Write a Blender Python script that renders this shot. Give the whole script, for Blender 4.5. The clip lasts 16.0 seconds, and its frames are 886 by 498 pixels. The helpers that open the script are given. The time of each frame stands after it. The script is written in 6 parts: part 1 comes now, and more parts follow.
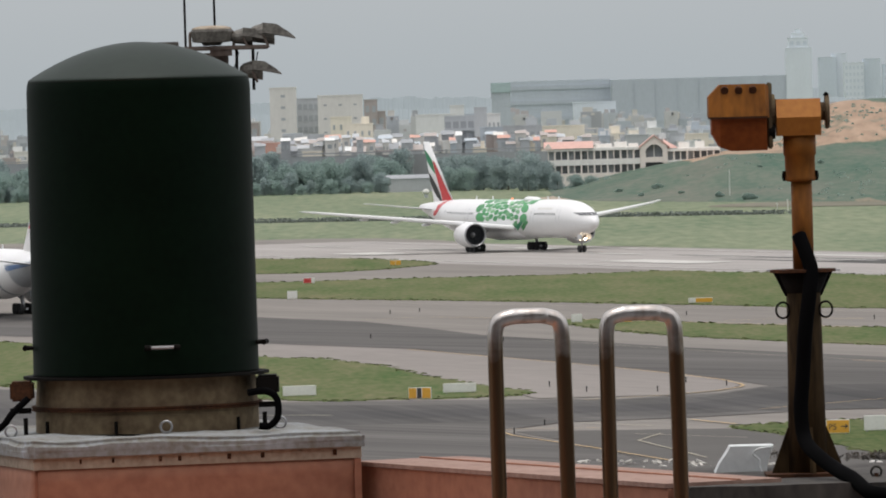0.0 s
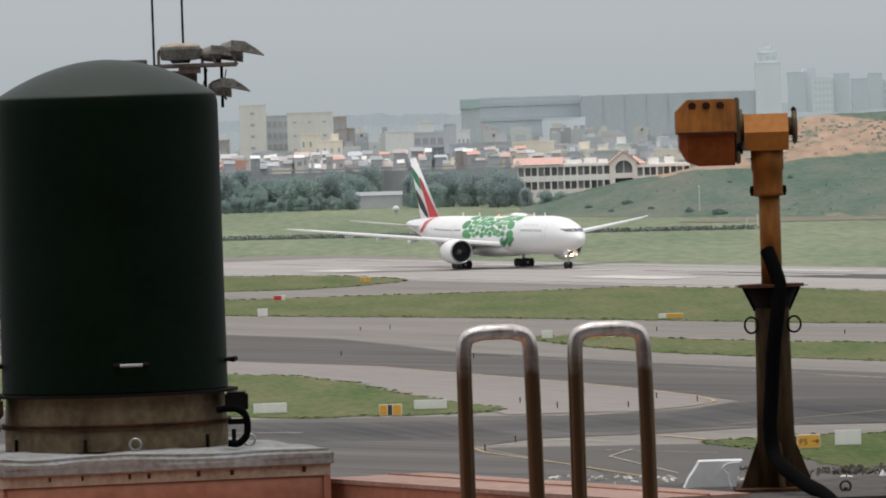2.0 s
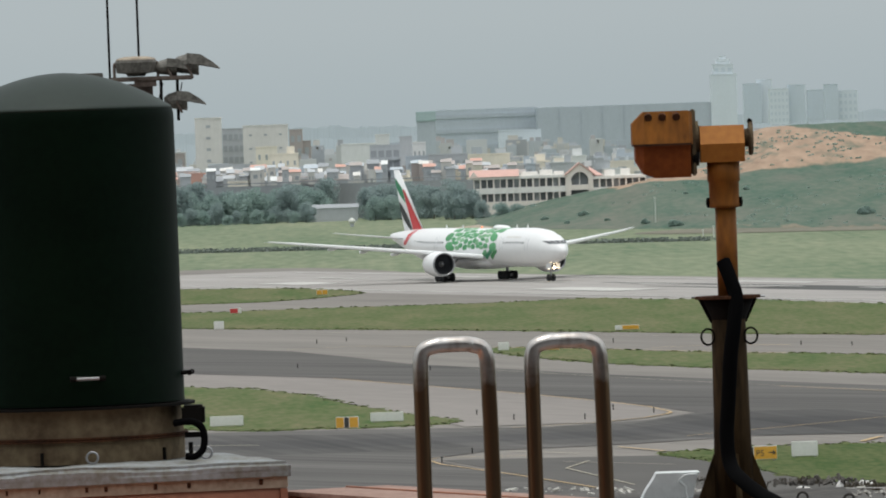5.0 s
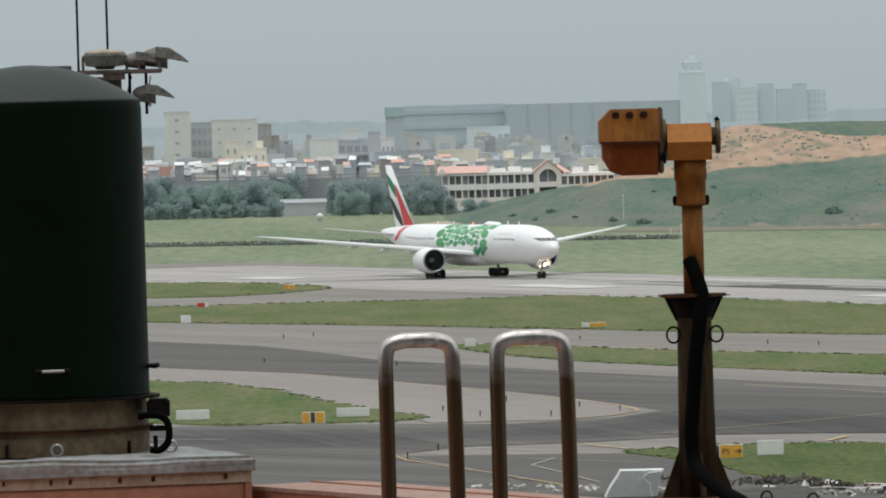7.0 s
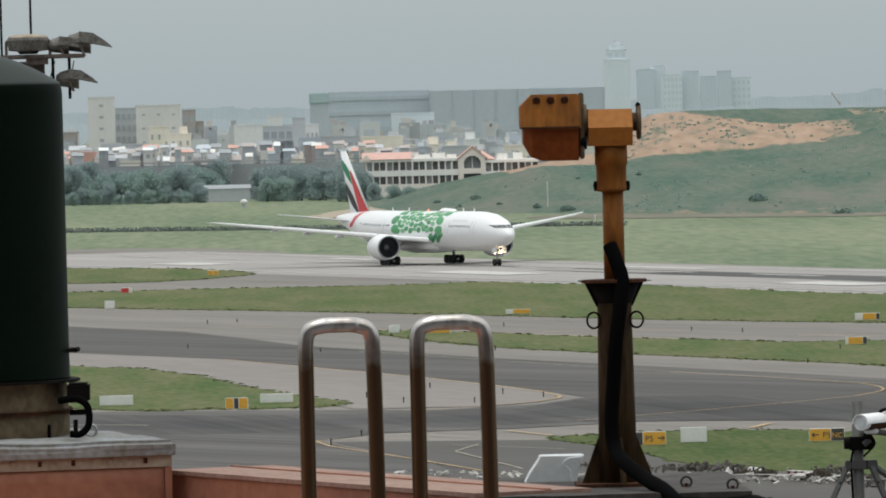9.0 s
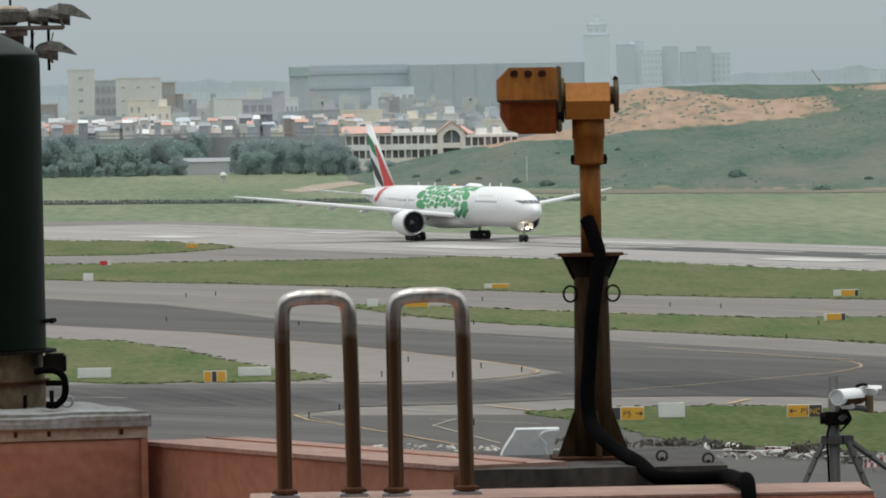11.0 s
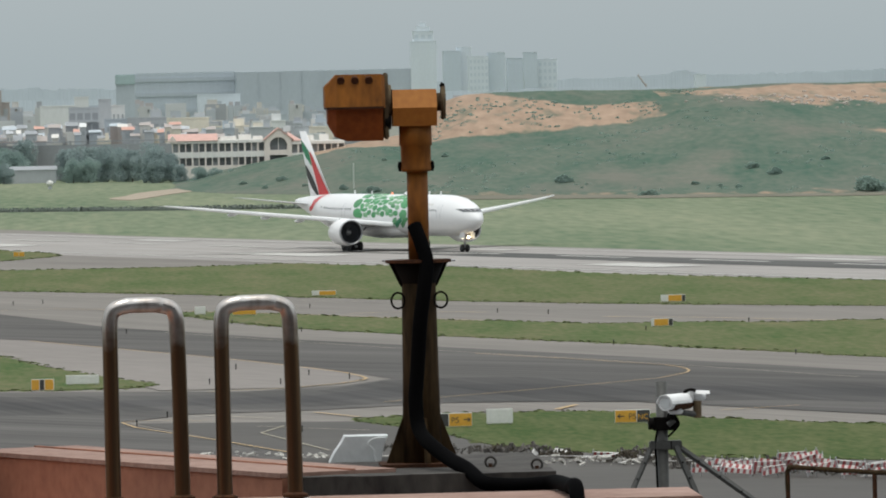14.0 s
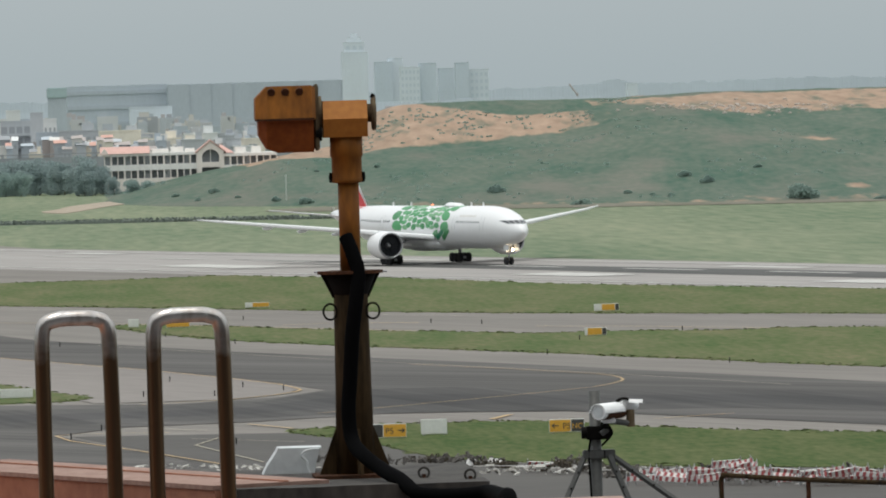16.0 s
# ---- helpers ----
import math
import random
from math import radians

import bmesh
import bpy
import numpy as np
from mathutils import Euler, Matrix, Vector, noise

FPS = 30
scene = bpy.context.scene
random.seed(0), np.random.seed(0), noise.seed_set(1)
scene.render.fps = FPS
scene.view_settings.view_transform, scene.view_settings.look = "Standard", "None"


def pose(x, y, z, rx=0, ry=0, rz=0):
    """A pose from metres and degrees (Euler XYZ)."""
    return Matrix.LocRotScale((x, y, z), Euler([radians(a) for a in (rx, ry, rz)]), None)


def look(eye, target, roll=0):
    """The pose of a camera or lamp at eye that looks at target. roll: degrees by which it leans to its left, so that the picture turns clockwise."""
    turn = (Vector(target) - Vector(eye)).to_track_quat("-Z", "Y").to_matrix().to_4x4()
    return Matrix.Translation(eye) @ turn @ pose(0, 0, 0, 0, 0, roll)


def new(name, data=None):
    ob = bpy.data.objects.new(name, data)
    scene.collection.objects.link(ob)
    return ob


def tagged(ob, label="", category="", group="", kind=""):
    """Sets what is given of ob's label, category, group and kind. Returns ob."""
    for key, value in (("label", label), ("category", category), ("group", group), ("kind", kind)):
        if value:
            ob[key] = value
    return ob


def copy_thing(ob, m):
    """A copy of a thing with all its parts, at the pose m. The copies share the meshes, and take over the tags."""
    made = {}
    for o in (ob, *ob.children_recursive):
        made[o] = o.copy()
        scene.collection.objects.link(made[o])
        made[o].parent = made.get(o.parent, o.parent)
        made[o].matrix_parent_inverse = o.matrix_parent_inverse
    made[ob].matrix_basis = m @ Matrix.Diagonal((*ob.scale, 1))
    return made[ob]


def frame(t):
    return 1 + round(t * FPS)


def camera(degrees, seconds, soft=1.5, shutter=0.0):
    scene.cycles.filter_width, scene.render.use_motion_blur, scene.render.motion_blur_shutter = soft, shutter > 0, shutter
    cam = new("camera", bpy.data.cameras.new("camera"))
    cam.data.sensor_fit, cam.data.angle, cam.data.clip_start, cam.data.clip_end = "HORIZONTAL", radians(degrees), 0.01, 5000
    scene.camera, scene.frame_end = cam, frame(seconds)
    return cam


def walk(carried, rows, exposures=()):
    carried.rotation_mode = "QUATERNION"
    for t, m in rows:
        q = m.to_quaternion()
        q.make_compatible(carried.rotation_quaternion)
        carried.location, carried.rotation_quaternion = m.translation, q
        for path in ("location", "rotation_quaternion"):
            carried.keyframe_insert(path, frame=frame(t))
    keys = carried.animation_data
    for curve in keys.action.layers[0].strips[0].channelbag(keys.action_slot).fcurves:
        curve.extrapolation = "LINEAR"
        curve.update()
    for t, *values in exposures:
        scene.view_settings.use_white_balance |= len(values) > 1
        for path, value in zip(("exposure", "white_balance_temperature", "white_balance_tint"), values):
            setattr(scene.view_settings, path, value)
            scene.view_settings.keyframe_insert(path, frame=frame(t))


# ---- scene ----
# One lens, a hand-held pan from a terminal deck; tiny drift of the eye in centimetres.
cam = camera(6.0, 16.0, soft=1.9)
EYE = 25.9


def aim(pan, tilt, roll, dx, dz):
    eye = Vector((dx * 0.01, 0, EYE + dz * 0.01))
    p, q = radians(pan), radians(tilt)
    way = Vector((math.sin(p) * math.cos(q), math.cos(p) * math.cos(q), math.sin(q)))
    return look(eye, eye + way * 100, roll)


PATH = [
    (0.0, 0.0, -1.042, -1.6, 0.0, 0.0), (0.5, -0.002, -1.007, -1.52, -0.09, 0.08), (1.0, 0.159, -0.983, -1.36, 0.07, 0.07),
    (1.5, 0.131, -0.94, -1.63, 0.22, 0.02), (2.0, 0.206, -0.935, -1.86, 0.61, -0.09), (2.5, 0.31, -0.937, -1.96, 0.82, -0.07),
    (3.0, 0.352, -1.105, -1.99, 0.89, -0.1), (3.5, 0.427, -1.079, -1.8, 0.85, 0.02), (4.0, 0.404, -1.033, -1.9, 0.64, 0.02),
    (4.5, 0.485, -0.911, -2.06, 0.57, -0.02), (4.7, 0.486, -0.86, -2.05, 0.5, -0.02), (6.8, 0.736, -0.895, -1.56, 0.93, -0.07),
    (7.0, 0.724, -0.896, -1.51, 0.97, -0.08), (7.5, 0.805, -0.967, -1.54, 1.23, -0.22), (8.0, 0.951, -0.922, -1.56, 1.57, -0.34),
    (8.5, 1.108, -0.928, -1.43, 1.94, -0.42), (8.7, 1.192, -0.952, -1.39, 2.02, -0.48), (10.8, 1.258, -1.194, -1.15, 2.84, -1.08),
    (11.0, 1.375, -1.178, -1.03, 2.84, -1.11), (11.5, 1.663, -1.243, -1.08, 2.78, -1.16), (12.0, 1.827, -1.116, -1.23, 2.79, -1.18),
    (12.5, 1.972, -1.181, -1.31, 2.78, -1.18), (13.0, 2.142, -1.23, -1.3, 2.82, -1.2), (13.5, 2.298, -1.204, -1.2, 2.68, -1.15),
    (14.0, 2.547, -1.156, -1.29, 2.72, -1.03), (14.5, 2.877, -1.173, -1.37, 2.73, -0.95), (15.0, 2.996, -1.167, -1.31, 2.5, -1.08),
    (15.5, 3.004, -1.02, -1.44, 2.59, -1.11), (16.0, 3.003, -1.096, -1.73, 3.16, -1.04)]
walk(cam, [(t, aim(*v)) for t, *v in PATH], exposures=[(0.0, 0.07, 6500, 12), (3.2, 0.06, 6480, 11), (4.0, 0.04, 6330, 6.5), (8.7, 0.03, 6330, 6), (11.0, 0.0, 6330, 6), (16.0, 0.0, 6330, 6)])

# ---- light: hazy overcast ----
world = bpy.data.worlds.new("overcast_sky")
world.use_nodes = True
scene.world = world
wn, wl = world.node_tree.nodes, world.node_tree.links
wn.clear()
w_out, w_bg = wn.new("ShaderNodeOutputWorld"), wn.new("ShaderNodeBackground")
w_geo, w_sep = wn.new("ShaderNodeTexCoord"), wn.new("ShaderNodeSeparateXYZ")
w_ramp = wn.new("ShaderNodeValToRGB")
w_sky, w_add = wn.new("ShaderNodeTexSky"), wn.new("ShaderNodeMixRGB")
w_sky.sky_type, w_sky.sun_disc = "NISHITA", False
w_sky.sun_elevation, w_sky.sun_rotation, w_sky.dust_density = radians(83), radians(162), 5.0
w_ramp.color_ramp.elements[0].position, w_ramp.color_ramp.elements[0].color = 0.0, (0.385, 0.43, 0.45, 1)
w_ramp.color_ramp.elements[1].position, w_ramp.color_ramp.elements[1].color = 0.75, (1.0, 1.0, 1.0, 1)
low = w_ramp.color_ramp.elements.new(0.012)
low.color = (0.425, 0.46, 0.475, 1)
w_add.blend_type, w_add.inputs[0].default_value = "ADD", 0.02
wl.new(w_geo.outputs["Generated"], w_sep.inputs[0])
wl.new(w_sep.outputs["Z"], w_ramp.inputs[0])
wl.new(w_ramp.outputs[0], w_add.inputs[1])
wl.new(w_sky.outputs[0], w_add.inputs[2])
wl.new(w_add.outputs[0], w_bg.inputs[0])
wl.new(w_bg.outputs[0], w_out.inputs[0])
sun = new("sun", bpy.data.lights.new("sun", "SUN"))
sun.data.energy, sun.data.angle, sun.data.color = 1.3, radians(18), (1.0, 0.96, 0.9)
sun.matrix_world = look((0, 0, 500), (30, 90, -300))


# ---- materials ----
def mat(name, color, rough=0.7, metal=0.0, vary=0.25, scale=1.0, fine=6.0, bump=0.0, tint=None, stretch=None, rand=0.0, spec=0.4):
    """A surface with variation at two scales; scale is in features per metre."""
    m = bpy.data.materials.new(name)
    m.use_nodes = True
    n, l = m.node_tree.nodes, m.node_tree.links
    b = n["Principled BSDF"]
    b.inputs["Roughness"].default_value, b.inputs["Metallic"].default_value = rough, metal
    b.inputs["Specular IOR Level"].default_value = spec
    co = n.new("ShaderNodeTexCoord")
    mp = n.new("ShaderNodeMapping")
    l.new(co.outputs["Object"], mp.inputs[0])
    if stretch:
        mp.vector_type = "TEXTURE"
        mp.inputs["Rotation"].default_value = (0, 0, radians(stretch[0]))
        mp.inputs["Scale"].default_value = tuple(1 / v for v in stretch[1])
    a, c = n.new("ShaderNodeTexNoise"), n.new("ShaderNodeTexNoise")
    a.inputs["Scale"].default_value, a.inputs["Detail"].default_value = scale, 5
    c.inputs["Scale"].default_value, c.inputs["Detail"].default_value = scale * fine, 4
    l.new(mp.outputs[0], a.inputs[0]), l.new(mp.outputs[0], c.inputs[0])
    mx = n.new("ShaderNodeMath")
    mx.operation = "ADD"
    l.new(a.outputs[0], mx.inputs[0]), l.new(c.outputs[0], mx.inputs[1])
    val = mx.outputs[0]
    if rand:
        oi, ad = n.new("ShaderNodeObjectInfo"), n.new("ShaderNodeMath")
        ad.operation, ad.inputs[1].default_value = "MULTIPLY_ADD", rand
        l.new(oi.outputs["Random"], ad.inputs[0]), l.new(val, ad.inputs[2])
        val = ad.outputs[0]
    mr = n.new("ShaderNodeMapRange")
    mr.inputs[1].default_value, mr.inputs[2].default_value = 0.65, 1.35 + rand
    l.new(val, mr.inputs[0])
    ramp = n.new("ShaderNodeMixRGB")
    dark = tint or tuple(v * (1 - vary) for v in color)
    light = color if tint else tuple(min(1, v * (1 + vary)) for v in color)
    ramp.inputs[1].default_value, ramp.inputs[2].default_value = (*dark, 1), (*light, 1)
    l.new(mr.outputs[0], ramp.inputs[0]), l.new(ramp.outputs[0], b.inputs["Base Color"])
    if bump:
        bp = n.new("ShaderNodeBump")
        bp.inputs["Strength"].default_value, bp.inputs["Distance"].default_value = bump, 0.3 / (scale * fine)
        l.new(c.outputs[0], bp.inputs["Height"]), l.new(bp.outputs[0], b.inputs["Normal"])
    return m


def glow(name, color, strength):
    m = bpy.data.materials.new(name)
    m.use_nodes = True
    b = m.node_tree.nodes["Principled BSDF"]
    b.inputs["Base Color"].default_value = (*color, 1)
    b.inputs["Emission Color"].default_value, b.inputs["Emission Strength"].default_value = (*color, 1), strength
    return m


GRASS = mat("grass", (0.155, 0.142, 0.078), 0.9, scale=0.14, fine=9, tint=(0.052, 0.095, 0.028), stretch=(0, (1, 0.16, 1)), spec=0.05)
TUFT = mat("long_edge_grass", (0.15, 0.165, 0.08), 0.9, scale=0.4, fine=5, tint=(0.085, 0.115, 0.045), spec=0.1)
LUSH = mat("lush_verge_grass", (0.115, 0.12, 0.055), 0.9, scale=0.2, fine=8, tint=(0.038, 0.072, 0.018), stretch=(0, (1, 0.2, 1)), spec=0.05)
DITCH = mat("dark_ditch_scrub", (0.20, 0.225, 0.20), 0.95, scale=0.3, fine=5, tint=(0.14, 0.16, 0.145), spec=0.05)
DRY = mat("dry_brown_grass", (0.20, 0.185, 0.15), 0.95, scale=0.06, fine=8, tint=(0.14, 0.14, 0.105), stretch=(0, (1, 0.2, 1)), spec=0.05)
# Beyond the runway the grass colour is bluer, to carry distance haze.
GRASS_FAR = mat("hazed_far_grass", (0.235, 0.25, 0.167), 0.9, scale=0.03, fine=14, tint=(0.10, 0.145, 0.088), stretch=(0, (1, 0.1, 1)), spec=0.05)
PAVE = mat("weathered_concrete", (0.185, 0.169, 0.152), 0.85, vary=0.24, scale=0.1, fine=9, stretch=(22, (1, 0.05, 1)), spec=0.2)
PAVE_LIGHT = mat("pale_concrete", (0.205, 0.185, 0.17), 0.85, vary=0.15, scale=0.03, fine=25, stretch=(22, (1, 0.15, 1)), spec=0.2)
ASPHALT = mat("dark_asphalt", (0.084, 0.078, 0.073), 0.85, vary=0.5, scale=0.12, fine=7, stretch=(32, (1, 0.02, 1)), spec=0.2)
WORN = mat("worn_dark_asphalt", (0.064, 0.06, 0.057), 0.85, vary=0.45, scale=0.1, fine=8, stretch=(10, (1, 0.02, 1)), spec=0.2)
WORN_DARK = mat("rubbered_asphalt", (0.05, 0.047, 0.046), 0.85, vary=0.45, scale=0.1, fine=8, stretch=(10, (1, 0.02, 1)), spec=0.2)
RUNWAY = mat("runway_asphalt", (0.30, 0.282, 0.265), 0.85, vary=0.22, scale=0.12, fine=8, stretch=(22, (1, 0.03, 1)), spec=0.2)
RUBBER = mat("rubber_stained_asphalt", (0.078, 0.077, 0.073), 0.85, vary=0.35, scale=0.08, fine=8, stretch=(22, (1, 0.03, 1)), spec=0.2)
WHITE_LINE = mat("worn_white_paint", (0.56, 0.55, 0.52), 0.8, scale=0.3, tint=(0.36, 0.345, 0.32))
YELLOW_LINE = mat("worn_yellow_paint", (0.42, 0.30, 0.16), 0.8, vary=0.2, scale=0.3)
PALE_LINE = mat("worn_pale_paint", (0.34, 0.31, 0.24), 0.8, vary=0.2, scale=0.3)
WHITE = mat("white_gloss_paint", (0.80, 0.80, 0.80), 0.3, vary=0.03, scale=0.2)
WING = mat("pale_grey_wing_paint", (0.72, 0.73, 0.74), 0.4, vary=0.06, scale=0.3)
GREY_BELLY = mat("grey_belly_paint", (0.33, 0.35, 0.37), 0.4, vary=0.08, scale=0.3)
BLUE = mat("dark_blue_paint", (0.03, 0.09, 0.22), 0.35, vary=0.1, scale=0.3)
NAVY = mat("navy_nacelle_paint", (0.02, 0.035, 0.07), 0.35, vary=0.1, scale=0.3)
RED = mat("red_paint", (0.55, 0.04, 0.045), 0.4, vary=0.08, scale=0.4)
GREEN = mat("flag_green_paint", (0.02, 0.22, 0.10), 0.4, vary=0.08, scale=0.4)
BLACK = mat("black_paint", (0.012, 0.012, 0.014), 0.4, vary=0.1, scale=0.4)
LEAF_GREEN = mat("bubble_green_paint", (0.07, 0.30, 0.11), 0.4, scale=0.5, rand=0.6, vary=0.35)
PALE_GREEN = mat("pale_green_paint", (0.20, 0.42, 0.22), 0.4, scale=0.5, rand=0.6, vary=0.3)
GLASS_DARK = mat("dark_window_glass", (0.02, 0.024, 0.03), 0.12, vary=0.1, scale=1)
COCKPIT = mat("grey_cockpit_glass", (0.11, 0.115, 0.12), 0.25, vary=0.1, scale=1)
TYRE = mat("black_rubber", (0.022, 0.022, 0.023), 0.8, vary=0.2, scale=3)
STEEL = mat("grey_steel", (0.35, 0.35, 0.36), 0.4, 0.7, scale=3)
FAN = mat("dark_fan_metal", (0.03, 0.032, 0.036), 0.5, 0.3, scale=2)
LAMP = glow("landing_light_glow", (1.0, 0.78, 0.5), 9.0)
RED_GLOW = glow("red_beacon_glow", (1.0, 0.3, 0.15), 0.8)
SIGN_YELLOW = mat("sign_yellow", (0.62, 0.33, 0.04), 0.6, vary=0.12, scale=1)
SIGN_BLACK = mat("sign_black", (0.05, 0.048, 0.045), 0.6, vary=0.2, scale=1)
SIGN_WHITE = mat("sign_white", (0.66, 0.66, 0.62), 0.6, vary=0.1, scale=0.6)
SIGN_RED = mat("sign_red", (0.5, 0.05, 0.05), 0.6, vary=0.15, scale=1)

# Lighter dome, near-black shell: one green enamel, with sky reflection put into the dome.
DOME_GREEN = mat("sky_lit_green_enamel", (0.0125, 0.023, 0.0165), 0.55, scale=3, fine=10, tint=(0.0075, 0.015, 0.0105), spec=0.25)
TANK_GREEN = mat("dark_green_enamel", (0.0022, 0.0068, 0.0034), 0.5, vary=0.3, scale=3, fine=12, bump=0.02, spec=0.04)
BASE_BEIGE = mat("stained_beige_metal", (0.20, 0.155, 0.095), 0.8, scale=6, fine=5, tint=(0.075, 0.05, 0.03), spec=0.1, bump=0.05)
RUST = mat("rusty_iron", (0.10, 0.042, 0.02), 0.85, scale=9, fine=8, tint=(0.025, 0.014, 0.01), bump=0.2, spec=0.1)
IRON = mat("black_iron", (0.006, 0.005, 0.0042), 0.8, vary=0.3, scale=10, spec=0.1)
CABLE = mat("black_cable_rubber", (0.0025, 0.0025, 0.0027), 0.9, vary=0.2, scale=10, spec=0.03)
SLAB = mat("grey_weathered_coping", (0.30, 0.325, 0.345), 0.9, scale=5, fine=8, tint=(0.16, 0.145, 0.115), bump=0.2, spec=0.2)
FLASH = mat("pale_flashing", (0.44, 0.38, 0.30), 0.85, scale=8, fine=6, tint=(0.24, 0.19, 0.145), spec=0.15)
MEMBRANE = mat("salmon_roof_membrane", (0.40, 0.185, 0.115), 0.8, scale=2.5, fine=9, tint=(0.26, 0.11, 0.068), bump=0.12)
MEMBRANE_TOP = mat("faded_salmon_coping", (0.37, 0.245, 0.20), 0.85, scale=3, fine=9, tint=(0.20, 0.115, 0.085), bump=0.15)
PAD = mat("stained_concrete_pad", (0.08, 0.071, 0.062), 0.9, scale=5, fine=6, tint=(0.022, 0.02, 0.019), stretch=(0, (1, 1, 0.4)), bump=0.3)
# Lighter orange puts sunlight into the swivel block's colour.
ORANGE = mat("sunlit_orange_enamel", (0.44, 0.175, 0.03), 0.55, scale=5, fine=9, tint=(0.30, 0.105, 0.017), bump=0.03, spec=0.25)
ORANGE_RUST = mat("rust_stained_orange_enamel", (0.28, 0.105, 0.016), 0.6, scale=7, fine=7, tint=(0.10, 0.037, 0.009), stretch=(0, (1, 1, 0.3)), spec=0.15)
POST = mat("stained_brown_post", (0.07, 0.044, 0.02), 0.85, scale=9, fine=6, tint=(0.012, 0.008, 0.005), stretch=(0, (1, 1, 0.2)), bump=0.1, spec=0.08)
TUBE = mat("weathered_stainless_tube", (0.66, 0.64, 0.62), 0.3, 0.95, scale=5, fine=9, tint=(0.42, 0.37, 0.33), stretch=(0, (1, 1, 0.25)))


def sky_bright_rusty_tube():
    """Bright top colour stands for sky reflection; brown with runs of rust further down."""
    n, l = TUBE.node_tree.nodes, TUBE.node_tree.links
    b = n["Principled BSDF"]
    skylit = b.inputs["Base Color"].links[0].from_socket
    co, sp, no, ad, mr, mx = (n.new(k) for k in ("ShaderNodeTexCoord", "ShaderNodeSeparateXYZ", "ShaderNodeTexNoise", "ShaderNodeMath", "ShaderNodeMapRange", "ShaderNodeMixRGB"))
    no.inputs["Scale"].default_value, no.inputs["Detail"].default_value = 14.0, 5
    l.new(co.outputs["Object"], sp.inputs[0]), l.new(co.outputs["Object"], no.inputs[0])
    ad.operation, ad.inputs[1].default_value = "MULTIPLY_ADD", 0.25
    l.new(no.outputs[0], ad.inputs[0]), l.new(sp.outputs["Z"], ad.inputs[2])
    mr.inputs[1].default_value, mr.inputs[2].default_value = 0.60, 0.77
    l.new(ad.outputs[0], mr.inputs[0]), l.new(mr.outputs[0], mx.inputs[0])
    mx.inputs[1].default_value = (0.12, 0.072, 0.04, 1)
    l.new(skylit, mx.inputs[2]), l.new(mx.outputs[0], b.inputs["Base Color"])


sky_bright_rusty_tube()
LAMP_GREY = mat("dirty_grey_aluminium", (0.17, 0.16, 0.14), 0.55, 0.0, scale=7, fine=5, tint=(0.035, 0.03, 0.024))
LAMP_RUST = mat("rust_streaked_steel", (0.16, 0.13, 0.11), 0.8, scale=3, fine=6, tint=(0.07, 0.045, 0.035))
CCTV_WHITE = mat("white_housing_plastic", (0.86, 0.86, 0.85), 0.45, vary=0.06, scale=6)
CCTV_GREY = mat("dull_grey_steel", (0.085, 0.085, 0.08), 0.6, 0.3, vary=0.25, scale=9)
FAIRING = mat("light_grey_fibreglass", (0.62, 0.64, 0.64), 0.5, scale=6, fine=6, vary=0.12)
TERMINAL = mat("grey_terminal_cladding", (0.12, 0.12, 0.125), 0.6, vary=0.1, scale=0.2)

HILL = mat("rough_hill_grass", (0.145, 0.16, 0.127), 0.95, scale=0.06, fine=9, tint=(0.052, 0.105, 0.076), stretch=(0, (1, 0.22, 1)), spec=0.1, bump=0.05)
NEAR_PAVE = mat("grey_apron_concrete", (0.086, 0.08, 0.074), 0.85, vary=0.18, scale=0.05, fine=20, stretch=(60, (1, 0.2, 1)), spec=0.2)
SOIL = mat("bare_sandy_earth", (0.46, 0.34, 0.245), 0.95, scale=0.06, fine=7, tint=(0.31, 0.225, 0.155), spec=0.1, bump=0.6)
# Leaf colours are paled towards grey-blue to stand in for distance haze.
LEAVES = mat("haze_paled_green_leaves", (0.37, 0.465, 0.42), 0.9, scale=0.4, fine=4, tint=(0.31, 0.40, 0.385), rand=0.3, spec=0.1)
LEAVES_DARK = mat("haze_paled_grey_leaves", (0.38, 0.455, 0.445), 0.9, scale=0.4, fine=4, tint=(0.31, 0.38, 0.38), rand=0.3, spec=0.1)
BUSH = mat("haze_paled_bush_leaves", (0.31, 0.40, 0.345), 0.9, scale=0.4, fine=4, tint=(0.24, 0.32, 0.29), rand=0.5, spec=0.1)
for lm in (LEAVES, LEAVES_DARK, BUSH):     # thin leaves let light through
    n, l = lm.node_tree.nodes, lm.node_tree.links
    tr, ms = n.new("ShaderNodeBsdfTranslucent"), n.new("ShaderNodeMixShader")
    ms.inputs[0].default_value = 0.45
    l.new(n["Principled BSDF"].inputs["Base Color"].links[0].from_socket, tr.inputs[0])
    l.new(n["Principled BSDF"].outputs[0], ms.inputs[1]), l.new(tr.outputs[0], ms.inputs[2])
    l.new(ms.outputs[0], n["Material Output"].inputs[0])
BARK = mat("brown_bark", (0.09, 0.07, 0.055), 0.9, scale=2)
# Ridge and far glass have the haze painted in as a pale colour.
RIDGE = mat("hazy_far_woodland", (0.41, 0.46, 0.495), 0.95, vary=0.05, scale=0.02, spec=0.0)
WIN_FAR = mat("haze_paled_glazing", (0.36, 0.385, 0.40), 0.4, vary=0.15, scale=0.3, rand=0.5)


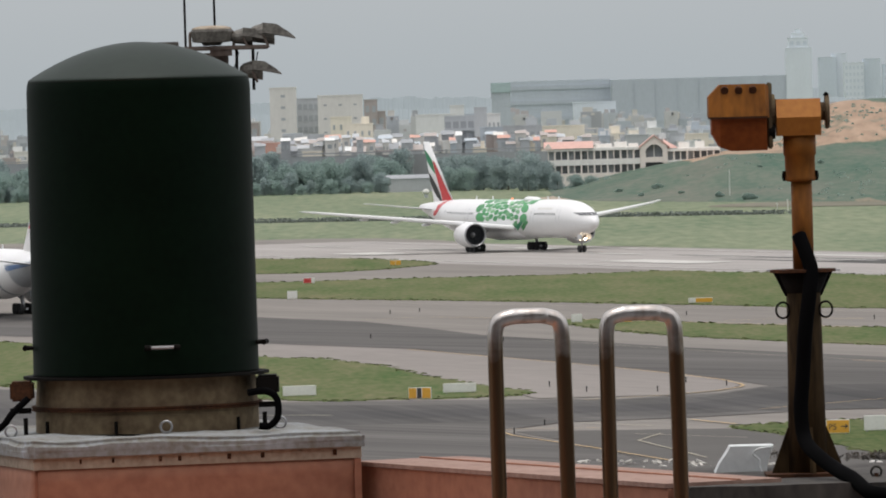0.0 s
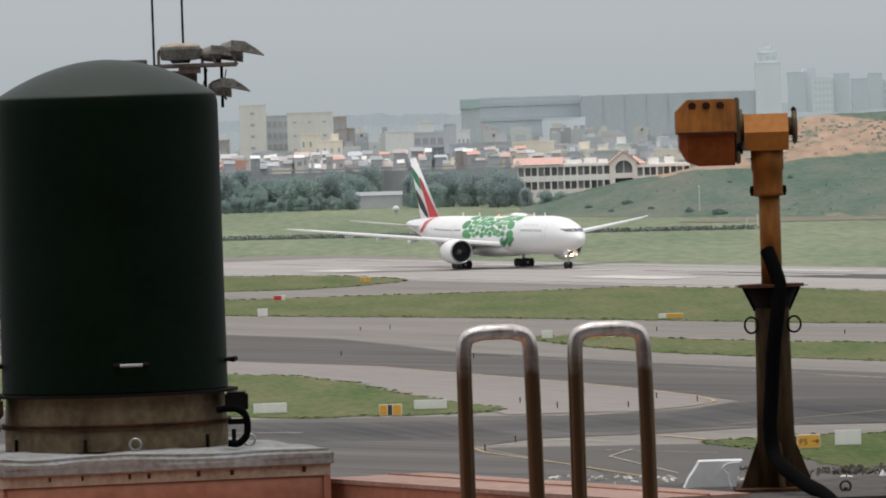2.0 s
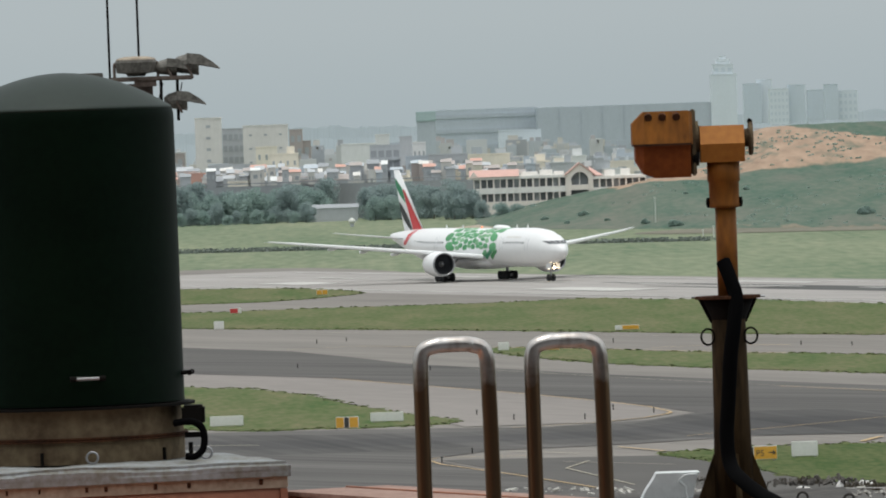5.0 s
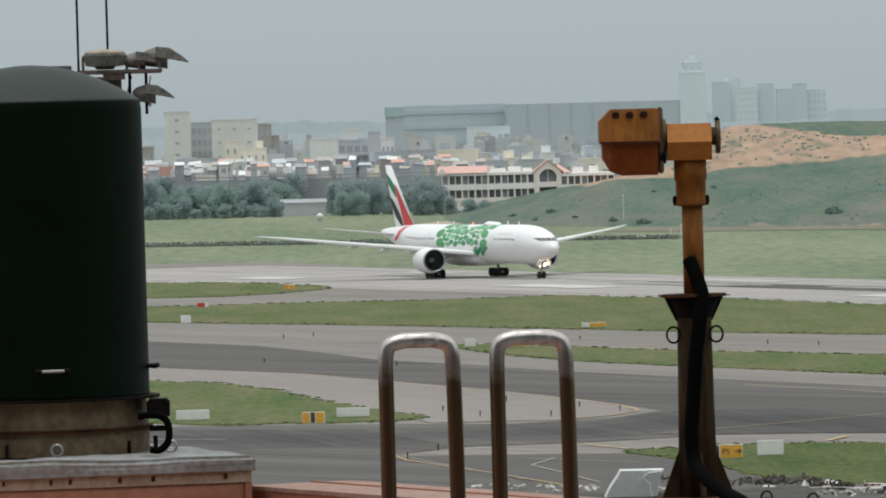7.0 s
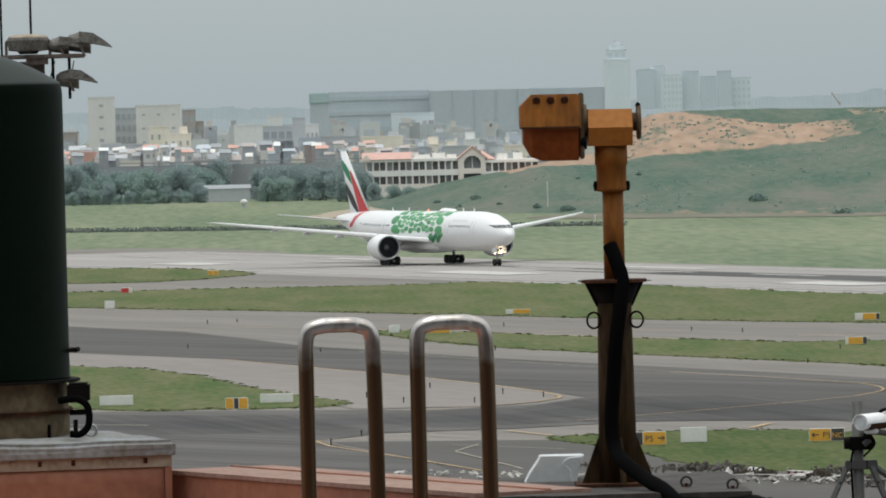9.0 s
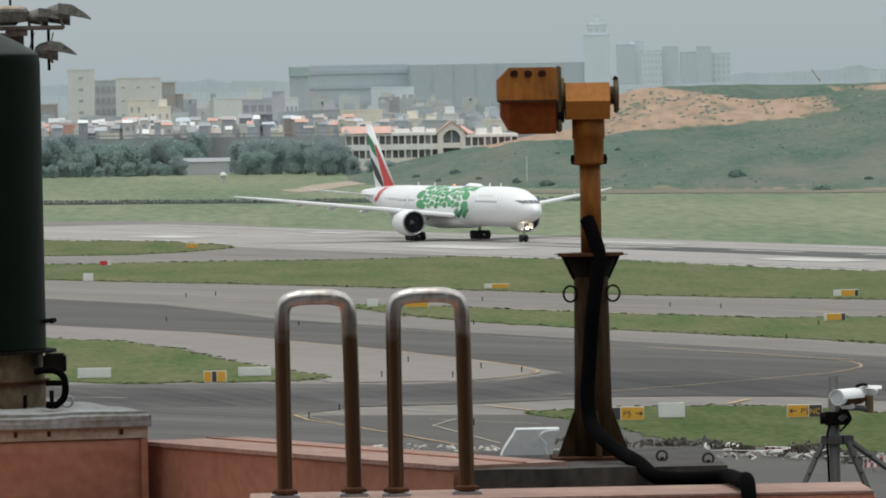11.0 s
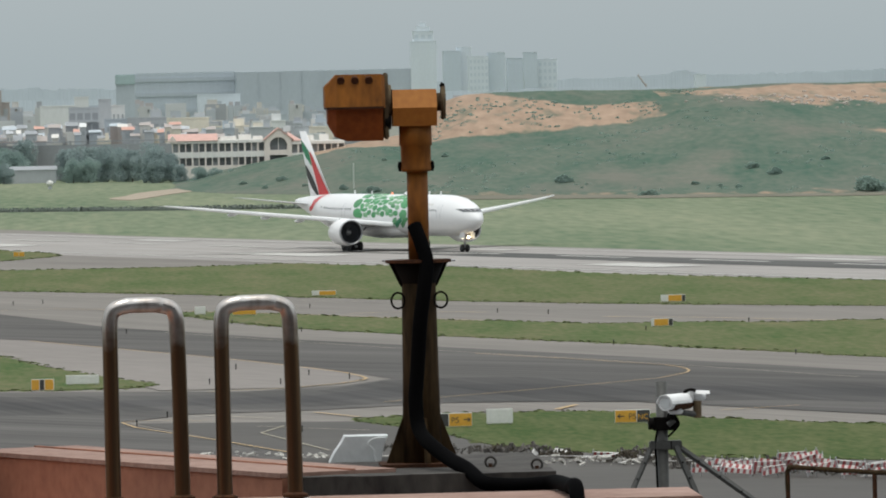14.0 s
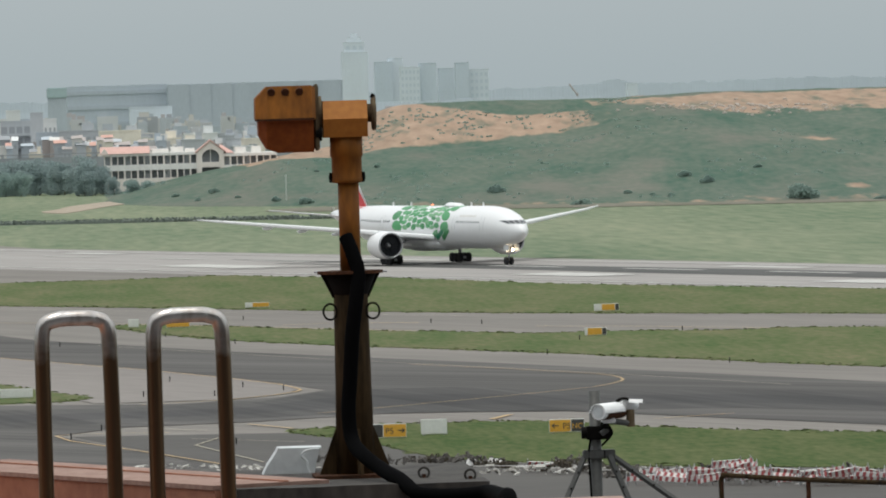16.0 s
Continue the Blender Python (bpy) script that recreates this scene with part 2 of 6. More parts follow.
def hill_surface():
    """Grass and bare earth that break into one another along the worn edge."""
    m = HILL.copy()
    m.name = "hill_grass_and_earth"
    n, l = m.node_tree.nodes, m.node_tree.links
    b = n["Principled BSDF"]
    grass = b.inputs["Base Color"].links[0].from_socket
    at, co, no, ad, th = n.new("ShaderNodeAttribute"), n.new("ShaderNodeTexCoord"), n.new("ShaderNodeTexNoise"), n.new("ShaderNodeMath"), n.new("ShaderNodeMapRange")
    at.attribute_name = "bare"
    no.inputs["Scale"].default_value, no.inputs["Detail"].default_value = 0.22, 6
    mp = n.new("ShaderNodeMapping")
    mp.inputs["Scale"].default_value = (1, 0.22, 1)
    l.new(co.outputs["Object"], mp.inputs[0]), l.new(mp.outputs[0], no.inputs[0])
    ad.operation = "ADD"
    l.new(at.outputs["Fac"], ad.inputs[0]), l.new(no.outputs[0], ad.inputs[1])
    th.inputs[1].default_value, th.inputs[2].default_value = 0.88, 1.12
    l.new(ad.outputs[0], th.inputs[0])
    n2, c2, mx = n.new("ShaderNodeTexNoise"), n.new("ShaderNodeMixRGB"), n.new("ShaderNodeMixRGB")
    n2.inputs["Scale"].default_value, n2.inputs["Detail"].default_value = 0.35, 6
    l.new(mp.outputs[0], n2.inputs[0])
    c2.inputs[1].default_value, c2.inputs[2].default_value = (0.20, 0.14, 0.10, 1), (0.46, 0.335, 0.245, 1)
    l.new(n2.outputs[0], c2.inputs[0])
    # dry, brownish patches in the grass
    n3, r3, dry = n.new("ShaderNodeTexNoise"), n.new("ShaderNodeMapRange"), n.new("ShaderNodeMixRGB")
    n3.inputs["Scale"].default_value, n3.inputs["Detail"].default_value = 0.045, 9
    l.new(mp.outputs[0], n3.inputs[0]), l.new(n3.outputs[0], r3.inputs[0])
    r3.inputs[1].default_value, r3.inputs[2].default_value, r3.inputs[4].default_value = 0.50, 0.70, 0.6
    l.new(r3.outputs[0], dry.inputs[0]), l.new(grass, dry.inputs[1])
    dry.inputs[2].default_value = (0.185, 0.165, 0.14, 1)
    grass = dry.outputs[0]
    l.new(th.outputs[0], mx.inputs[0]), l.new(grass, mx.inputs[1]), l.new(c2.outputs[0], mx.inputs[2])
    l.new(mx.outputs[0], b.inputs["Base Color"])
    return m


HILL_MIX = hill_surface()
ROOF_RED = mat("salmon_roof_tiles", (0.58, 0.37, 0.32), 0.85, vary=0.15, scale=0.5)


# ---- mesh helpers ----
def link_mesh(name, bm, material, smooth=False):
    me = bpy.data.meshes.new(name)
    bm.normal_update()
    bm.to_mesh(me)
    bm.free()
    me.materials.append(material)
    if smooth:
        me.shade_smooth()
    return me


def part(name, bm, material, parent, label="", smooth=False):
    ob = new(name, link_mesh(name, bm, material, smooth))
    ob.parent = parent
    return tagged(ob, label)


def thing(name, label, category, m=None, group="", kind=""):
    ob = new(name)
    ob.matrix_world = m or Matrix.Identity(4)
    return tagged(ob, label, category, group, kind)


def mesh_thing(name, bm, material, label="", category="", group="", kind="", smooth=False, m=None):
    ob = new(name, link_mesh(name, bm, material, smooth))
    if m:
        ob.matrix_world = m
    return tagged(ob, label, category, group, kind)


def box(x0, x1, y0, y1, z0, z1, bm=None, bevel=0.0):
    bm = bm or bmesh.new()
    r = bmesh.ops.create_cube(bm, size=1.0, matrix=Matrix.Translation(((x0 + x1) / 2, (y0 + y1) / 2, (z0 + z1) / 2)) @ Matrix.Diagonal((x1 - x0, y1 - y0, z1 - z0, 1)))
    if bevel:
        bmesh.ops.bevel(bm, geom=[e for e in bm.edges], offset=bevel, segments=2, affect="EDGES")
    return bm


def prism(points, z0, z1, bm=None):
    """A plan outline raised from z0 to z1."""
    bm = bm or bmesh.new()
    lo, hi = [bm.verts.new((x, y, z0)) for x, y in points], [bm.verts.new((x, y, z1)) for x, y in points]
    n = len(points)
    bm.faces.new(hi), bm.faces.new(lo[::-1])
    for i in range(n):
        bm.faces.new((lo[i], lo[(i + 1) % n], hi[(i + 1) % n], hi[i]))
    bmesh.ops.recalc_face_normals(bm, faces=bm.faces)
    return bm


def loft(rings, bm=None, close=True):
    """Skin over rings of equal count; close caps the ends."""
    bm = bm or bmesh.new()
    vs = [[bm.verts.new(p) for p in r] for r in rings]
    n = len(rings[0])
    for a, b in zip(vs, vs[1:]):
        for i in range(n):
            bm.faces.new((a[i], a[(i + 1) % n], b[(i + 1) % n], b[i]))
    if close:
        bm.faces.new(vs[0][::-1]), bm.faces.new(vs[-1])
    bmesh.ops.recalc_face_normals(bm, faces=bm.faces)
    return bm


def lathe(profile, axis="z", at=(0, 0, 0), seg=32, bm=None, close=True):
    """profile: (along, radius) pairs turned about an axis."""
    rings = []
    for h, r in profile:
        ring = []
        for i in range(seg):
            a = 2 * math.pi * i / seg
            c, s = r * math.cos(a), r * math.sin(a)
            p = {"z": (c, s, h), "x": (h, c, s), "y": (c, h, s)}[axis]
            ring.append(Vector(p) + Vector(at))
        rings.append(ring)
    return loft(rings, bm, close)


def rod(p, q, r, seg=12, bm=None, r2=None):
    p, q = Vector(p), Vector(q)
    turn = (q - p).to_track_quat("Z", "Y").to_matrix()
    ring = [turn @ Vector((math.cos(2 * math.pi * i / seg), math.sin(2 * math.pi * i / seg), 0)) for i in range(seg)]
    return loft([[p + v * r for v in ring], [q + v * (r2 or r) for v in ring]], bm)


def hose(points, r, seg=12, bm=None, steps=8):
    """A round bar along a smooth line through points."""
    pts = [Vector(p) for p in points]
    line = []
    for i in range(len(pts) - 1):
        p0, p1, p2, p3 = pts[max(i - 1, 0)], pts[i], pts[i + 1], pts[min(i + 2, len(pts) - 1)]
        for k in range(steps):
            t = k / steps
            line.append(0.5 * (2 * p1 + (p2 - p0) * t + (2 * p0 - 5 * p1 + 4 * p2 - p3) * t * t + (3 * p1 - p0 - 3 * p2 + p3) * t ** 3))
    line.append(pts[-1])
    rings, up = [], None
    for i, p in enumerate(line):
        d = (line[min(i + 1, len(line) - 1)] - line[max(i - 1, 0)]).normalized()
        side = d.orthogonal() if up is None else (up - d * up.dot(d))
        side.normalize()
        up = side
        other = d.cross(side)
        rings.append([p + (side * math.cos(2 * math.pi * k / seg) + other * math.sin(2 * math.pi * k / seg)) * r for k in range(seg)])
    return loft(rings, bm)


def sheet(points, z, bm=None):
    bm = bm or bmesh.new()
    f = bm.faces.new([bm.verts.new((x, y, z)) for x, y in points])
    f.normal_update()
    if f.normal.z < 0:
        f.normal_flip()
    return bm


def smooth_outline(points, n=4):
    """Rounds a closed plan outline."""
    pts, out = [Vector((*p, 0)) for p in points], []
    k = len(pts)
    for i in range(k):
        p0, p1, p2, p3 = pts[i - 1], pts[i], pts[(i + 1) % k], pts[(i + 2) % k]
        for j in range(n):
            t = j / n
            v = 0.5 * (2 * p1 + (p2 - p0) * t + (2 * p0 - 5 * p1 + 4 * p2 - p3) * t * t + (3 * p1 - p0 - 3 * p2 + p3) * t ** 3)
            out.append((v.x, v.y))
    return out


# ---- airfield ----
def band(line, w):
    """A painted stripe of width w along a plan line."""
    pts = [Vector((*p, 0)) for p in line]
    a, b = [], []
    for i, p in enumerate(pts):
        d = (pts[min(i + 1, len(pts) - 1)] - pts[max(i - 1, 0)]).normalized()
        s = Vector((-d.y, d.x, 0)) * w / 2
        a.append((p.x + s.x, p.y + s.y)), b.append((p.x - s.x, p.y - s.y))
    return a + b[::-1]


U, V = Vector((0.3305, -0.9438)), Vector((0.9438, 0.3305))  # along and across the runway


def rw(u, v):
    p = U * u + V * v
    return (p.x, p.y)


def airfield():
    mesh_thing("ground", sheet([(-4900, -300), (4900, -300), (4900, 4950), (-4900, 4950)], 0.0), GRASS_FAR, kind="structure",
               label="flat hazy green airfield grassland", category="ground")
    mesh_thing("apron", sheet([(-900, 2000), (-300, 1720), (-82, 1603), (-34, 1567), (-22, 1562), (-10, 1545), (-1, 1512), rw(-1380, 491), rw(900, 491), rw(900, -260), rw(-900, -260), (-900, 900)], 0.03), PAVE, kind="structure",
               label="weathered grey concrete apron and taxiways", category="pavement")
    mesh_thing("runway", sheet([rw(-1440, 489.5), rw(880, 489.5), rw(880, 429), rw(-1440, 429)], 0.045), RUNWAY, kind="structure",
               label="pale grey runway with worn white markings", category="runway")
    rub = bmesh.new()
    for v0, v1, u0 in ((457.5, 472, -1105), (459, 463, -1190), (467, 471, -1230), (461, 470, -1150)):
        sheet([rw(u0, v0 + 1.5), rw(u0 + 60, v0), rw(870, v0), rw(870, v1), rw(u0 + 60, v1), rw(u0, v1 - 1.5)], 0.06 + 0.006 * (u0 + 1240) / 50, rub)
    mesh_thing("runway_rubber", rub, RUBBER, kind="structure",
               label="dark tyre rubber band along the runway", category="runway")
    marks = bmesh.new()
    for k in range(-3, 42):
        u = -1264 + 48 * k
        sheet([rw(u, 467.6), rw(u + 26, 467.6), rw(u + 26, 466.2), rw(u, 466.2)], 0.11, marks)
    for v in (434.5, 483.0):
        sheet([rw(-1420, v), rw(860, v), rw(860, v + 1.0), rw(-1420, v + 1.0)], 0.11, marks)
    for u, w in ((-1330, 24), (-1202, 38), (-1063, 28), (-965, 30), (-860, 30), (-740, 30)):
        for v, d in ((445.5, 8), (476, 4)):
            sheet([rw(u, v), rw(u + w, v), rw(u + w, v + d), rw(u, v + d)], 0.11, marks)
    mesh_thing("runway_markings", marks, WHITE_LINE, kind="structure", label="worn white runway stripes and blocks", category="marking")

    asphalt = [
        [(-60, 1070), (-22.5, 1008), (-9.4, 975), (-2, 940), (3.8, 908), (23.3, 846), (49.8, 776), (74, 706), (120, 590), (110, 545), (63.9, 640), (43, 690), (27.8, 729), (24.8, 748),
         (20.3, 769), (14.1, 796), (7.9, 820), (-4, 866), (-20, 900), (-60, 975)],
        [(-70, 830), (-41, 775), (-16.3, 722), (-1.8, 717), (14.7, 707), (23, 715), (27.8, 729), (45, 690), (63.9, 640), (110, 550), (110, 535), (63.9, 622), (43.2, 668), (30, 672), (20, 664),
         (9.2, 661), (3.9, 648), (10.6, 612), (14, 585), (0, 560), (-20, 580), (-70, 700)]]
    mesh_thing("apron_near", sheet([(5, 646), (22, 640), (26, 626), (28, 612), (34, 581), (57, 551), (110, 478), (110, 300), (-60, 300), (-60, 560), (0, 558), (14, 585), (11, 612)], 0.062), NEAR_PAVE, kind="structure",
               label="darker grey apron concrete by the terminal", category="pavement")
    for i, a in enumerate(asphalt):
        mesh_thing("taxiway", sheet(a, 0.06 + 0.012 * i), ASPHALT, kind="structure", label="dark patched asphalt taxiway", category="taxiway")
    worn = [(-43.3, 746.6), (-27.8, 731.2), (-16.2, 716.0), (-3.2, 705.9), (8.5, 702.2), (20.3, 703.3), (26.7, 723.2), (30.8, 727.8), (38.5, 726.2), (47.4, 712.4), (60.7, 700.1), (71.5, 683.2), (87.7, 655.3), (82.7, 617.9), (67.5, 644.8), (57.2, 660.9), (44.2, 665.3), (35.5, 670.6), (28.5, 674.2), (24.8, 672.5), (19.3, 670.6), (8.1, 669.5), (-3.1, 666.3), (-15.2, 668.5), (-25.8, 678.4), (-40.2, 691.6)]
    core = [(-42.4, 730.5), (-27.2, 715.8), (-15.9, 702.1), (-3.2, 694.4), (8.4, 692.6), (20.0, 693.8), (26.2, 708.4), (30.1, 712.2), (37.7, 710.0), (46.4, 698.6), (59.7, 688.7), (70.3, 672.0), (86.2, 644.4), (84.0, 628.1), (68.6, 655.2), (58.2, 671.5), (45.0, 678.0), (36.4, 685.6), (29.1, 688.7), (25.3, 686.2), (19.6, 679.5), (8.2, 678.4), (-3.1, 677.0), (-15.5, 681.4), (-26.4, 692.7), (-41.0, 706.5)]
    mesh_thing("taxiway_wear", sheet(worn, 0.078), WORN, kind="structure", label="darker worn wheel lane along the taxiway", category="taxiway")
    mesh_thing("taxiway_wear", sheet(core, 0.084), WORN_DARK, kind="structure", label="darkest rubbered middle of the wheel lane", category="taxiway")
    mesh_thing("taxiway_island", sheet([(-30, 912), (-20, 897), (-4, 862), (7.7, 817), (13.9, 794), (20, 767), (24.5, 746), (25.5, 731), (23.5, 722), (18.7, 713), (7.6, 714), (5, 735), (-4, 795), (-20, 845)], 0.085), PAVE_LIGHT,
               kind="structure", label="pale concrete wedge between two taxiways", category="pavement")
    islands = {
        "tongue": [(-140, 1560), (-88.6, 1500), (-55.7, 1426), (-30.3, 1375), (-13.1, 1355), (-3.9, 1319), (-1.4, 1298), (-4.7, 1281), (-12.2, 1262), (-27.8, 1258.8), (-78.4, 1325), (-140, 1420)],
        "strip": [(-130, 1310), (-72, 1217), (-26.4, 1197), (-6.8, 1197), (17.1, 1192), (31, 1200), (41.3, 1176), (51, 1160), (70.2, 1094), (90.8, 1045), (106, 1011), (150, 915), (150, 826), (93.6, 910), (50.6, 969), (14.8, 1038.7), (-24.5, 1104.5), (-69.3, 1169.5), (-130, 1260)],
        "lens": [(12.6, 953), (17, 954), (24.8, 937), (34, 914), (46, 891), (56, 875), (64, 873), (75, 865), (81, 866), (90, 859), (140, 812), (140, 630), (78, 743), (67, 772), (58.3, 795), (50.5, 816), (33.6, 857), (23.5, 887), (18.1, 912), (14, 938)],
        "island": [(-100, 1010), (-57.4, 945.6), (-49.1, 931), (-18.8, 851.6), (-12.9, 839), (-6, 810), (-3.7, 792), (0.5, 765), (5.4, 739), (7.3, 726.5), (5.2, 721), (1.9, 719.7), (-4.4, 722), (-14.2, 726.8), (-41.4, 784), (-48.6, 797.6), (-100, 880)],
        "verge": [(21.9, 640), (24.2, 646), (28.7, 648.7), (33, 648), (39.5, 647), (45.2, 635.6), (50.6, 623.4), (62.2, 606.4), (110, 545), (110, 480), (56.5, 551.8), (43.9, 565), (33.4, 581), (29.4, 594.8), (27.1, 612.8), (24.4, 628.8)]}
    rims = []
    for pts in islands.values():
        edge = smooth_outline(pts, 5)
        edge = [(x + 0.35 * noise.noise((x * 0.25, y * 0.05, 1)), y + 2.2 * noise.noise((x * 0.2, y * 0.06, 7))) for x, y in edge]
        rims.append(edge)
        mesh_thing("grass_island", prism(edge, 0.0, 0.11), LUSH if pts is islands["verge"] else GRASS, kind="structure", label="mown green grass between the taxiways", category="grass")
    tufts, rnd = bmesh.new(), random.Random(4)
    for edge in rims:
        for (x0, y0), (x1, y1) in zip(edge, edge[1:] + edge[:1]):
            if max(abs(x0), abs(x1)) > 125:
                continue
            for k in range(int(math.hypot((x1 - x0) * 5, (y1 - y0) * 0.9)) + 1):
                f = rnd.random()
                x, y, h, w = x0 + (x1 - x0) * f + rnd.gauss(0, 0.25), y0 + (y1 - y0) * f + rnd.gauss(0.6, 1.2), 0.10 + rnd.random() ** 3 * 0.16, rnd.uniform(0.15, 0.7)
                a = rnd.uniform(-0.5, 0.5)
                tufts.faces.new([tufts.verts.new(c) for c in ((x - w, y - a, 0.02), (x + w, y + a, 0.02), (x + w * 0.5, y, h * 0.8), (x - w * 0.3, y + 0.1, h))])
    mesh_thing("grass_tufts", tufts, TUFT, kind="stuff", label="ragged longer grass along the mown edges", category="grass")
    lines = [([(-4, 862), (7.7, 818), (13.9, 795), (20.1, 768), (24.3, 747), (25.5, 735), (25.7, 731), (25.2, 727), (23, 720), (18.7, 712.5), (11.5, 707)], 0.28, YELLOW_LINE),
             ([(12.6, 647.2), (5.2, 650), (3.9, 647), (4.9, 637.2), (10.6, 611.2), (15.3, 587.6)], 0.25, YELLOW_LINE),
             ([(38, 790), (46, 768), (52.7, 747), (53.5, 741), (53.8, 736), (53.7, 731), (53.2, 727), (52.3, 723), (50, 715), (43.6, 704), (36, 692), (25, 676)], 0.22, YELLOW_LINE),
             ([(10.4, 657.5), (15.6, 648.5)], 0.3, PALE_LINE), ([(19, 658.6), (22.1, 647.5)], 0.35, YELLOW_LINE),
             ([(37.6, 652.9), (39.6, 660.9)], 0.55, YELLOW_LINE), ([(49.6, 643.7), (56.2, 649.5)], 0.3, YELLOW_LINE),
             ([(-22, 696), (-12, 690), (-9.4, 688)], 0.5, PALE_LINE), ([(-9.7, 980), (-1.8, 985), (13, 962), (30, 927), (44, 897)], 0.35, YELLOW_LINE),
             ([(31, 935), (37, 938), (46, 928)], 0.5, YELLOW_LINE), ([(57, 900), (66, 890), (80, 866)], 0.4, YELLOW_LINE),
             ([(10, 880), (30, 815), (52, 752), (66, 706)], 0.16, PALE_LINE), ([(18, 590), (14, 622), (16, 634)], 0.2, PALE_LINE),
             ([(-8, 1060), (20, 1010), (52, 950)], 0.16, PALE_LINE), ([(14, 634), (22, 622)], 0.2, PALE_LINE), ([(70, 612), (80, 604)], 0.5, YELLOW_LINE)]
    for pts, w, m in lines:
        mesh_thing("taxiway_line", sheet(band(pts, w), 0.115), m, kind="structure", label="worn yellow painted taxiway line", category="marking")
    mesh_thing("dirt_track", prism(smooth_outline([(10, 1940), (14, 1975), (18, 2030), (29, 2105), (37, 2160), (38, 2110), (31, 2040), (24, 1985), (16, 1910), (12, 1915)], 4), 0.0, 0.12), FLASH, kind="structure", label="pale dirt track in the far grass", category="track")
    # dark drainage ditch bank and low scrub beyond the runway
    bank = [(x, 1757 - 0.72 * x + 5 * noise.noise((x * 0.03, 4, 1))) for x in range(-200, 68, 4)]
    mesh_thing("ditch_bank", prism(band(bank, 3.0), -0.1, 0.5), DITCH, kind="structure", label="dark overgrown bank of a drainage ditch", category="ditch")
    ditch = bmesh.new()
    rnd = random.Random(5)
    for i in range(1700):
        x = rnd.uniform(-190, 74)
        far = max(0.0, (x - 75) / 75)
        y = 1757 - 0.72 * x + rnd.uniform(-3, 3) + far * rnd.uniform(0, 60)
        for k in range(6):
            p = Vector((x + rnd.uniform(-0.8, 0.8), y + rnd.uniform(-2, 2), rnd.uniform(0.0, 0.85 - 0.4 * min(1, far))))
            s = rnd.uniform(0.12, 0.3)
            q = Euler((rnd.uniform(0, 6), rnd.uniform(0, 6), rnd.uniform(0, 6))).to_matrix()
            ditch.faces.new([ditch.verts.new(p + q @ Vector(c) * s) for c in ((-1, -0.6, 0), (0.3, -0.8, 0.1), (1, 0.3, 0), (0, 0.8, -0.1))])
    mesh_thing("ditch_scrub", ditch, DITCH, kind="stuff", label="low dark scrub along a drainage ditch", category="scrub")
    dry = [(58, 1835), (80, 1797), (96, 1782), (118, 1757), (140, 1740), (162, 1722), (181, 1712), (240, 1680), (240, 1740), (181, 1752), (141, 1785), (96, 1850), (70, 1880)]
    mesh_thing("dry_strip", sheet(smooth_outline(dry, 4), 0.09), DRY, kind="structure", label="brown dry grass strip along the foot of the hill", category="ground")


airfield()


def airfield_sign(x, y, w, h, cells, turn=0, label=""):
    """A low box sign; cells: (from, to, material) shares of its face."""
    s = thing("airfield_sign", label, "sign", pose(x, y, 0.02, 0, 0, turn), group="airfield signs")
    part("cabinet", box(-w / 2, w / 2, -0.12, 0.12, 0.18, 0.18 + h, bevel=0.03), SIGN_WHITE, s)
    for a, b, m in cells:
        part("face_panel", box(-w / 2 + w * a + 0.03, -w / 2 + w * b - 0.03, -0.14, -0.118, 0.22, 0.14 + h), m, s)
    for i in (-0.4, 0.4):
        part("leg", rod((i * w, 0, -0.2), (i * w, 0, 0.2), 0.05, 8), STEEL, s)
    return s


def sign_text(s, body, x, z, size, material):
    cu = bpy.data.curves.new("legend", "FONT")
    cu.body, cu.size, cu.extrude, cu.align_x = body, size, 0.004, "CENTER"
    tmp = bpy.data.objects.new("legend", cu)
    scene.collection.objects.link(tmp)
    bpy.context.view_layer.update()
    me = bpy.data.meshes.new_from_object(tmp.evaluated_get(bpy.context.evaluated_depsgraph_get()))
    bpy.data.objects.remove(tmp)
    me.materials.clear()
    me.materials.append(material)
    ob = new("legend", me)
    ob.parent, ob.matrix_local = s, pose(x, -0.15, z, 90)
    return ob


def arrow(s, x, z, w, way, material):
    bm = box(x - w / 2, x + w / 2, -0.152, -0.142, z - 0.04, z + 0.04)
    for k in (-1, 1):
        tip = x + way * w / 2
        rod((tip, -0.147, z), (tip - way * w * 0.4, -0.147, z + k * w * 0.3), 0.04, 6, bm)
    part("arrow", bm, material, s)


Y_, K_, W_, R_ = SIGN_YELLOW, SIGN_BLACK, SIGN_WHITE, SIGN_RED
airfield_sign(-2.3, 717.5, 1.95, 0.95, [(0, 0.36, Y_), (0.36, 0.58, K_), (0.58, 0.98, Y_)], 0, "yellow and black taxiway direction sign on grass")
airfield_sign(1.1, 730.5, 2.85, 0.78, [(0, 1, W_)], 3, "blank white back of a taxiway sign")
airfield_sign(-12.8, 733, 2.9, 0.85, [(0, 1, W_)], 3, "blank white back of a taxiway sign")
s = airfield_sign(28.35, 622.5, 2.45, 1.0, [(0, 0.3, K_), (0.3, 1, Y_)], 0, "taxiway sign reading P5 with a black location panel")
sign_text(s, "P5", -0.02, 0.45, 0.62, SIGN_BLACK), arrow(s, 0.85, 0.68, 0.5, 1, SIGN_BLACK)
s = airfield_sign(41.4, 622, 2.6, 0.95, [(0, 0.62, Y_), (0.62, 1, K_)], 0, "taxiway sign reading P5 with an arrow pointing away")
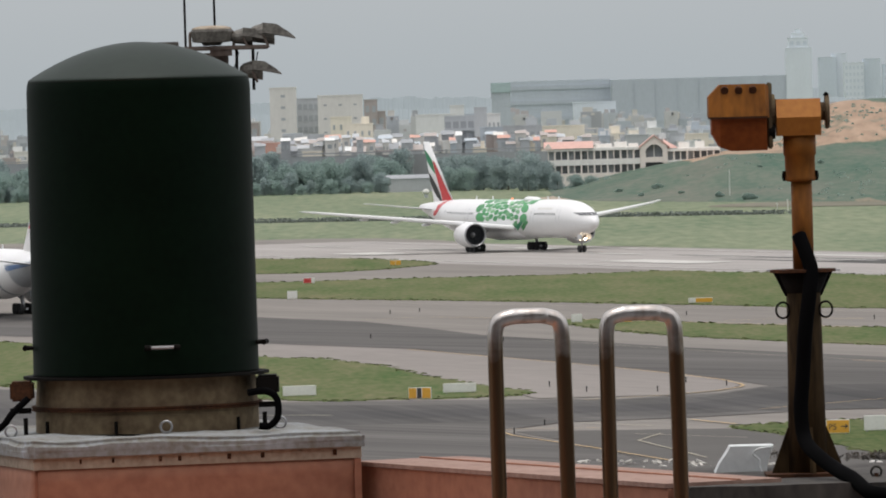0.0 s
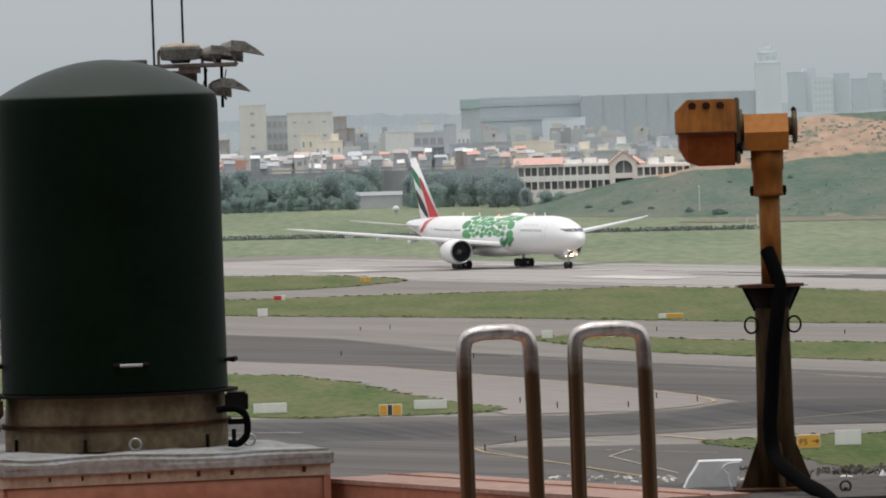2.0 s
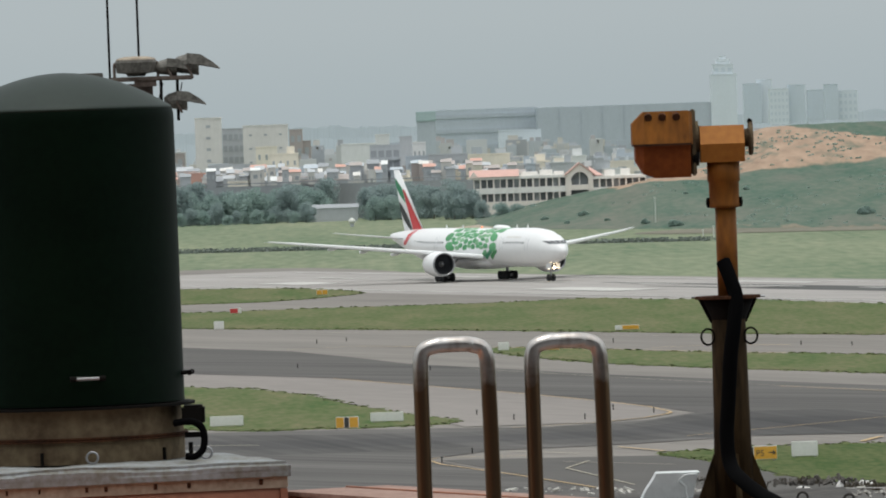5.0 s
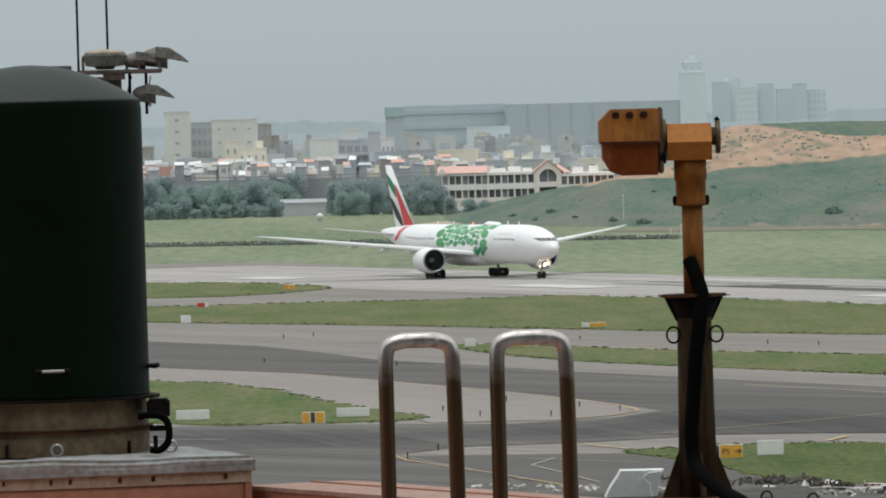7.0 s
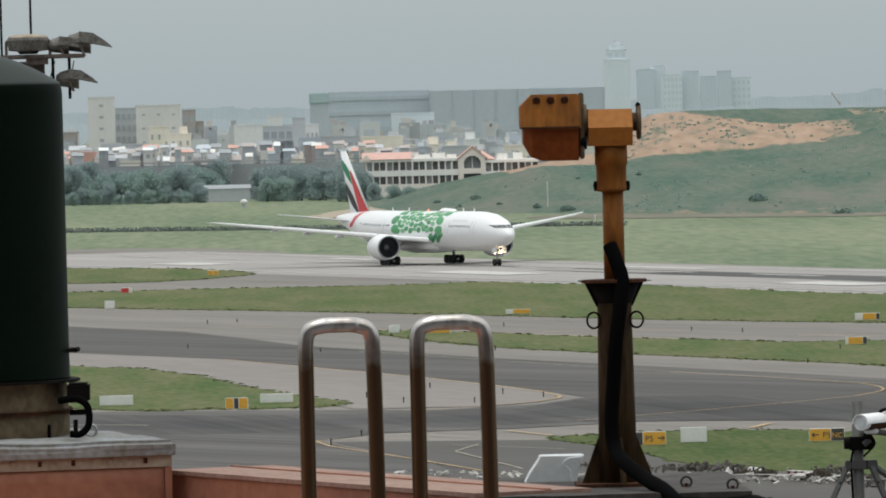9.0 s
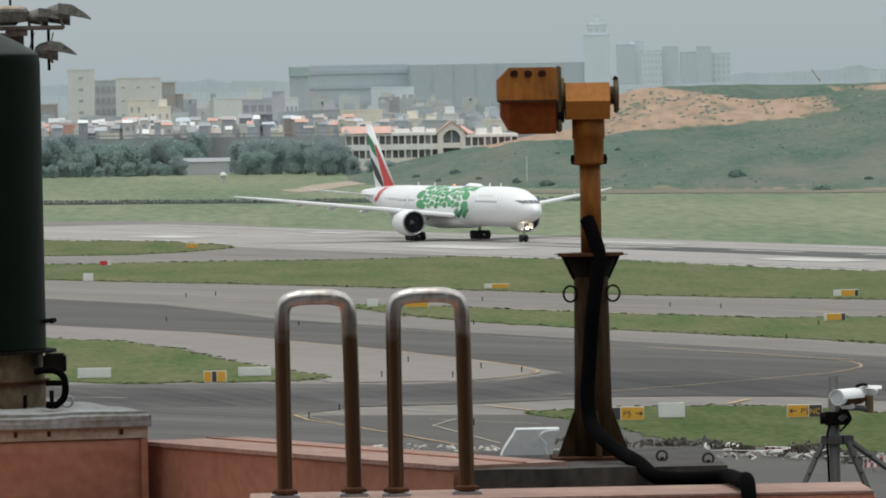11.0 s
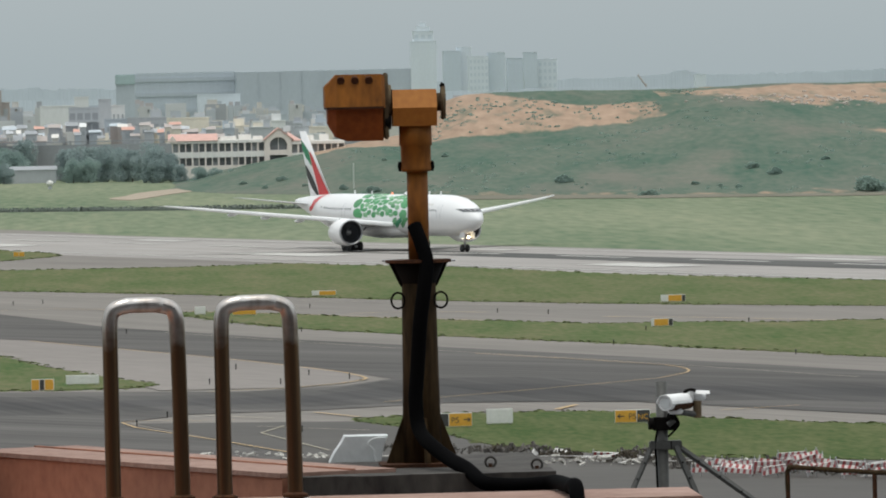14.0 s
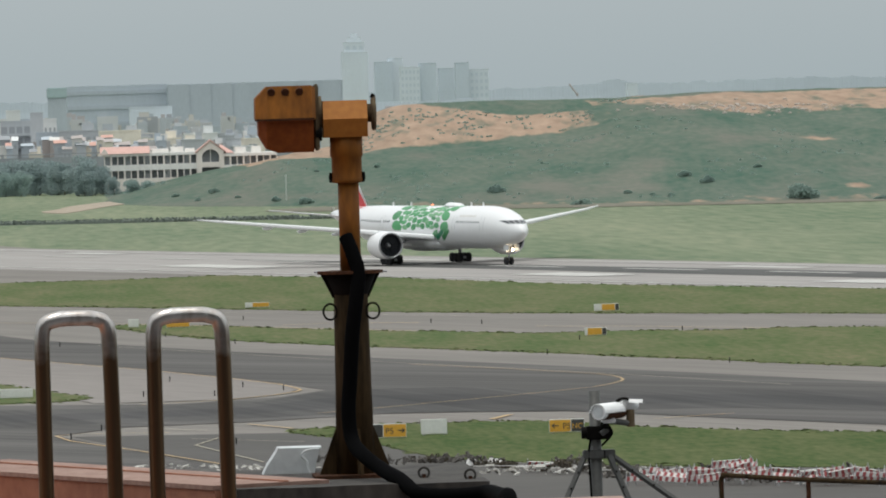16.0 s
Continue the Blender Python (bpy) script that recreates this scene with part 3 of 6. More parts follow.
sign_text(s, "P5", 0.0, 0.43, 0.62, SIGN_BLACK), arrow(s, -0.85, 0.66, 0.5, -1, SIGN_BLACK), sign_text(s, "NC", 0.78, 0.43, 0.55, SIGN_YELLOW)
airfield_sign(31.8, 626, 1.95, 1.1, [(0, 0.5, W_), (0.5, 1, W_)], 0, "white double panel box on the grass verge")
airfield_sign(-18.8, 1180, 1.6, 0.7, [(0, 0.7, R_), (0.7, 1, W_)], 0, "small red and white runway holding sign")
airfield_sign(-19.6, 1090, 1.3, 1.0, [(0, 1, W_)], 0, "small white sign at the taxiway edge")
airfield_sign(-7.3, 1289, 1.7, 0.75, [(0, 0.5, Y_), (0.5, 1, Y_)], 0, "small orange exit sign on a grass tongue")
airfield_sign(30.7, 1014, 2.9, 0.55, [(0, 0.25, W_), (0.3, 1, Y_)], 0, "low yellow sign at the taxiway edge")
airfield_sign(14.7, 943, 1.2, 0.85, [(0, 1, W_)], 0, "small white sign at the grass tip")
airfield_sign(19.5, 937, 2.6, 0.6, [(0, 1, Y_)], 0, "low yellow sign on the narrow grass strip")
airfield_sign(68.1, 950, 2.8, 0.75, [(0, 0.25, W_), (0.3, 0.85, Y_), (0.85, 1, K_)], 0, "yellow and black sign with a white end")
airfield_sign(60.4, 859, 2.2, 0.75, [(0, 0.12, W_), (0.12, 0.8, Y_), (0.8, 1, K_)], 0, "yellow and black sign on the narrow grass strip")


def edge_light():
    s = thing("taxiway_edge_light", "small dark taxiway edge light on a stem", "airfield light", pose(-3, 1010, 0.06), group="taxiway edge lights")
    part("stem", rod((0, 0, 0), (0, 0, 0.35), 0.045, 8), IRON, s)
    part("lens", lathe([(0.35, 0.08), (0.45, 0.075), (0.5, 0.02)], seg=10), SIGN_BLACK, s)
    return s


light = edge_light()
for x, y in ((-6.5, 1004), (17.5, 905), (24, 872), (6, 880), (9, 741), (12, 726), (18, 722), (21, 742), (24.2, 731), (7.5, 655), (5, 640), (17, 622), (52, 806), (66, 766),
             (37, 886), (52, 915), (-8, 905), (-22, 930), (58, 848), (27.5, 962), (47, 925), (70, 868), (15, 762), (29, 700)):
    copy_thing(light, pose(x, y, 0.09))


# ---- aircraft ----
RINGS = ((0, 4.75, 0.06), (0.35, 4.78, 0.55), (0.9, 4.82, 0.95), (1.8, 4.9, 1.42), (3, 5.02, 1.9), (5, 5.17, 2.45), (7.5, 5.28, 2.87), (10, 5.33, 3.04), (12.5, 5.35, 3.1), (30, 5.35, 3.1),
         (50, 5.35, 3.1), (54, 5.5, 2.96), (58, 5.78, 2.62), (62, 6.15, 2.14), (66, 6.53, 1.58), (70, 6.88, 0.98), (72.5, 7.08, 0.58), (73.8, 7.2, 0.25))


def hull(aft, deg, lift=0.0):
    """A point on the fuselage skin: metres behind the nose, degrees up from its right side."""
    zc = np.interp(aft, [r[0] for r in RINGS], [r[1] for r in RINGS])
    r = np.interp(aft, [r[0] for r in RINGS], [r[2] for r in RINGS]) + lift
    return Vector((5.9 - aft, -r * math.cos(radians(deg)), zc + r * math.sin(radians(deg))))


def decal(outline, lift=0.025, bm=None):
    """A thin painted patch that follows the skin; outline in (aft, degrees)."""
    bm = bm or bmesh.new()
    ca, cd = sum(p[0] for p in outline) / len(outline), sum(p[1] for p in outline) / len(outline)
    c = bm.verts.new(hull(ca, cd, lift))
    mid = [bm.verts.new(hull((a + ca) / 2, (d + cd) / 2, lift)) for a, d in outline]
    rim = [bm.verts.new(hull(a, d, lift)) for a, d in outline]
    n = len(outline)
    for i in range(n):
        j = (i + 1) % n
        bm.faces.new((c, mid[i], mid[j])), bm.faces.new((mid[i], rim[i], rim[j], mid[j]))
    bmesh.ops.recalc_face_normals(bm, faces=bm.faces)
    return bm


def strip_decal(rows, lift=0.025, split=6):
    """Rows of (aft, deg_from, deg_to)."""
    bm = bmesh.new()
    vs = [[bm.verts.new(hull(a, d0 + (d1 - d0) * k / split, lift)) for k in range(split + 1)] for a, d0, d1 in rows]
    for p, q in zip(vs, vs[1:]):
        for k in range(split):
            bm.faces.new((p[k], p[k + 1], q[k + 1], q[k]))
    bmesh.ops.recalc_face_normals(bm, faces=bm.faces)
    return bm


def foil(sections, n=10):
    """A wing skin; sections of (span, leading edge aft, chord, height, thickness)."""
    rings = []
    for y, le, c, z, t in sections:
        up, dn = [], []
        for i in range(n + 1):
            k = 0.5 - 0.5 * math.cos(math.pi * i / n)
            th = t * 2.0 * (math.sqrt(max(k, 0)) * 1.2 - 1.0 * k - 0.2 * k * k) + 0.02
            x = 5.9 - le - c * k
            up.append(Vector((x, y, z + th * 0.55))), dn.append(Vector((x, y, z - th * 0.45)))
        rings.append(up + dn[::-1])
    return loft(rings)


def upright(sections, n=10):
    """A fin skin; sections of (height, leading edge aft, chord, thickness)."""
    rings = []
    for z, le, c, t in sections:
        a, b = [], []
        for i in range(n + 1):
            k = 0.5 - 0.5 * math.cos(math.pi * i / n)
            th = t * (math.sqrt(k) * 1.2 - k - 0.2 * k * k) + 0.01
            a.append(Vector((5.9 - le - c * k, th, z))), b.append(Vector((5.9 - le - c * k, -th, z)))
        rings.append(a + b[::-1])
    return loft(rings)


FIN = ((8.0, 59.2, 8.6, 0.62), (18.1, 69.3, 2.5, 0.24))


def fin_patch(rows):
    """A patch on the fin's right side; rows of (share of height, chord share from the rear, to)."""
    bm = bmesh.new()
    lines = []
    for v, u0, u1 in rows:
        z = FIN[0][0] + (FIN[1][0] - FIN[0][0]) * v
        le = FIN[0][1] + (FIN[1][1] - FIN[0][1]) * v
        c, t = FIN[0][2] + (FIN[1][2] - FIN[0][2]) * v, FIN[0][3] + (FIN[1][3] - FIN[0][3]) * v
        pts = []
        for i in range(7):
            k = 1 - (u0 + (u1 - u0) * i / 6)
            th = t * (math.sqrt(max(k, 0)) * 1.2 - k - 0.2 * k * k) + 0.04
            pts.append((5.9 - le - c * k, th, z))
        lines.append(pts)
    for side in (1, -1):
        vs = [[bm.verts.new((x, side * y, z)) for x, y, z in ln] for ln in lines]
        for a, b in zip(vs, vs[1:]):
            for i in range(6):
                bm.faces.new((a[i], a[i + 1], b[i + 1], b[i]))
    bmesh.ops.recalc_face_normals(bm, faces=bm.faces)
    return bm


def wheel(parent, x, y, r, w):
    t = part("wheel", lathe([(-w / 2, r * 0.6), (-w / 2, r * 0.93), (-w * 0.3, r), (w * 0.3, r), (w / 2, r * 0.93), (w / 2, r * 0.6)], "y", (x, y, r), 20), TYRE, parent, smooth=False)
    part("hub", lathe([(-w * 0.45, 0.02), (-w * 0.45, r * 0.58), (w * 0.45, r * 0.58), (w * 0.45, 0.02)], "y", (x, y, r), 14), STEEL, t)


def airliner(label, m, size, livery):
    """A long twin-engined widebody on its wheels; the origin is under the nose wheel, forward is +x."""
    a = thing("airliner", label, "airliner", m)
    rings = []
    for aft, zc, r in RINGS:
        rings.append([hull(aft, 360 * k / 40) for k in range(40)])
    body = part("fuselage", loft(rings), WHITE, a, "glossy white fuselage", smooth=True)
    part("belly_fairing", loft([[Vector((5.9 - aft, w * math.cos(2 * math.pi * k / 24), 3.2 + h * math.sin(2 * math.pi * k / 24))) for k in range(24)]
                                for aft, w, h in ((25, 1.0, 0.5), (28, 3.0, 1.3), (38, 3.4, 1.45), (44, 2.6, 1.1), (47, 1.0, 0.4))]), livery["belly"], a, smooth=True)
    # flight deck glazing
    def at_height(deg, z):
        return min((k * 0.02 for k in range(20, 420)), key=lambda q: abs(hull(q, deg).z - z))
    for d0, d1 in ((33, 44), (46, 60), (63, 88), (92, 117), (120, 134), (136, 147)):
        rows = [(d0 + (d1 - d0) * k / 4, 5.88 + 0.1 * (1 - math.sin(radians(d0))), 6.36 + 0.06 * math.sin(radians(d0))) for k in range(5)]
        bm = bmesh.new()
        vs = [[bm.verts.new(hull(at_height(d, lo + (hi - lo) * j / 3), d, 0.035)) for j in range(4)] for d, lo, hi in rows]
        for p, q in zip(vs, vs[1:]):
            for j in range(3):
                bm.faces.new((p[j], p[j + 1], q[j + 1], q[j]))
        bmesh.ops.recalc_face_normals(bm, faces=bm.faces)
        part("cockpit_window", bm, COCKPIT, body, "dark cockpit glass")
    for aft in (8.2, 18.4, 33.5, 46.0, 59.5):
        for side in (0, 1):
            lo, hi = (-6, 34) if aft < 58 else (-10, 34)
            ds = (lo, hi) if not side else (180 - hi, 180 - lo)
            bm = bmesh.new()
            for e0, e1 in ((aft, aft + 0.07), (aft + 1.05, aft + 1.12)):
                vs = [[bm.verts.new(hull(x, ds[0] + (ds[1] - ds[0]) * k / 6, 0.02)) for k in range(7)] for x in (e0, e1)]
                for k in range(6):
                    bm.faces.new((vs[0][k], vs[0][k + 1], vs[1][k + 1], vs[1][k]))
            bmesh.ops.recalc_face_normals(bm, faces=bm.faces)
            part("door_seam", bm, GREY_BELLY, body)
    for i in range(66):
        aft = 9.8 + i * 0.72
        if i % 13 == 12 or (18 < aft < 43 and livery["kind"] == "bubbles"):
            continue
        part("cabin_window", strip_decal([(aft, 13, 19), (aft + 0.28, 13, 19)], 0.02, 2), GLASS_DARK, body)
    for side in (-1, 1):
        def sec(rows):
            return [(side * y, le, c, z, t) for y, le, c, z, t in rows]
        wing = part("wing", foil(sec(((2.3, 26.2, 14.2, 3.75, 0.95), (10, 31.6, 9.2, 4.7, 0.6), (22, 39.3, 5.3, 6.05, 0.32), (29.4, 44.0, 3.2, 6.95, 0.17), (32.4, 47.2, 0.8, 7.35, 0.04)))), WING, a, "pale grey swept wing", smooth=True)
        part("wing_slat", foil(sec(((3, 26.5, 1.6, 3.9, 1.1), (10, 31.3, 1.4, 4.78, 0.98), (22, 39.0, 1.1, 6.14, 0.78), (29.3, 43.8, 0.8, 7.0, 0.55), (32.0, 46.7, 0.5, 7.36, 0.22)))), WHITE, wing)
        for y in (7.6, 12.5, 17.5, 22.5):
            z, te = 3.75 + (y - 2.3) * 0.117, 40.2 + (y - 4) * 0.23
            part("flap_fairing", loft([[Vector((5.9 - (te + dx), side * y + r * 0.6 * math.cos(2 * math.pi * k / 10), z - 0.45 + dz + r * math.sin(2 * math.pi * k / 10))) for k in range(10)]
                                       for dx, r, dz in ((-3.4, 0.06, 0.3), (-2, 0.24, 0.2), (0, 0.26, 0.12), (1.0, 0.05, 0.15))]), WING, wing, smooth=True)
        part("tailplane", foil(sec(((0.6, 63.4, 6.6, 6.7, 0.36), (10.75, 71.0, 2.2, 8.0, 0.12)))), WING, a, "pale grey tailplane", smooth=True)
        at = (5.9 - 27.0, side * 9.65, 2.97)
        e = part("engine_nacelle", lathe([(-1.4, 1.55), (-0.4, 1.58), (0.0, 1.66), (0.12, 1.76), (0.02, 1.86), (-0.5, 1.96), (-1.7, 2.04), (-3.4, 1.98), (-5.2, 1.66), (-6.0, 1.36), (-5.9, 1.2)], "x", at, 36, close=False), livery["engine"], a, "rounded engine nacelle", smooth=True)
        part("intake_lip", lathe([(-0.12, 1.62), (0.0, 1.655), (0.125, 1.745), (0.14, 1.79), (0.03, 1.875), (-0.12, 1.9)], "x", at, 36, close=False), STEEL, e, "bare metal intake lip", smooth=True)
        part("intake_liner", lathe([(-1.36, 1.53), (-0.5, 1.55), (-0.1, 1.605)], "x", at, 36, close=False), FAN, e, "dark lining inside the intake", smooth=True)
        part("fan", lathe([(-1.38, 0.05), (-1.2, 1.55), (-1.3, 1.56)], "x", at, 30), FAN, e)
        if livery["kind"] == "bubbles":
            for k in range(20):
                c, s_ = math.cos(2 * math.pi * k / 20), math.sin(2 * math.pi * k / 20)
                p, bl = Vector(at), bmesh.new()
                quad = [(-1.12, 0.4, -0.03), (-1.0, 1.54, -0.17), (-1.18, 1.54, 0.1), (-1.22, 0.4, 0.05)]
                bl.faces.new([bl.verts.new(p + Vector((x, r * c - o * s_, r * s_ + o * c))) for x, r, o in quad])
                part("fan_blade", bl, FAN, e)
        part("spinner", lathe([(-0.55, 0.02), (-0.75, 0.2), (-1.1, 0.44), (-1.25, 0.46)], "x", at, 16), STEEL, e, smooth=True)
        part("core_nozzle", lathe([(-5.2, 1.0), (-6.6, 0.8), (-7.4, 0.6), (-8.2, 0.12)], "x", at, 20), STEEL, e, smooth=True)
        part("pylon", loft([[Vector((5.9 - x, side * 9.65 + w * sx, z)) for sx, z in ((-1, z0), (1, z0), (1, z1), (-1, z1))] for x, z0, z1, w in ((29.2, 4.5, 4.85, 0.12), (31.5, 4.4, 5.1, 0.25), (35.5, 3.7, 4.7, 0.25), (37.5, 4.2, 4.6, 0.1))]), WHITE, a)
        g = part("main_gear", rod((5.9 - 37.1, side * 5.49, 0.7), (5.9 - 36.9, side * 5.2, 3.9), 0.26, 12), STEEL, a, "main landing gear leg")
        part("bogie_beam", box(5.9 - 38.9, 5.9 - 35.3, side * 5.49 - 0.16, side * 5.49 + 0.16, 0.5, 0.85, bevel=0.04), STEEL, g)
        part("gear_door", box(5.9 - 38.4, 5.9 - 36.0, side * 6.1 - 0.04, side * 6.1 + 0.04, 1.9, 3.7), livery["belly"], g)
        part("side_brace", rod((5.9 - 37, side * 5.3, 1.9), (5.9 - 36.9, side * 3.2, 3.5), 0.12, 8), STEEL, g)
        for dx in (-1.46, 0, 1.46):
            for dy in (-0.7, 0.7):
                wheel(g, 5.9 - 37.1 + dx, side * 5.49 + dy, 0.68, 0.5)
    fin = part("fin", upright(FIN), WHITE, a, "tall swept white tail fin", smooth=True)
    g = part("nose_gear", rod((0, 0, 0.6), (0.25, 0, 3.4), 0.16, 12), STEEL, a, "nose landing gear leg")
    part("drag_brace", rod((0.05, 0, 1.6), (1.9, 0, 3.0), 0.08, 8), STEEL, g)
    for dy in (-0.38, 0.38):
        wheel(g, 0, dy, 0.56, 0.42)
        part("nose_gear_door", box(0.2, 2.0, dy * 2.2 - 0.03, dy * 2.2 + 0.03, 2.0, 2.9), WHITE, g)
    for dy in (-0.45, 0.45):
        part("landing_light", lathe([(0.0, 0.02), (0.05, 0.24), (-0.12, 0.17)], "x", (0.35, dy, 2.15), 14), LAMP if livery["kind"] == "bubbles" else STEEL, g, "lit warm landing light")
    part("satellite_hump", loft([[Vector((5.9 - x, w * math.cos(math.pi * k / 11), 8.35 + h * math.sin(math.pi * k / 11))) for k in range(12)] for x, w, h in ((23, 0.2, 0.1), (24, 0.9, 0.5), (27, 1.0, 0.6), (29, 0.2, 0.1))]), WHITE, a, smooth=True)
    for aft in (14.5, 19.0, 42.0, 49.0):
        part("blade_antenna", box(5.9 - aft - 0.4, 5.9 - aft, -0.03, 0.03, 8.4, 8.95), WHITE, body)
    part("beacon", lathe([(8.4, 0.2), (8.6, 0.18), (8.72, 0.05)], "z", (5.9 - 34, 0, 0.02), 10), RED_GLOW, body)
    if livery["kind"] == "bubbles":
        part("fin_green_stripe", fin_patch([(0.86, 0.0, 0.10), (0.78, 0.0, 0.42), (0.70, 0.02, 0.62), (0.60, 0.18, 0.60), (0.52, 0.38, 0.57), (0.47, 0.50, 0.55)]), GREEN, fin, "green flag stripe")
        part("fin_red_stripe", fin_patch([(0.68, 0.66, 0.78), (0.60, 0.62, 0.84), (0.45, 0.58, 0.88), (0.25, 0.56, 0.93), (0.1, 0.54, 0.97), (0.0, 0.5, 0.99)]), RED, fin, "red flag stripe")
        part("fin_black_stripe", fin_patch([(0.47, 0.0, 0.08), (0.38, 0.0, 0.26), (0.28, 0.03, 0.38), (0.18, 0.12, 0.45), (0.08, 0.26, 0.48), (0.01, 0.4, 0.48)]), BLACK, fin, "black flag stripe")
        part("tail_red_band", strip_decal([(59.3, 52, 88), (60.0, 30, 80), (60.8, 10, 60), (62.0, -8, 40), (63.0, -14, 8), (63.6, -18, -8)]), RED, body, "red band below the fin")
        rnd = random.Random(11)
        cells = []
        aft = 22.2
        while aft < 43.5:
            end = aft < 25 or aft > 39.5
            step = 2.9 if end else 1.75
            d = -2.0 + rnd.uniform(0, 10)
            top = 100 if aft > 24.5 else 70
            while d < top:
                hgt = rnd.uniform(24, 36) if end else rnd.uniform(11, 19)
                cells.append((aft + rnd.uniform(-0.2, 0.2) + (step * 0.25 if len(cells) % 2 else 0), d, step * rnd.uniform(0.5, 0.56), hgt * rnd.uniform(0.44, 0.48)))
                d += hgt
            aft += step
        for ca, cd, ra, rd in cells:
            if 29 < ca < 34 and 66 < cd < 82 or (rnd.random() < 0.03):
                continue
            lean = rnd.uniform(-0.4, 0.4)
            o = [(ca + ra * math.cos(2 * math.pi * k / 12) + lean * ra * math.sin(2 * math.pi * k / 12), cd + rd * math.sin(2 * math.pi * k / 12)) for k in range(12)]
            part("livery_bubble", decal(o), LEAF_GREEN if (ca < 25 or ca > 38 or rnd.random() < 0.62) else PALE_GREEN, body)
        for o in (0.0, 2.3, 4.4):
            part("livery_swoosh", strip_decal([(20.6 + o, -12 - o, -4), (21.8 + o, -20 - o, -8), (22.8 + o, -30, -14 - o), (24 + o, -38, -24)]), LEAF_GREEN if o != 2.3 else GREEN, body, "green streak under the wing root")
        part("livery_swoosh", strip_decal([(24.4, 42, 60), (23.2, 50, 74), (21.6, 66, 86), (20.2, 80, 92)]), LEAF_GREEN, body, "green streak over the roof")
        part("title_bar", strip_decal([(11.5, 30, 37), (17.5, 30, 37)], 0.02), mat("faded_gold_lettering_bar", (0.70, 0.69, 0.66), 0.5, vary=0.1), body, "faint gold bar where a name stands")
    else:
        for d0, d1, m in ((-4, 12, BLUE), (13.5, 17, GREY_BELLY)):
            for flip in (0, 1):
                part("cheatline", strip_decal([(x, *((d0, d1) if not flip else (180 - d1, 180 - d0))) for x in (4, 8, 14, 30, 50, 56, 62, 68)], 0.02), m, body, "dark blue cheatline")
                part("lower_hull", strip_decal([(x, *((-90, d0) if not flip else (180 - d0, 270))) for x in (4, 8, 14, 30, 50, 56, 62, 68)], 0.015, 10), GREY_BELLY, body, "grey lower hull")
        for rows in (((0.8, 0.5, 0.8), (0.7, 0.35, 0.55), (0.5, 0.38, 0.55), (0.35, 0.42, 0.6)), ((0.72, 0.62, 0.8), (0.5, 0.62, 0.76), (0.3, 0.66, 0.86)), ((0.6, 0.1, 0.35), (0.5, 0.1, 0.25), (0.3, 0.2, 0.5))):
            part("fin_emblem", fin_patch(rows), RED, fin, "red curved emblem strokes")
    for o in a.children_recursive:
        if size != 1.0 and o.data and not o.data.get("sized"):
            o.data.transform(Matrix.Scale(size, 4))
            o.data["sized"] = 1
    return a


JET = airliner("white twin-engine airliner with green bubble artwork, taxiing on the runway", pose(22.3, 1357.3, 0.09, 0, 0, -67.6), 1.0,
               {"kind": "bubbles", "belly": WHITE, "engine": WHITE})
JET_AWAY = airliner("white and grey airliner with a blue stripe, taxiing away", pose(-65.3, 1083.0, 0.07, 0, 0, 107), 1.0,
                    {"kind": "plain", "belly": GREY_BELLY, "engine": NAVY})


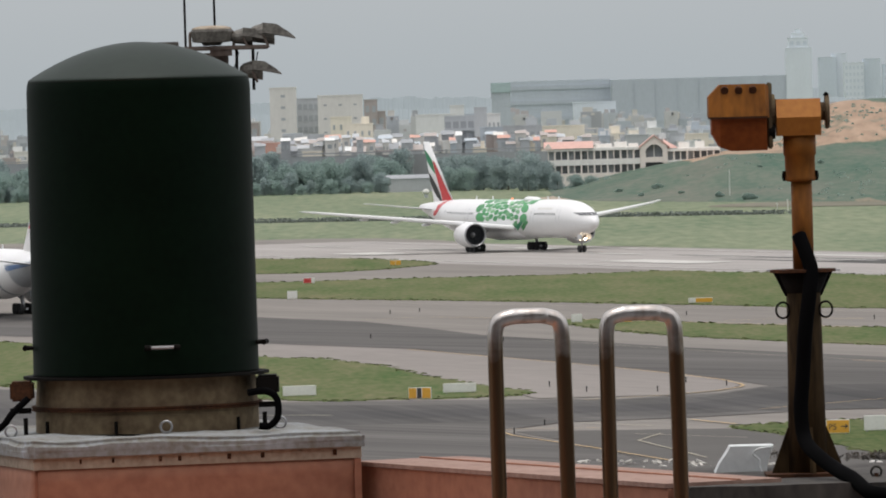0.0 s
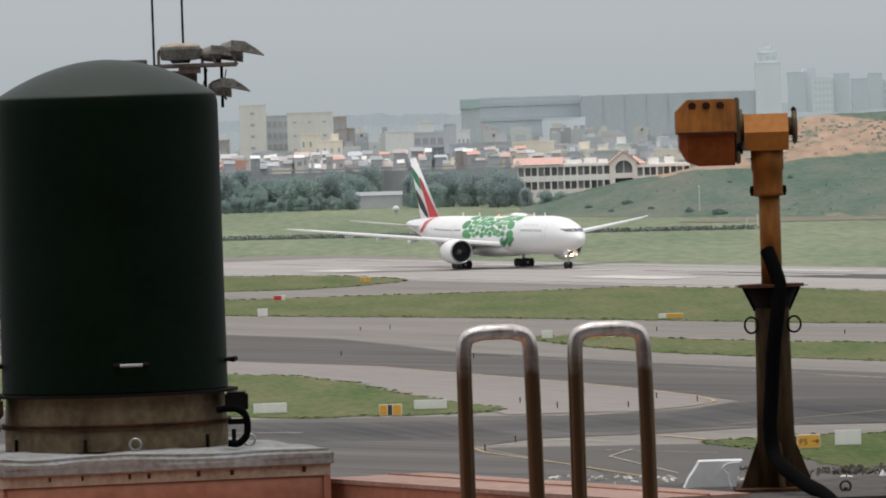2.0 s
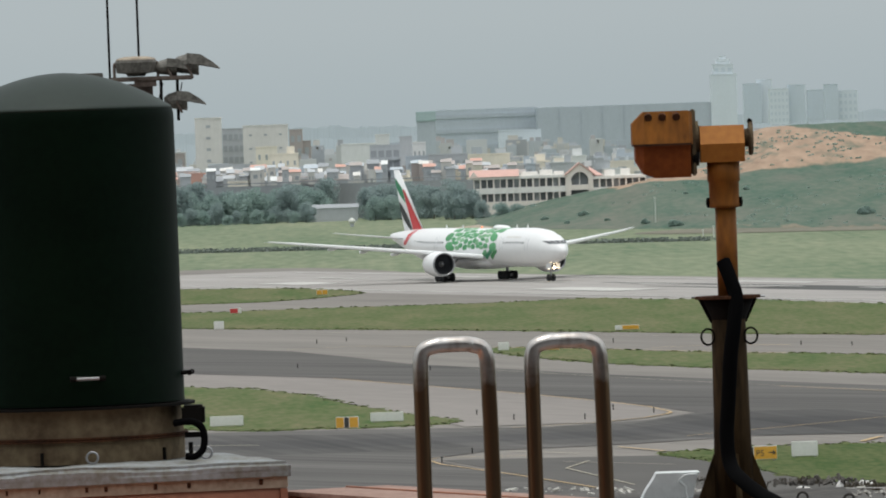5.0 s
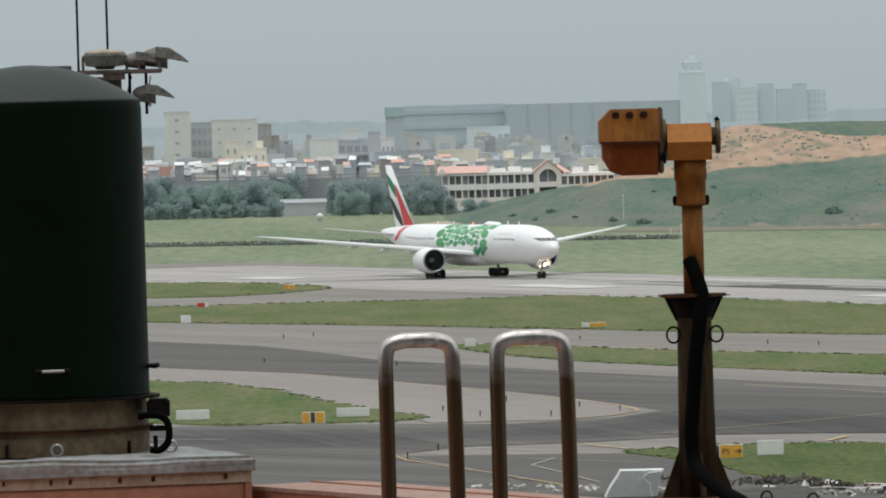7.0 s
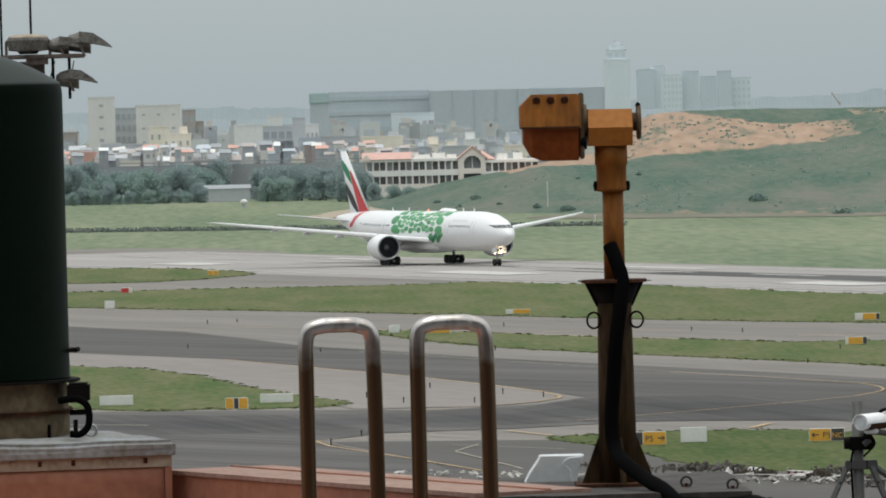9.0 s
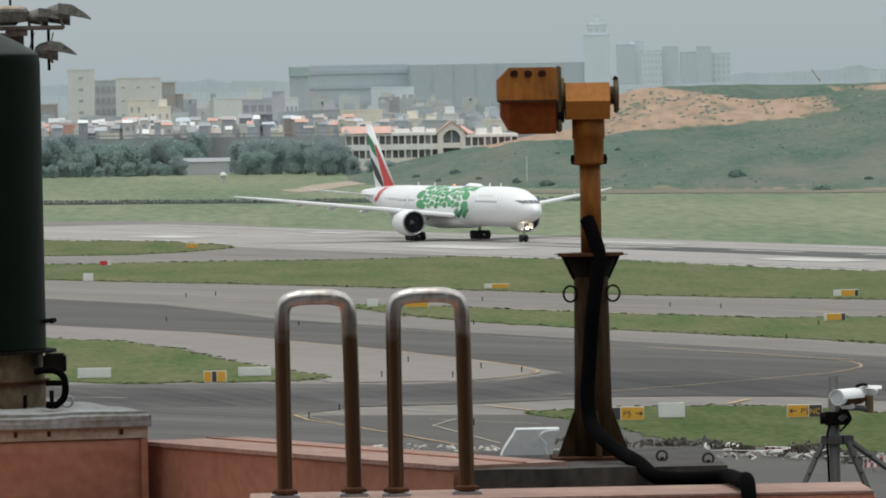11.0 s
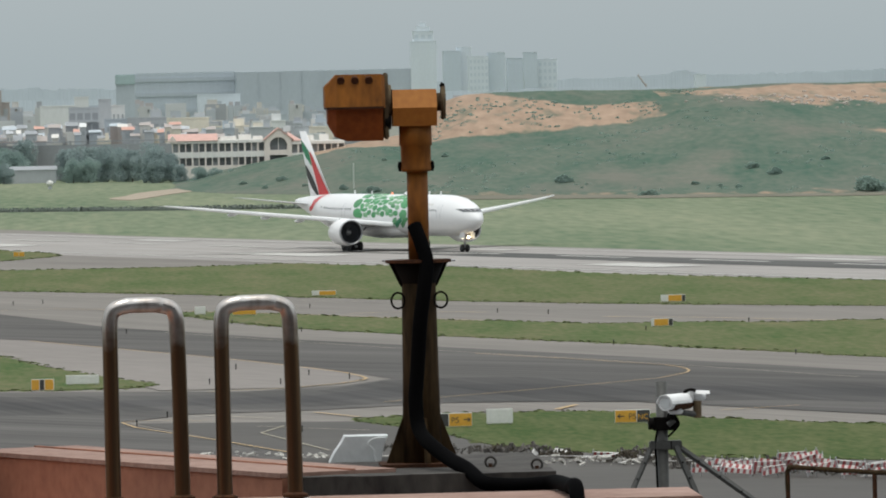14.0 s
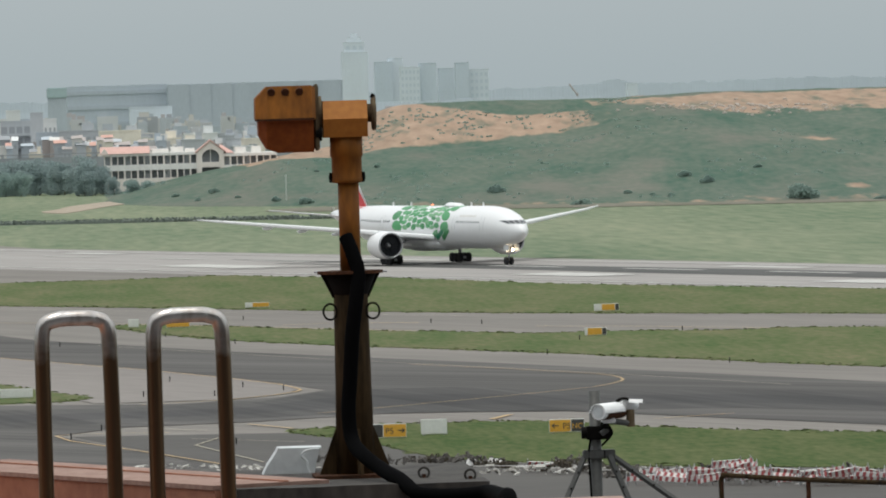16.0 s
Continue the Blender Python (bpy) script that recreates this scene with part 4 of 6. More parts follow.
# ---- the roof in the foreground ----
def roofs():
    mesh_thing("terminal_building", box(-45, 45, 3.0, 41.5, 0, 23.4), TERMINAL, kind="structure", label="grey flat-roofed terminal building below the deck", category="building")
    mesh_thing("deck_floor", box(-45, 45, -6, 2.9, 23.9, 24.3), TERMINAL, kind="structure", label="grey viewing deck floor", category="floor")
    # Unseen wall added behind the deck to block sky light from camera-facing fronts.
    mesh_thing("wall_sky_blocker", box(-60, 60, -7, -6.1, 0, 48), TERMINAL, kind="structure", label="tall grey unseen wall blocking sky light behind the deck", category="wall")
    mesh_thing("roof_floor", box(-4, 0.04, 24, 29.1, 23.41, 24.42), MEMBRANE, kind="structure", label="salmon waterproofed roof floor", category="floor")
    # plinth of the drum
    c, s = math.cos(radians(16)), math.sin(radians(16))

    def at(u, v):
        return (-1.42 + u * c - v * s, 28.98 + u * s + v * c)
    pl = thing("plinth", "salmon membrane-clad plinth with a grey coping", "plinth")
    pl["kind"] = "structure"
    bm = prism([at(0, 0), at(1.155, 0), at(1.155, 1.5), at(0, 1.5)], 23.41, 24.665)
    bmesh.ops.bevel(bm, geom=list(bm.edges), offset=0.012, segments=2, affect="EDGES")
    bmesh.ops.subdivide_edges(bm, edges=list(bm.edges), cuts=24, use_grid_fill=True)
    out = Vector((s, -c, 0))
    for v in bm.verts:
        rel = v.co - Vector((*at(0, 0), 0))
        u, h = rel.x * c + rel.y * s, v.co.z
        if rel.x * -s + rel.y * c < 0.02 and h < 24.64:
            fold = math.exp(-((u - 1.02 - (24.66 - h) * 0.25) / 0.05) ** 2) - 0.8 * math.exp(-((u - 0.95 - (24.66 - h) * 0.7) / 0.05) ** 2)
            v.co += out * (0.004 * noise.noise((u * 5, h * 4, 2)) + 0.007 * fold)
    part("wall", bm, MEMBRANE, pl, "salmon membrane skin", smooth=True)
    part("lap_seam", prism([at(1.135, -0.007), at(1.159, -0.007), at(1.159, 0.02), at(1.135, 0.02)], 23.42, 24.65), MEMBRANE, pl, "lapped membrane seam")
    part("flashing", prism([at(-0.006, -0.006), at(1.161, -0.006), at(1.161, 1.506), at(-0.006, 1.506)], 24.652, 24.6905), FLASH, pl, "pale riveted flashing strip")
    cop = prism([at(-0.02, -0.02), at(1.175, -0.02), at(1.175, 1.52), at(-0.02, 1.52)], 24.691, 24.747)
    bmesh.ops.bevel(cop, geom=[e for e in cop.edges if min(v.co.z for v in e.verts) > 24.7 or abs(e.verts[0].co.z - e.verts[1].co.z) > 0.02], offset=0.016, segments=3, affect="EDGES")
    bmesh.ops.subdivide_edges(cop, edges=list(cop.edges), cuts=12, use_grid_fill=True)
    for v in cop.verts:
        if v.co.z > 24.715:
            v.co.z += 0.008 * noise.noise(v.co * 6) + 0.006 * noise.noise(v.co * 21)
            v.co.y += 0.006 * noise.noise(v.co * 14)
    part("coping", cop, SLAB, pl, "rough grey coping slab", smooth=True)
    for i in range(11):
        u = 0.03 + i * 0.1 + 0.045 * math.sin(i * 7)
        x, y = at(u, -0.008)
        w = 0.003 + 0.004 * abs(math.sin(i * 3))
        part("rivet_stain", box(x - w, x + w, y - 0.002, y + 0.002, 24.672 - w, 24.684), FLASH if i % 3 == 0 else RUST, pl)
    # parapet that comes nearer
    d = Vector((1.06, -2.35)).normalized()
    n = Vector((-d.y, d.x))
    p0, p1 = Vector((-0.33, 29.5)), Vector((0.70, 27.15))
    w = 0.4

    def quad(a, b, o0, o1):
        return [tuple(a + n * o0), tuple(b + n * o0), tuple(b + n * o1), tuple(a + n * o1)]
    pp = thing("parapet", "salmon roof parapet with a faded top", "parapet")
    pp["kind"] = "structure"
    part("wall", prism(quad(p0, p1, 0.0, w), 23.41, 24.615), MEMBRANE, pp, "salmon membrane skin")
    part("coping", prism(quad(p0, p1, -0.008, w + 0.01), 24.617, 24.632), MEMBRANE_TOP, pp, "faded pink coping")
    part("lip", prism(quad(p0, p1, w * 0.62, w * 0.66), 24.632, 24.637), MEMBRANE, pp)
    lg = thing("roof_ledge", "low salmon ledge in front of the concrete pad", "ledge")
    lg["kind"] = "structure"
    part("wall", box(0.05, 1.99, 26.2, 26.75, 23.41, 24.562, bevel=0.008), MEMBRANE, lg)
    part("coping", box(0.045, 1.985, 26.215, 26.8, 24.563, 24.574, bevel=0.003), MEMBRANE_TOP, lg, "faded pink top")
    bm = box(0.72, 1.58, 27.1, 28.5, 23.41, 24.62)
    bmesh.ops.subdivide_edges(bm, edges=list(bm.edges), cuts=10, use_grid_fill=True)
    for v in bm.verts:
        v.co += Vector((0.004 * noise.noise(v.co * 12), 0.006 * noise.noise(v.co * 15), 0.005 * noise.noise(v.co * 10)))
    mesh_thing("concrete_pad", bm, PAD, kind="structure", label="stained grey concrete pad under the orange post", category="pad")


roofs()


def drum():
    d = thing("radome_drum", "dark green domed steel drum on a beige clamped base", "drum", pose(-1.062, 29.9, 24.747))
    prof = [(0.205, 0.4), (0.22, 0.399), (1.2, 0.3955), (1.222, 0.394), (1.236, 0.3905)]
    dome = [(1.247 + 0.125 * (1 - (r / 0.385) ** 1.95), r) for r in [0.385 * (1 - (k / 18) ** 1.3) for k in range(18)]]
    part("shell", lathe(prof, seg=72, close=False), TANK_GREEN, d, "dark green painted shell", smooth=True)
    part("dome", lathe([(1.236, 0.3905), (1.243, 0.3885)] + dome + [(1.3722, 0.004)], seg=72), DOME_GREEN, d, "green domed lid coloured lighter for sky reflection", smooth=True)
    part("flange", lathe([(0.19, 0.30), (0.19, 0.435), (0.2, 0.435), (0.2, 0.30)], seg=64), IRON, d, "dark iron flange")
    part("base_ring", lathe([(0.0, 0.39), (0.0, 0.395), (0.075, 0.395), (0.19, 0.386), (0.19, 0.2)], seg=64), BASE_BEIGE, d, "stained beige base ring", smooth=False)
    part("clamp_band", lathe([(0.078, 0.39), (0.078, 0.408), (0.083, 0.409), (0.086, 0.403), (0.089, 0.409), (0.094, 0.408), (0.094, 0.39)], seg=64), RUST, d, "dark clamp band")
    for a in (-150, -104, -35):
        x, y = 0.4 * math.cos(radians(a)), 0.4 * math.sin(radians(a))
        part("bolt", rod((x, y, 0.0), (x, y, 0.045), 0.006, 8), IRON, d)
    for a in (-80, -3, -178):
        c, s = math.cos(radians(a)), math.sin(radians(a))
        t = Vector((-s, c, 0))
        p = Vector((c * 0.425, s * 0.425, 0.30))
        part("grip", rod(p - t * 0.04, p + t * 0.04, 0.006, 10), STEEL if a == -80 else IRON, d, "worn bare metal grip")
        for k in (-1, 1):
            bm = rod(p + t * 0.046 * k, Vector((c * 0.395, s * 0.395, 0.30)) + t * 0.046 * k, 0.007, 8)
            rod(p + t * 0.062 * k, p + t * 0.04 * k, 0.0095, 8, bm)
            part("carry_handle", bm, IRON, d, "dark handle bracket")
    for sx in (-1, 1):
        part("hinge_lug", box(sx * 0.432 - 0.04, sx * 0.432 + 0.04, -0.25, -0.1, 0.12, 0.189, bevel=0.008), RUST if sx < 0 else IRON, d, "rusty hinge block")
        part("latch", rod((sx * 0.4, -0.2, 0.085), (sx * 0.475, -0.2, 0.085), 0.01, 8), IRON, d)
        part("tie_bolt", rod((sx * 0.42, -0.22, 0.0), (sx * 0.42, -0.22, 0.06), 0.008, 8), IRON, d)
    part("hose", hose([(0.37, -0.42, 0.135), (0.43, -0.45, 0.14), (0.468, -0.45, 0.112), (0.47, -0.45, 0.05), (0.44, -0.45, 0.018), (0.405, -0.45, 0.02)], 0.0125, 12), CABLE, d, "bent black hose")
    part("hose", hose([(-0.40, -0.42, 0.135), (-0.455, -0.45, 0.085), (-0.5, -0.45, 0.035), (-0.6, -0.4, 0.012)], 0.012, 12), CABLE, d, "bent black hose")
    for x, y in ((0.08, -0.43), (-0.46, -0.47), (0.475, -0.3)):
        pts = [(x + 0.02 * math.cos(a), y, 0.024 + 0.02 * math.sin(a)) for a in [2 * math.pi * k / 10 for k in range(11)]]
        part("eye_ring", hose(pts, 0.004, 6, steps=2), STEEL, d)


drum()


def grab_rail(x0, x1):
    r = thing("grab_rail", "bent stainless steel ladder grab rail with rusty lower legs", "grab rail", pose(x0, 26.43, 24.574), group="ladder grab rails")
    w, h, k = x1 - x0, 0.627, 0.062
    pts = [(0, 0, 0), (0, 0, 0.2), (0, 0, 0.4), (0, 0, h - k - 0.02), (0.004, 0, h - k * 0.55), (k * 0.28, 0, h - k * 0.18), (k * 0.8, 0.004, h - 0.001), (w * 0.35, 0.012, h + 0.001), (w * 0.65, 0.024, h + 0.001),
           (w - k * 0.8, 0.036, h - 0.002), (w - k * 0.28, 0.04, h - k * 0.2), (w - 0.004, 0.04, h - k * 0.6), (w, 0.04, h - k - 0.02), (w + 0.003, 0.04, 0.4), (w + 0.005, 0.04, 0.2), (w + 0.006, 0.04, 0)]
    part("tube", hose(pts, 0.0244, 20, steps=6), TUBE, r, "steel tube coloured bright at the bend for sky reflection", smooth=True)
    for x, y in ((0, 0), (w + 0.006, 0.04)):
        part("foot_collar", lathe([(0.012, 0.028), (0.014, 0.04), (0.024, 0.04), (0.03, 0.026)], "z", (x, y, 0), 18), RUST, r)
        part("foot_plate", box(x - 0.045, x + 0.045, y - 0.045, y + 0.045, 0, 0.01), STEEL, r)
    return r


grab_rail(0.155, 0.3655)
grab_rail(0.503, 0.7195)


def beacon_post():
    b = thing("lamp_post", "brown steel post with a swivelling orange lamp head", "lamp post", pose(1.177, 27.7, 24.62))
    post = part("post", loft([[Vector((w * math.cos(2 * math.pi * (k + 0.5) / 16), w * math.sin(2 * math.pi * (k + 0.5) / 16), z)) for k in range(16)] for z, w in ((0, 0.066), (0.3, 0.06), (0.66, 0.056))]), POST, b, "stained brown post", smooth=True)
    for a in (0, 90, 180, 270):
        bm = prism([(0.05, -0.006), (0.125, -0.006), (0.125, 0.006), (0.05, 0.006)], 0, 0.16)
        for v in bm.verts:
            if v.co.z > 0.1 and v.co.x > 0.1:
                v.co.x = 0.064
        bmesh.ops.rotate(bm, verts=bm.verts, cent=(0, 0, 0), matrix=Matrix.Rotation(radians(a + 8), 3, "Z"))
        part("gusset", bm, POST, post)
        bm = prism([(0.05, -0.006), (0.1, -0.006), (0.1, 0.006), (0.05, 0.006)], 0.59, 0.672)
        for v in bm.verts:
            if v.co.z < 0.6 and v.co.x > 0.09:
                v.co.x = 0.06
        bmesh.ops.rotate(bm, verts=bm.verts, cent=(0, 0, 0), matrix=Matrix.Rotation(radians(a + 8), 3, "Z"))
        part("bracket", bm, IRON, post)
    part("base_plate", box(-0.14, 0.14, -0.14, 0.14, -0.002, 0.012), RUST, post)
    part("top_plate", lathe([(0.668, 0.03), (0.668, 0.108), (0.678, 0.108), (0.678, 0.03)], seg=24), RUST, post)
    part("collar", lathe([(0.6, 0.057), (0.672, 0.088), (0.672, 0.05)], seg=24, close=False), IRON, post, smooth=True)
    part("plate_pin", rod((-0.118, 0, 0.676), (0.122, 0, 0.672), 0.0035, 6), STEEL, post)
    for sx in (-1, 1):
        pts = [(sx * 0.07 + 0.022 * math.cos(a), -0.03, 0.545 + 0.026 * math.sin(a)) for a in [2 * math.pi * k / 12 for k in range(13)]]
        part("lifting_ring", hose(pts, 0.0035, 6, steps=2), IRON, post)
    arm = part("upper_tube", lathe([(0.676, 0.0345), (0.98, 0.0345)], "z", (0.003, 0, 0), 24), ORANGE_RUST, b, "rust-stained orange tube", smooth=True)
    part("sleeve", lathe([(0.965, 0.035), (0.967, 0.049), (0.975, 0.0515), (0.983, 0.049), (1.05, 0.0495), (1.053, 0.0535), (1.122, 0.0535)], "z", (0.0, 0, 0), 24), ORANGE_RUST, arm, "thicker orange sleeve", smooth=True)
    for sx in (-1, 1):
        part("clamp_screw", rod((0.0 + sx * 0.042, 0, 0.985), (0.0 + sx * 0.06, 0, 0.985), 0.009, 8), IRON, arm)
        part("clamp_lug", rod((0.0 + sx * 0.053, -0.004, 0.968), (0.0 + sx * 0.053, -0.004, 1.0), 0.0055, 8), IRON, arm)
    # swivel block: a hexagonal bar lying across
    sw = part("swivel_block", loft([[Vector((x, y, z)) for y, z in ((-0.06, 1.116), (0.06, 1.116), (0.078, 1.176), (0.045, 1.236), (-0.045, 1.236), (-0.078, 1.176))] for x in (-0.075, 0.07)]), ORANGE, b, "orange swivel block coloured as sunlit")
    bm2 = lathe([(0.076, 0.03), (0.09, 0.03), (0.09, 0.055), (0.096, 0.059), (0.104, 0.054), (0.106, 0.02)], "x", (-0.004, 0, 1.193), 28)
    part("end_disc", bm2, BASE_BEIGE, sw, "weathered round end cap", smooth=False)
    part("disc_bolt", rod((0.086, -0.02, 1.242), (0.094, -0.02, 1.254), 0.007, 8), IRON, sw)
    for x0, x1, r, m in ((-0.078, -0.07, 0.042, IRON), (-0.092, -0.078, 0.058, BASE_BEIGE), (-0.1, -0.092, 0.05, IRON)):
        part("joint_disc", lathe([(x0, 0.01), (x0, r), (x1, r), (x1, 0.01)], "x", (0, 0, 1.195), 28), m, sw)
    part("joint_lug", rod((-0.1, -0.04, 1.13), (-0.08, -0.04, 1.13), 0.024, 14), IRON, sw, "dark round lug")
    head = part("lamp_head", loft([[Vector((-0.297, y, z)) for y, z in ((-0.085, 1.183), (0.085, 1.183), (0.07, 1.25), (-0.07, 1.25))],
                                   [Vector((-0.258, y, z)) for y, z in ((-0.118, 1.18), (0.118, 1.18), (0.09, 1.289), (-0.09, 1.289))],
                                   [Vector((-0.112, y, z)) for y, z in ((-0.118, 1.178), (0.118, 1.178), (0.09, 1.289), (-0.09, 1.289))],
                                   [Vector((-0.1, y, z)) for y, z in ((-0.1, 1.178), (0.1, 1.178), (0.075, 1.28), (-0.075, 1.28))]]), ORANGE_RUST, b, "orange lamp head with a chamfered hood")
    # Lower housing is the same enamel, coloured darker for underside shade.
    part("lower_housing", loft([[Vector((-0.288, y, z)) for y, z in ((-0.07, 1.13), (0.07, 1.13), (0.08, 1.18), (-0.08, 1.18))],
                                [Vector((-0.262, y, z)) for y, z in ((-0.09, 1.085), (0.09, 1.085), (0.108, 1.179), (-0.108, 1.179))],
                                [Vector((-0.225, y, z)) for y, z in ((-0.085, 1.071), (0.085, 1.071), (0.108, 1.178), (-0.108, 1.178))],
                                [Vector((-0.108, y, z)) for y, z in ((-0.085, 1.071), (0.085, 1.071), (0.105, 1.176), (-0.105, 1.176))]]), mat("underside_shade_orange_enamel", (0.23, 0.062, 0.012), 0.6, scale=6, fine=8, tint=(0.14, 0.034, 0.008), spec=0.15), head, "orange lower housing coloured darker for underside shade")
    part("seam", box(-0.294, -0.105, -0.121, 0.12, 1.176, 1.183), RUST, head)
    for x in (-0.244, -0.198, -0.152):
        part("hood_bolt", rod((x, -0.102, 1.268), (x, -0.088, 1.273), 0.013, 12), RUST, head)
    part("side_plate", box(-0.103, -0.088, -0.06, 0.06, 1.075, 1.292, bevel=0.004), BASE_BEIGE, head, "pale side plate")
    return b


beacon_post()
mesh_thing("power_cable", hose([(1.165, 27.66, 25.41), (1.185, 27.63, 25.352), (1.2, 27.61, 25.292), (1.19, 27.59, 25.204), (1.174, 27.58, 25.094), (1.162, 27.58, 24.946), (1.153, 27.57, 24.836), (1.163, 27.54, 24.743), (1.2, 27.42, 24.695), (1.253, 27.3, 24.655), (1.296, 27.15, 24.632),
                                (1.341, 27.03, 24.594), (1.4, 26.98, 24.586), (1.466, 26.93, 24.586), (1.528, 26.88, 24.592), (1.562, 26.8, 24.6), (1.578, 26.6, 24.602), (1.585, 26.4, 24.602), (1.59, 26.15, 24.58), (1.592, 26.1, 24.2)], 0.024, 16, steps=6), CABLE,
           "thick black rubber cable running down the post", "cable", smooth=True)
f = thing("vent_fairing", "light grey moulded vent cowl on the concrete pad", "vent cowl")
bm = loft([[Vector((x0 + (x1 - x0) * k, y, z)) for k, y in ((0, -0.07), (1, -0.07), (1, 0.08), (0, 0.08))] for x0, x1, y, z in ((0.882, 1.055, 0, 24.615), (0.9, 1.06, 0, 24.65), (0.928, 1.072, 0, 24.69), (0.936, 1.08, 0, 24.706))])
for v in bm.verts:
    v.co.y += 28.15
part("shell", bm, FAIRING, f)
part("edge_lip", hose([(1.07, 28.07, 24.7), (1.03, 28.06, 24.697), (1.012, 28.06, 24.68), (1.03, 28.06, 24.66), (1.03, 28.06, 24.64), (1.04, 28.06, 24.615)], 0.004, 6), FAIRING, f)
for i, (x, y, h) in enumerate(((1.39, 27.5, 0.034), (1.53, 27.3, 0.03))):
    r = thing("eye_bolt", "small rusty eye bolt fixed in the concrete", "eye bolt", pose(x, y, 24.615), group="pad eye bolts")
    part("shank", rod((0, 0, 0), (0, 0, h * 0.5), 0.007, 8), RUST, r)
    part("eye", hose([(0.017 * math.cos(a), 0, h * 0.62 + 0.017 * math.sin(a)) for a in [2 * math.pi * k / 10 for k in range(11)]], 0.004, 6, steps=2), PAD, r)


def cctv():
    c = thing("surveillance_camera", "white surveillance camera on a grey steel tripod mast", "camera", pose(2.338, 33.0, 23.4))
    part("mast", rod((0, 0, 0), (0, 0, 1.285), 0.0225, 20), CCTV_GREY, c, smooth=True)
    for p, q, w in (((-0.045, -0.02, 1.03), (-0.121, -0.05, 0.873), 0.012), ((0.05, -0.03, 1.03), (0.122, -0.06, 0.849), 0.013), ((0.06, 0.03, 1.03), (0.201, 0.03, 0.925), 0.012)):
        p, q = Vector(p), Vector(q)
        foot = p + (q - p) * (1.03 / (p.z - q.z)) * 0.998
        leg = part("leg", rod(p, foot, w, 4), CCTV_GREY, c, "slotted grey steel leg")
        for k in (0.06, 0.12, 0.18, 0.24):
            o = p + (foot - p) * k
            part("bolt_hole", rod(o + Vector((0, -w - 0.001, 0)), o + Vector((0, -w + 0.004, 0)), 0.004, 8), IRON, leg)
    part("collar", box(-0.052, 0.074, -0.034, 0.03, 1.018, 1.053, bevel=0.004), CCTV_GREY, c, "bolted steel collar")
    part("collar_split", box(0.03, 0.034, -0.036, -0.033, 1.018, 1.053), IRON, c)
    part("clamp_block", box(-0.04, 0.06, -0.04, 0.035, 1.094, 1.146, bevel=0.006), IRON, c, "black clamp block")
    part("clamp_knob", rod((-0.056, -0.03, 1.122), (-0.036, -0.03, 1.122), 0.024, 14), IRON, c)
    part("clamp_lug", rod((0.02, -0.046, 1.115), (0.045, -0.046, 1.135), 0.012, 10), CCTV_GREY, c)
    part("swivel", rod((0.03, -0.045, 1.14), (0.045, -0.05, 1.185), 0.017, 12), IRON, c)
    part("swivel_plate", box(0.022, 0.078, -0.075, -0.03, 1.158, 1.178, bevel=0.005), CCTV_WHITE, c, "pale swivel plate")
    # housing that points at the viewer and to one side
    a, z = Vector((0.006, -0.14, 1.204)), Vector((0.108, 0.04, 1.204))
    body = part("housing", rod(a, z, 0.029, 28, r2=0.025), CCTV_WHITE, c, "white weatherproof tube housing", smooth=False)
    d = (z - a).normalized()
    side = d.cross(Vector((0, 0, 1))).normalized()
    up = side.cross(d)

    def shell(r0, r1, d0, d1, p, q):
        rows = []
        for o in (p, q):
            arc = [radians(d0 + (d1 - d0) * k / 10) for k in range(11)]
            rows.append([o + (side * math.cos(t) + up * math.sin(t)) * r1 for t in arc] + [o + (side * math.cos(t) + up * math.sin(t)) * r0 for t in arc[::-1]])
        return loft(rows)
    part("sun_hood", shell(0.0305, 0.034, -5, 185, a - d * 0.012, a + d * 0.17), CCTV_WHITE, body, "white curved sun hood")
    part("underside", shell(0.0295, 0.0315, 192, 348, a + d * 0.03, a + d * 0.195), RUST, body, "brown lower half of the housing")
    part("front_ring", rod(a - d * 0.004, a + d * 0.004, 0.0295, 28), CCTV_WHITE, body)
    part("front_disc", rod(a - d * 0.006, a - d * 0.003, 0.022, 20), FAIRING, body, "pale grey front disc")
    part("rear_cap", rod(z, z + d * 0.012, 0.024, 20), IRON, body)
    # second one beyond, pointing away
    two = part("second_housing", rod((0.115, 0.03, 1.222), (0.165, 0.09, 1.222), 0.02, 20), CCTV_WHITE, c, "second white housing")
    part("second_hood", loft([[Vector((x, 0.03 + w * cy, z + h * cz)) for cy, cz in ((-1, -1), (1, -1), (0.7, 1), (-0.7, 1))] for x, z, w, h in ((0.112, 1.24, 0.03, 0.006), (0.19, 1.237, 0.028, 0.006))]), CCTV_WHITE, two, "flat white hood")
    part("strap", hose([(0.085, 0.0, 1.233), (0.095, 0.0, 1.245), (0.115, 0.0, 1.25), (0.135, 0.0, 1.246)], 0.006, 8), IRON, two)
    part("bracket", rod((0.045, -0.04, 1.168), (0.138, 0.02, 1.152), 0.012, 10), CCTV_GREY, c)
    part("bracket_end", rod((0.141, 0.02, 1.138), (0.141, 0.02, 1.205), 0.0165, 16), BASE_BEIGE, c, "stained bracket cylinder")
    part("lead", hose([(-0.02, -0.03, 1.1), (-0.03, -0.03, 1.04), (-0.027, -0.03, 0.95), (-0.018, -0.03, 0.6), (-0.024, -0.03, 0.2)], 0.0045, 6), CABLE, c)
    part("lead", hose([(0.05, -0.05, 1.15), (0.062, -0.06, 1.12), (0.045, -0.055, 1.095), (0.02, -0.04, 1.07)], 0.004, 6), CABLE, c)


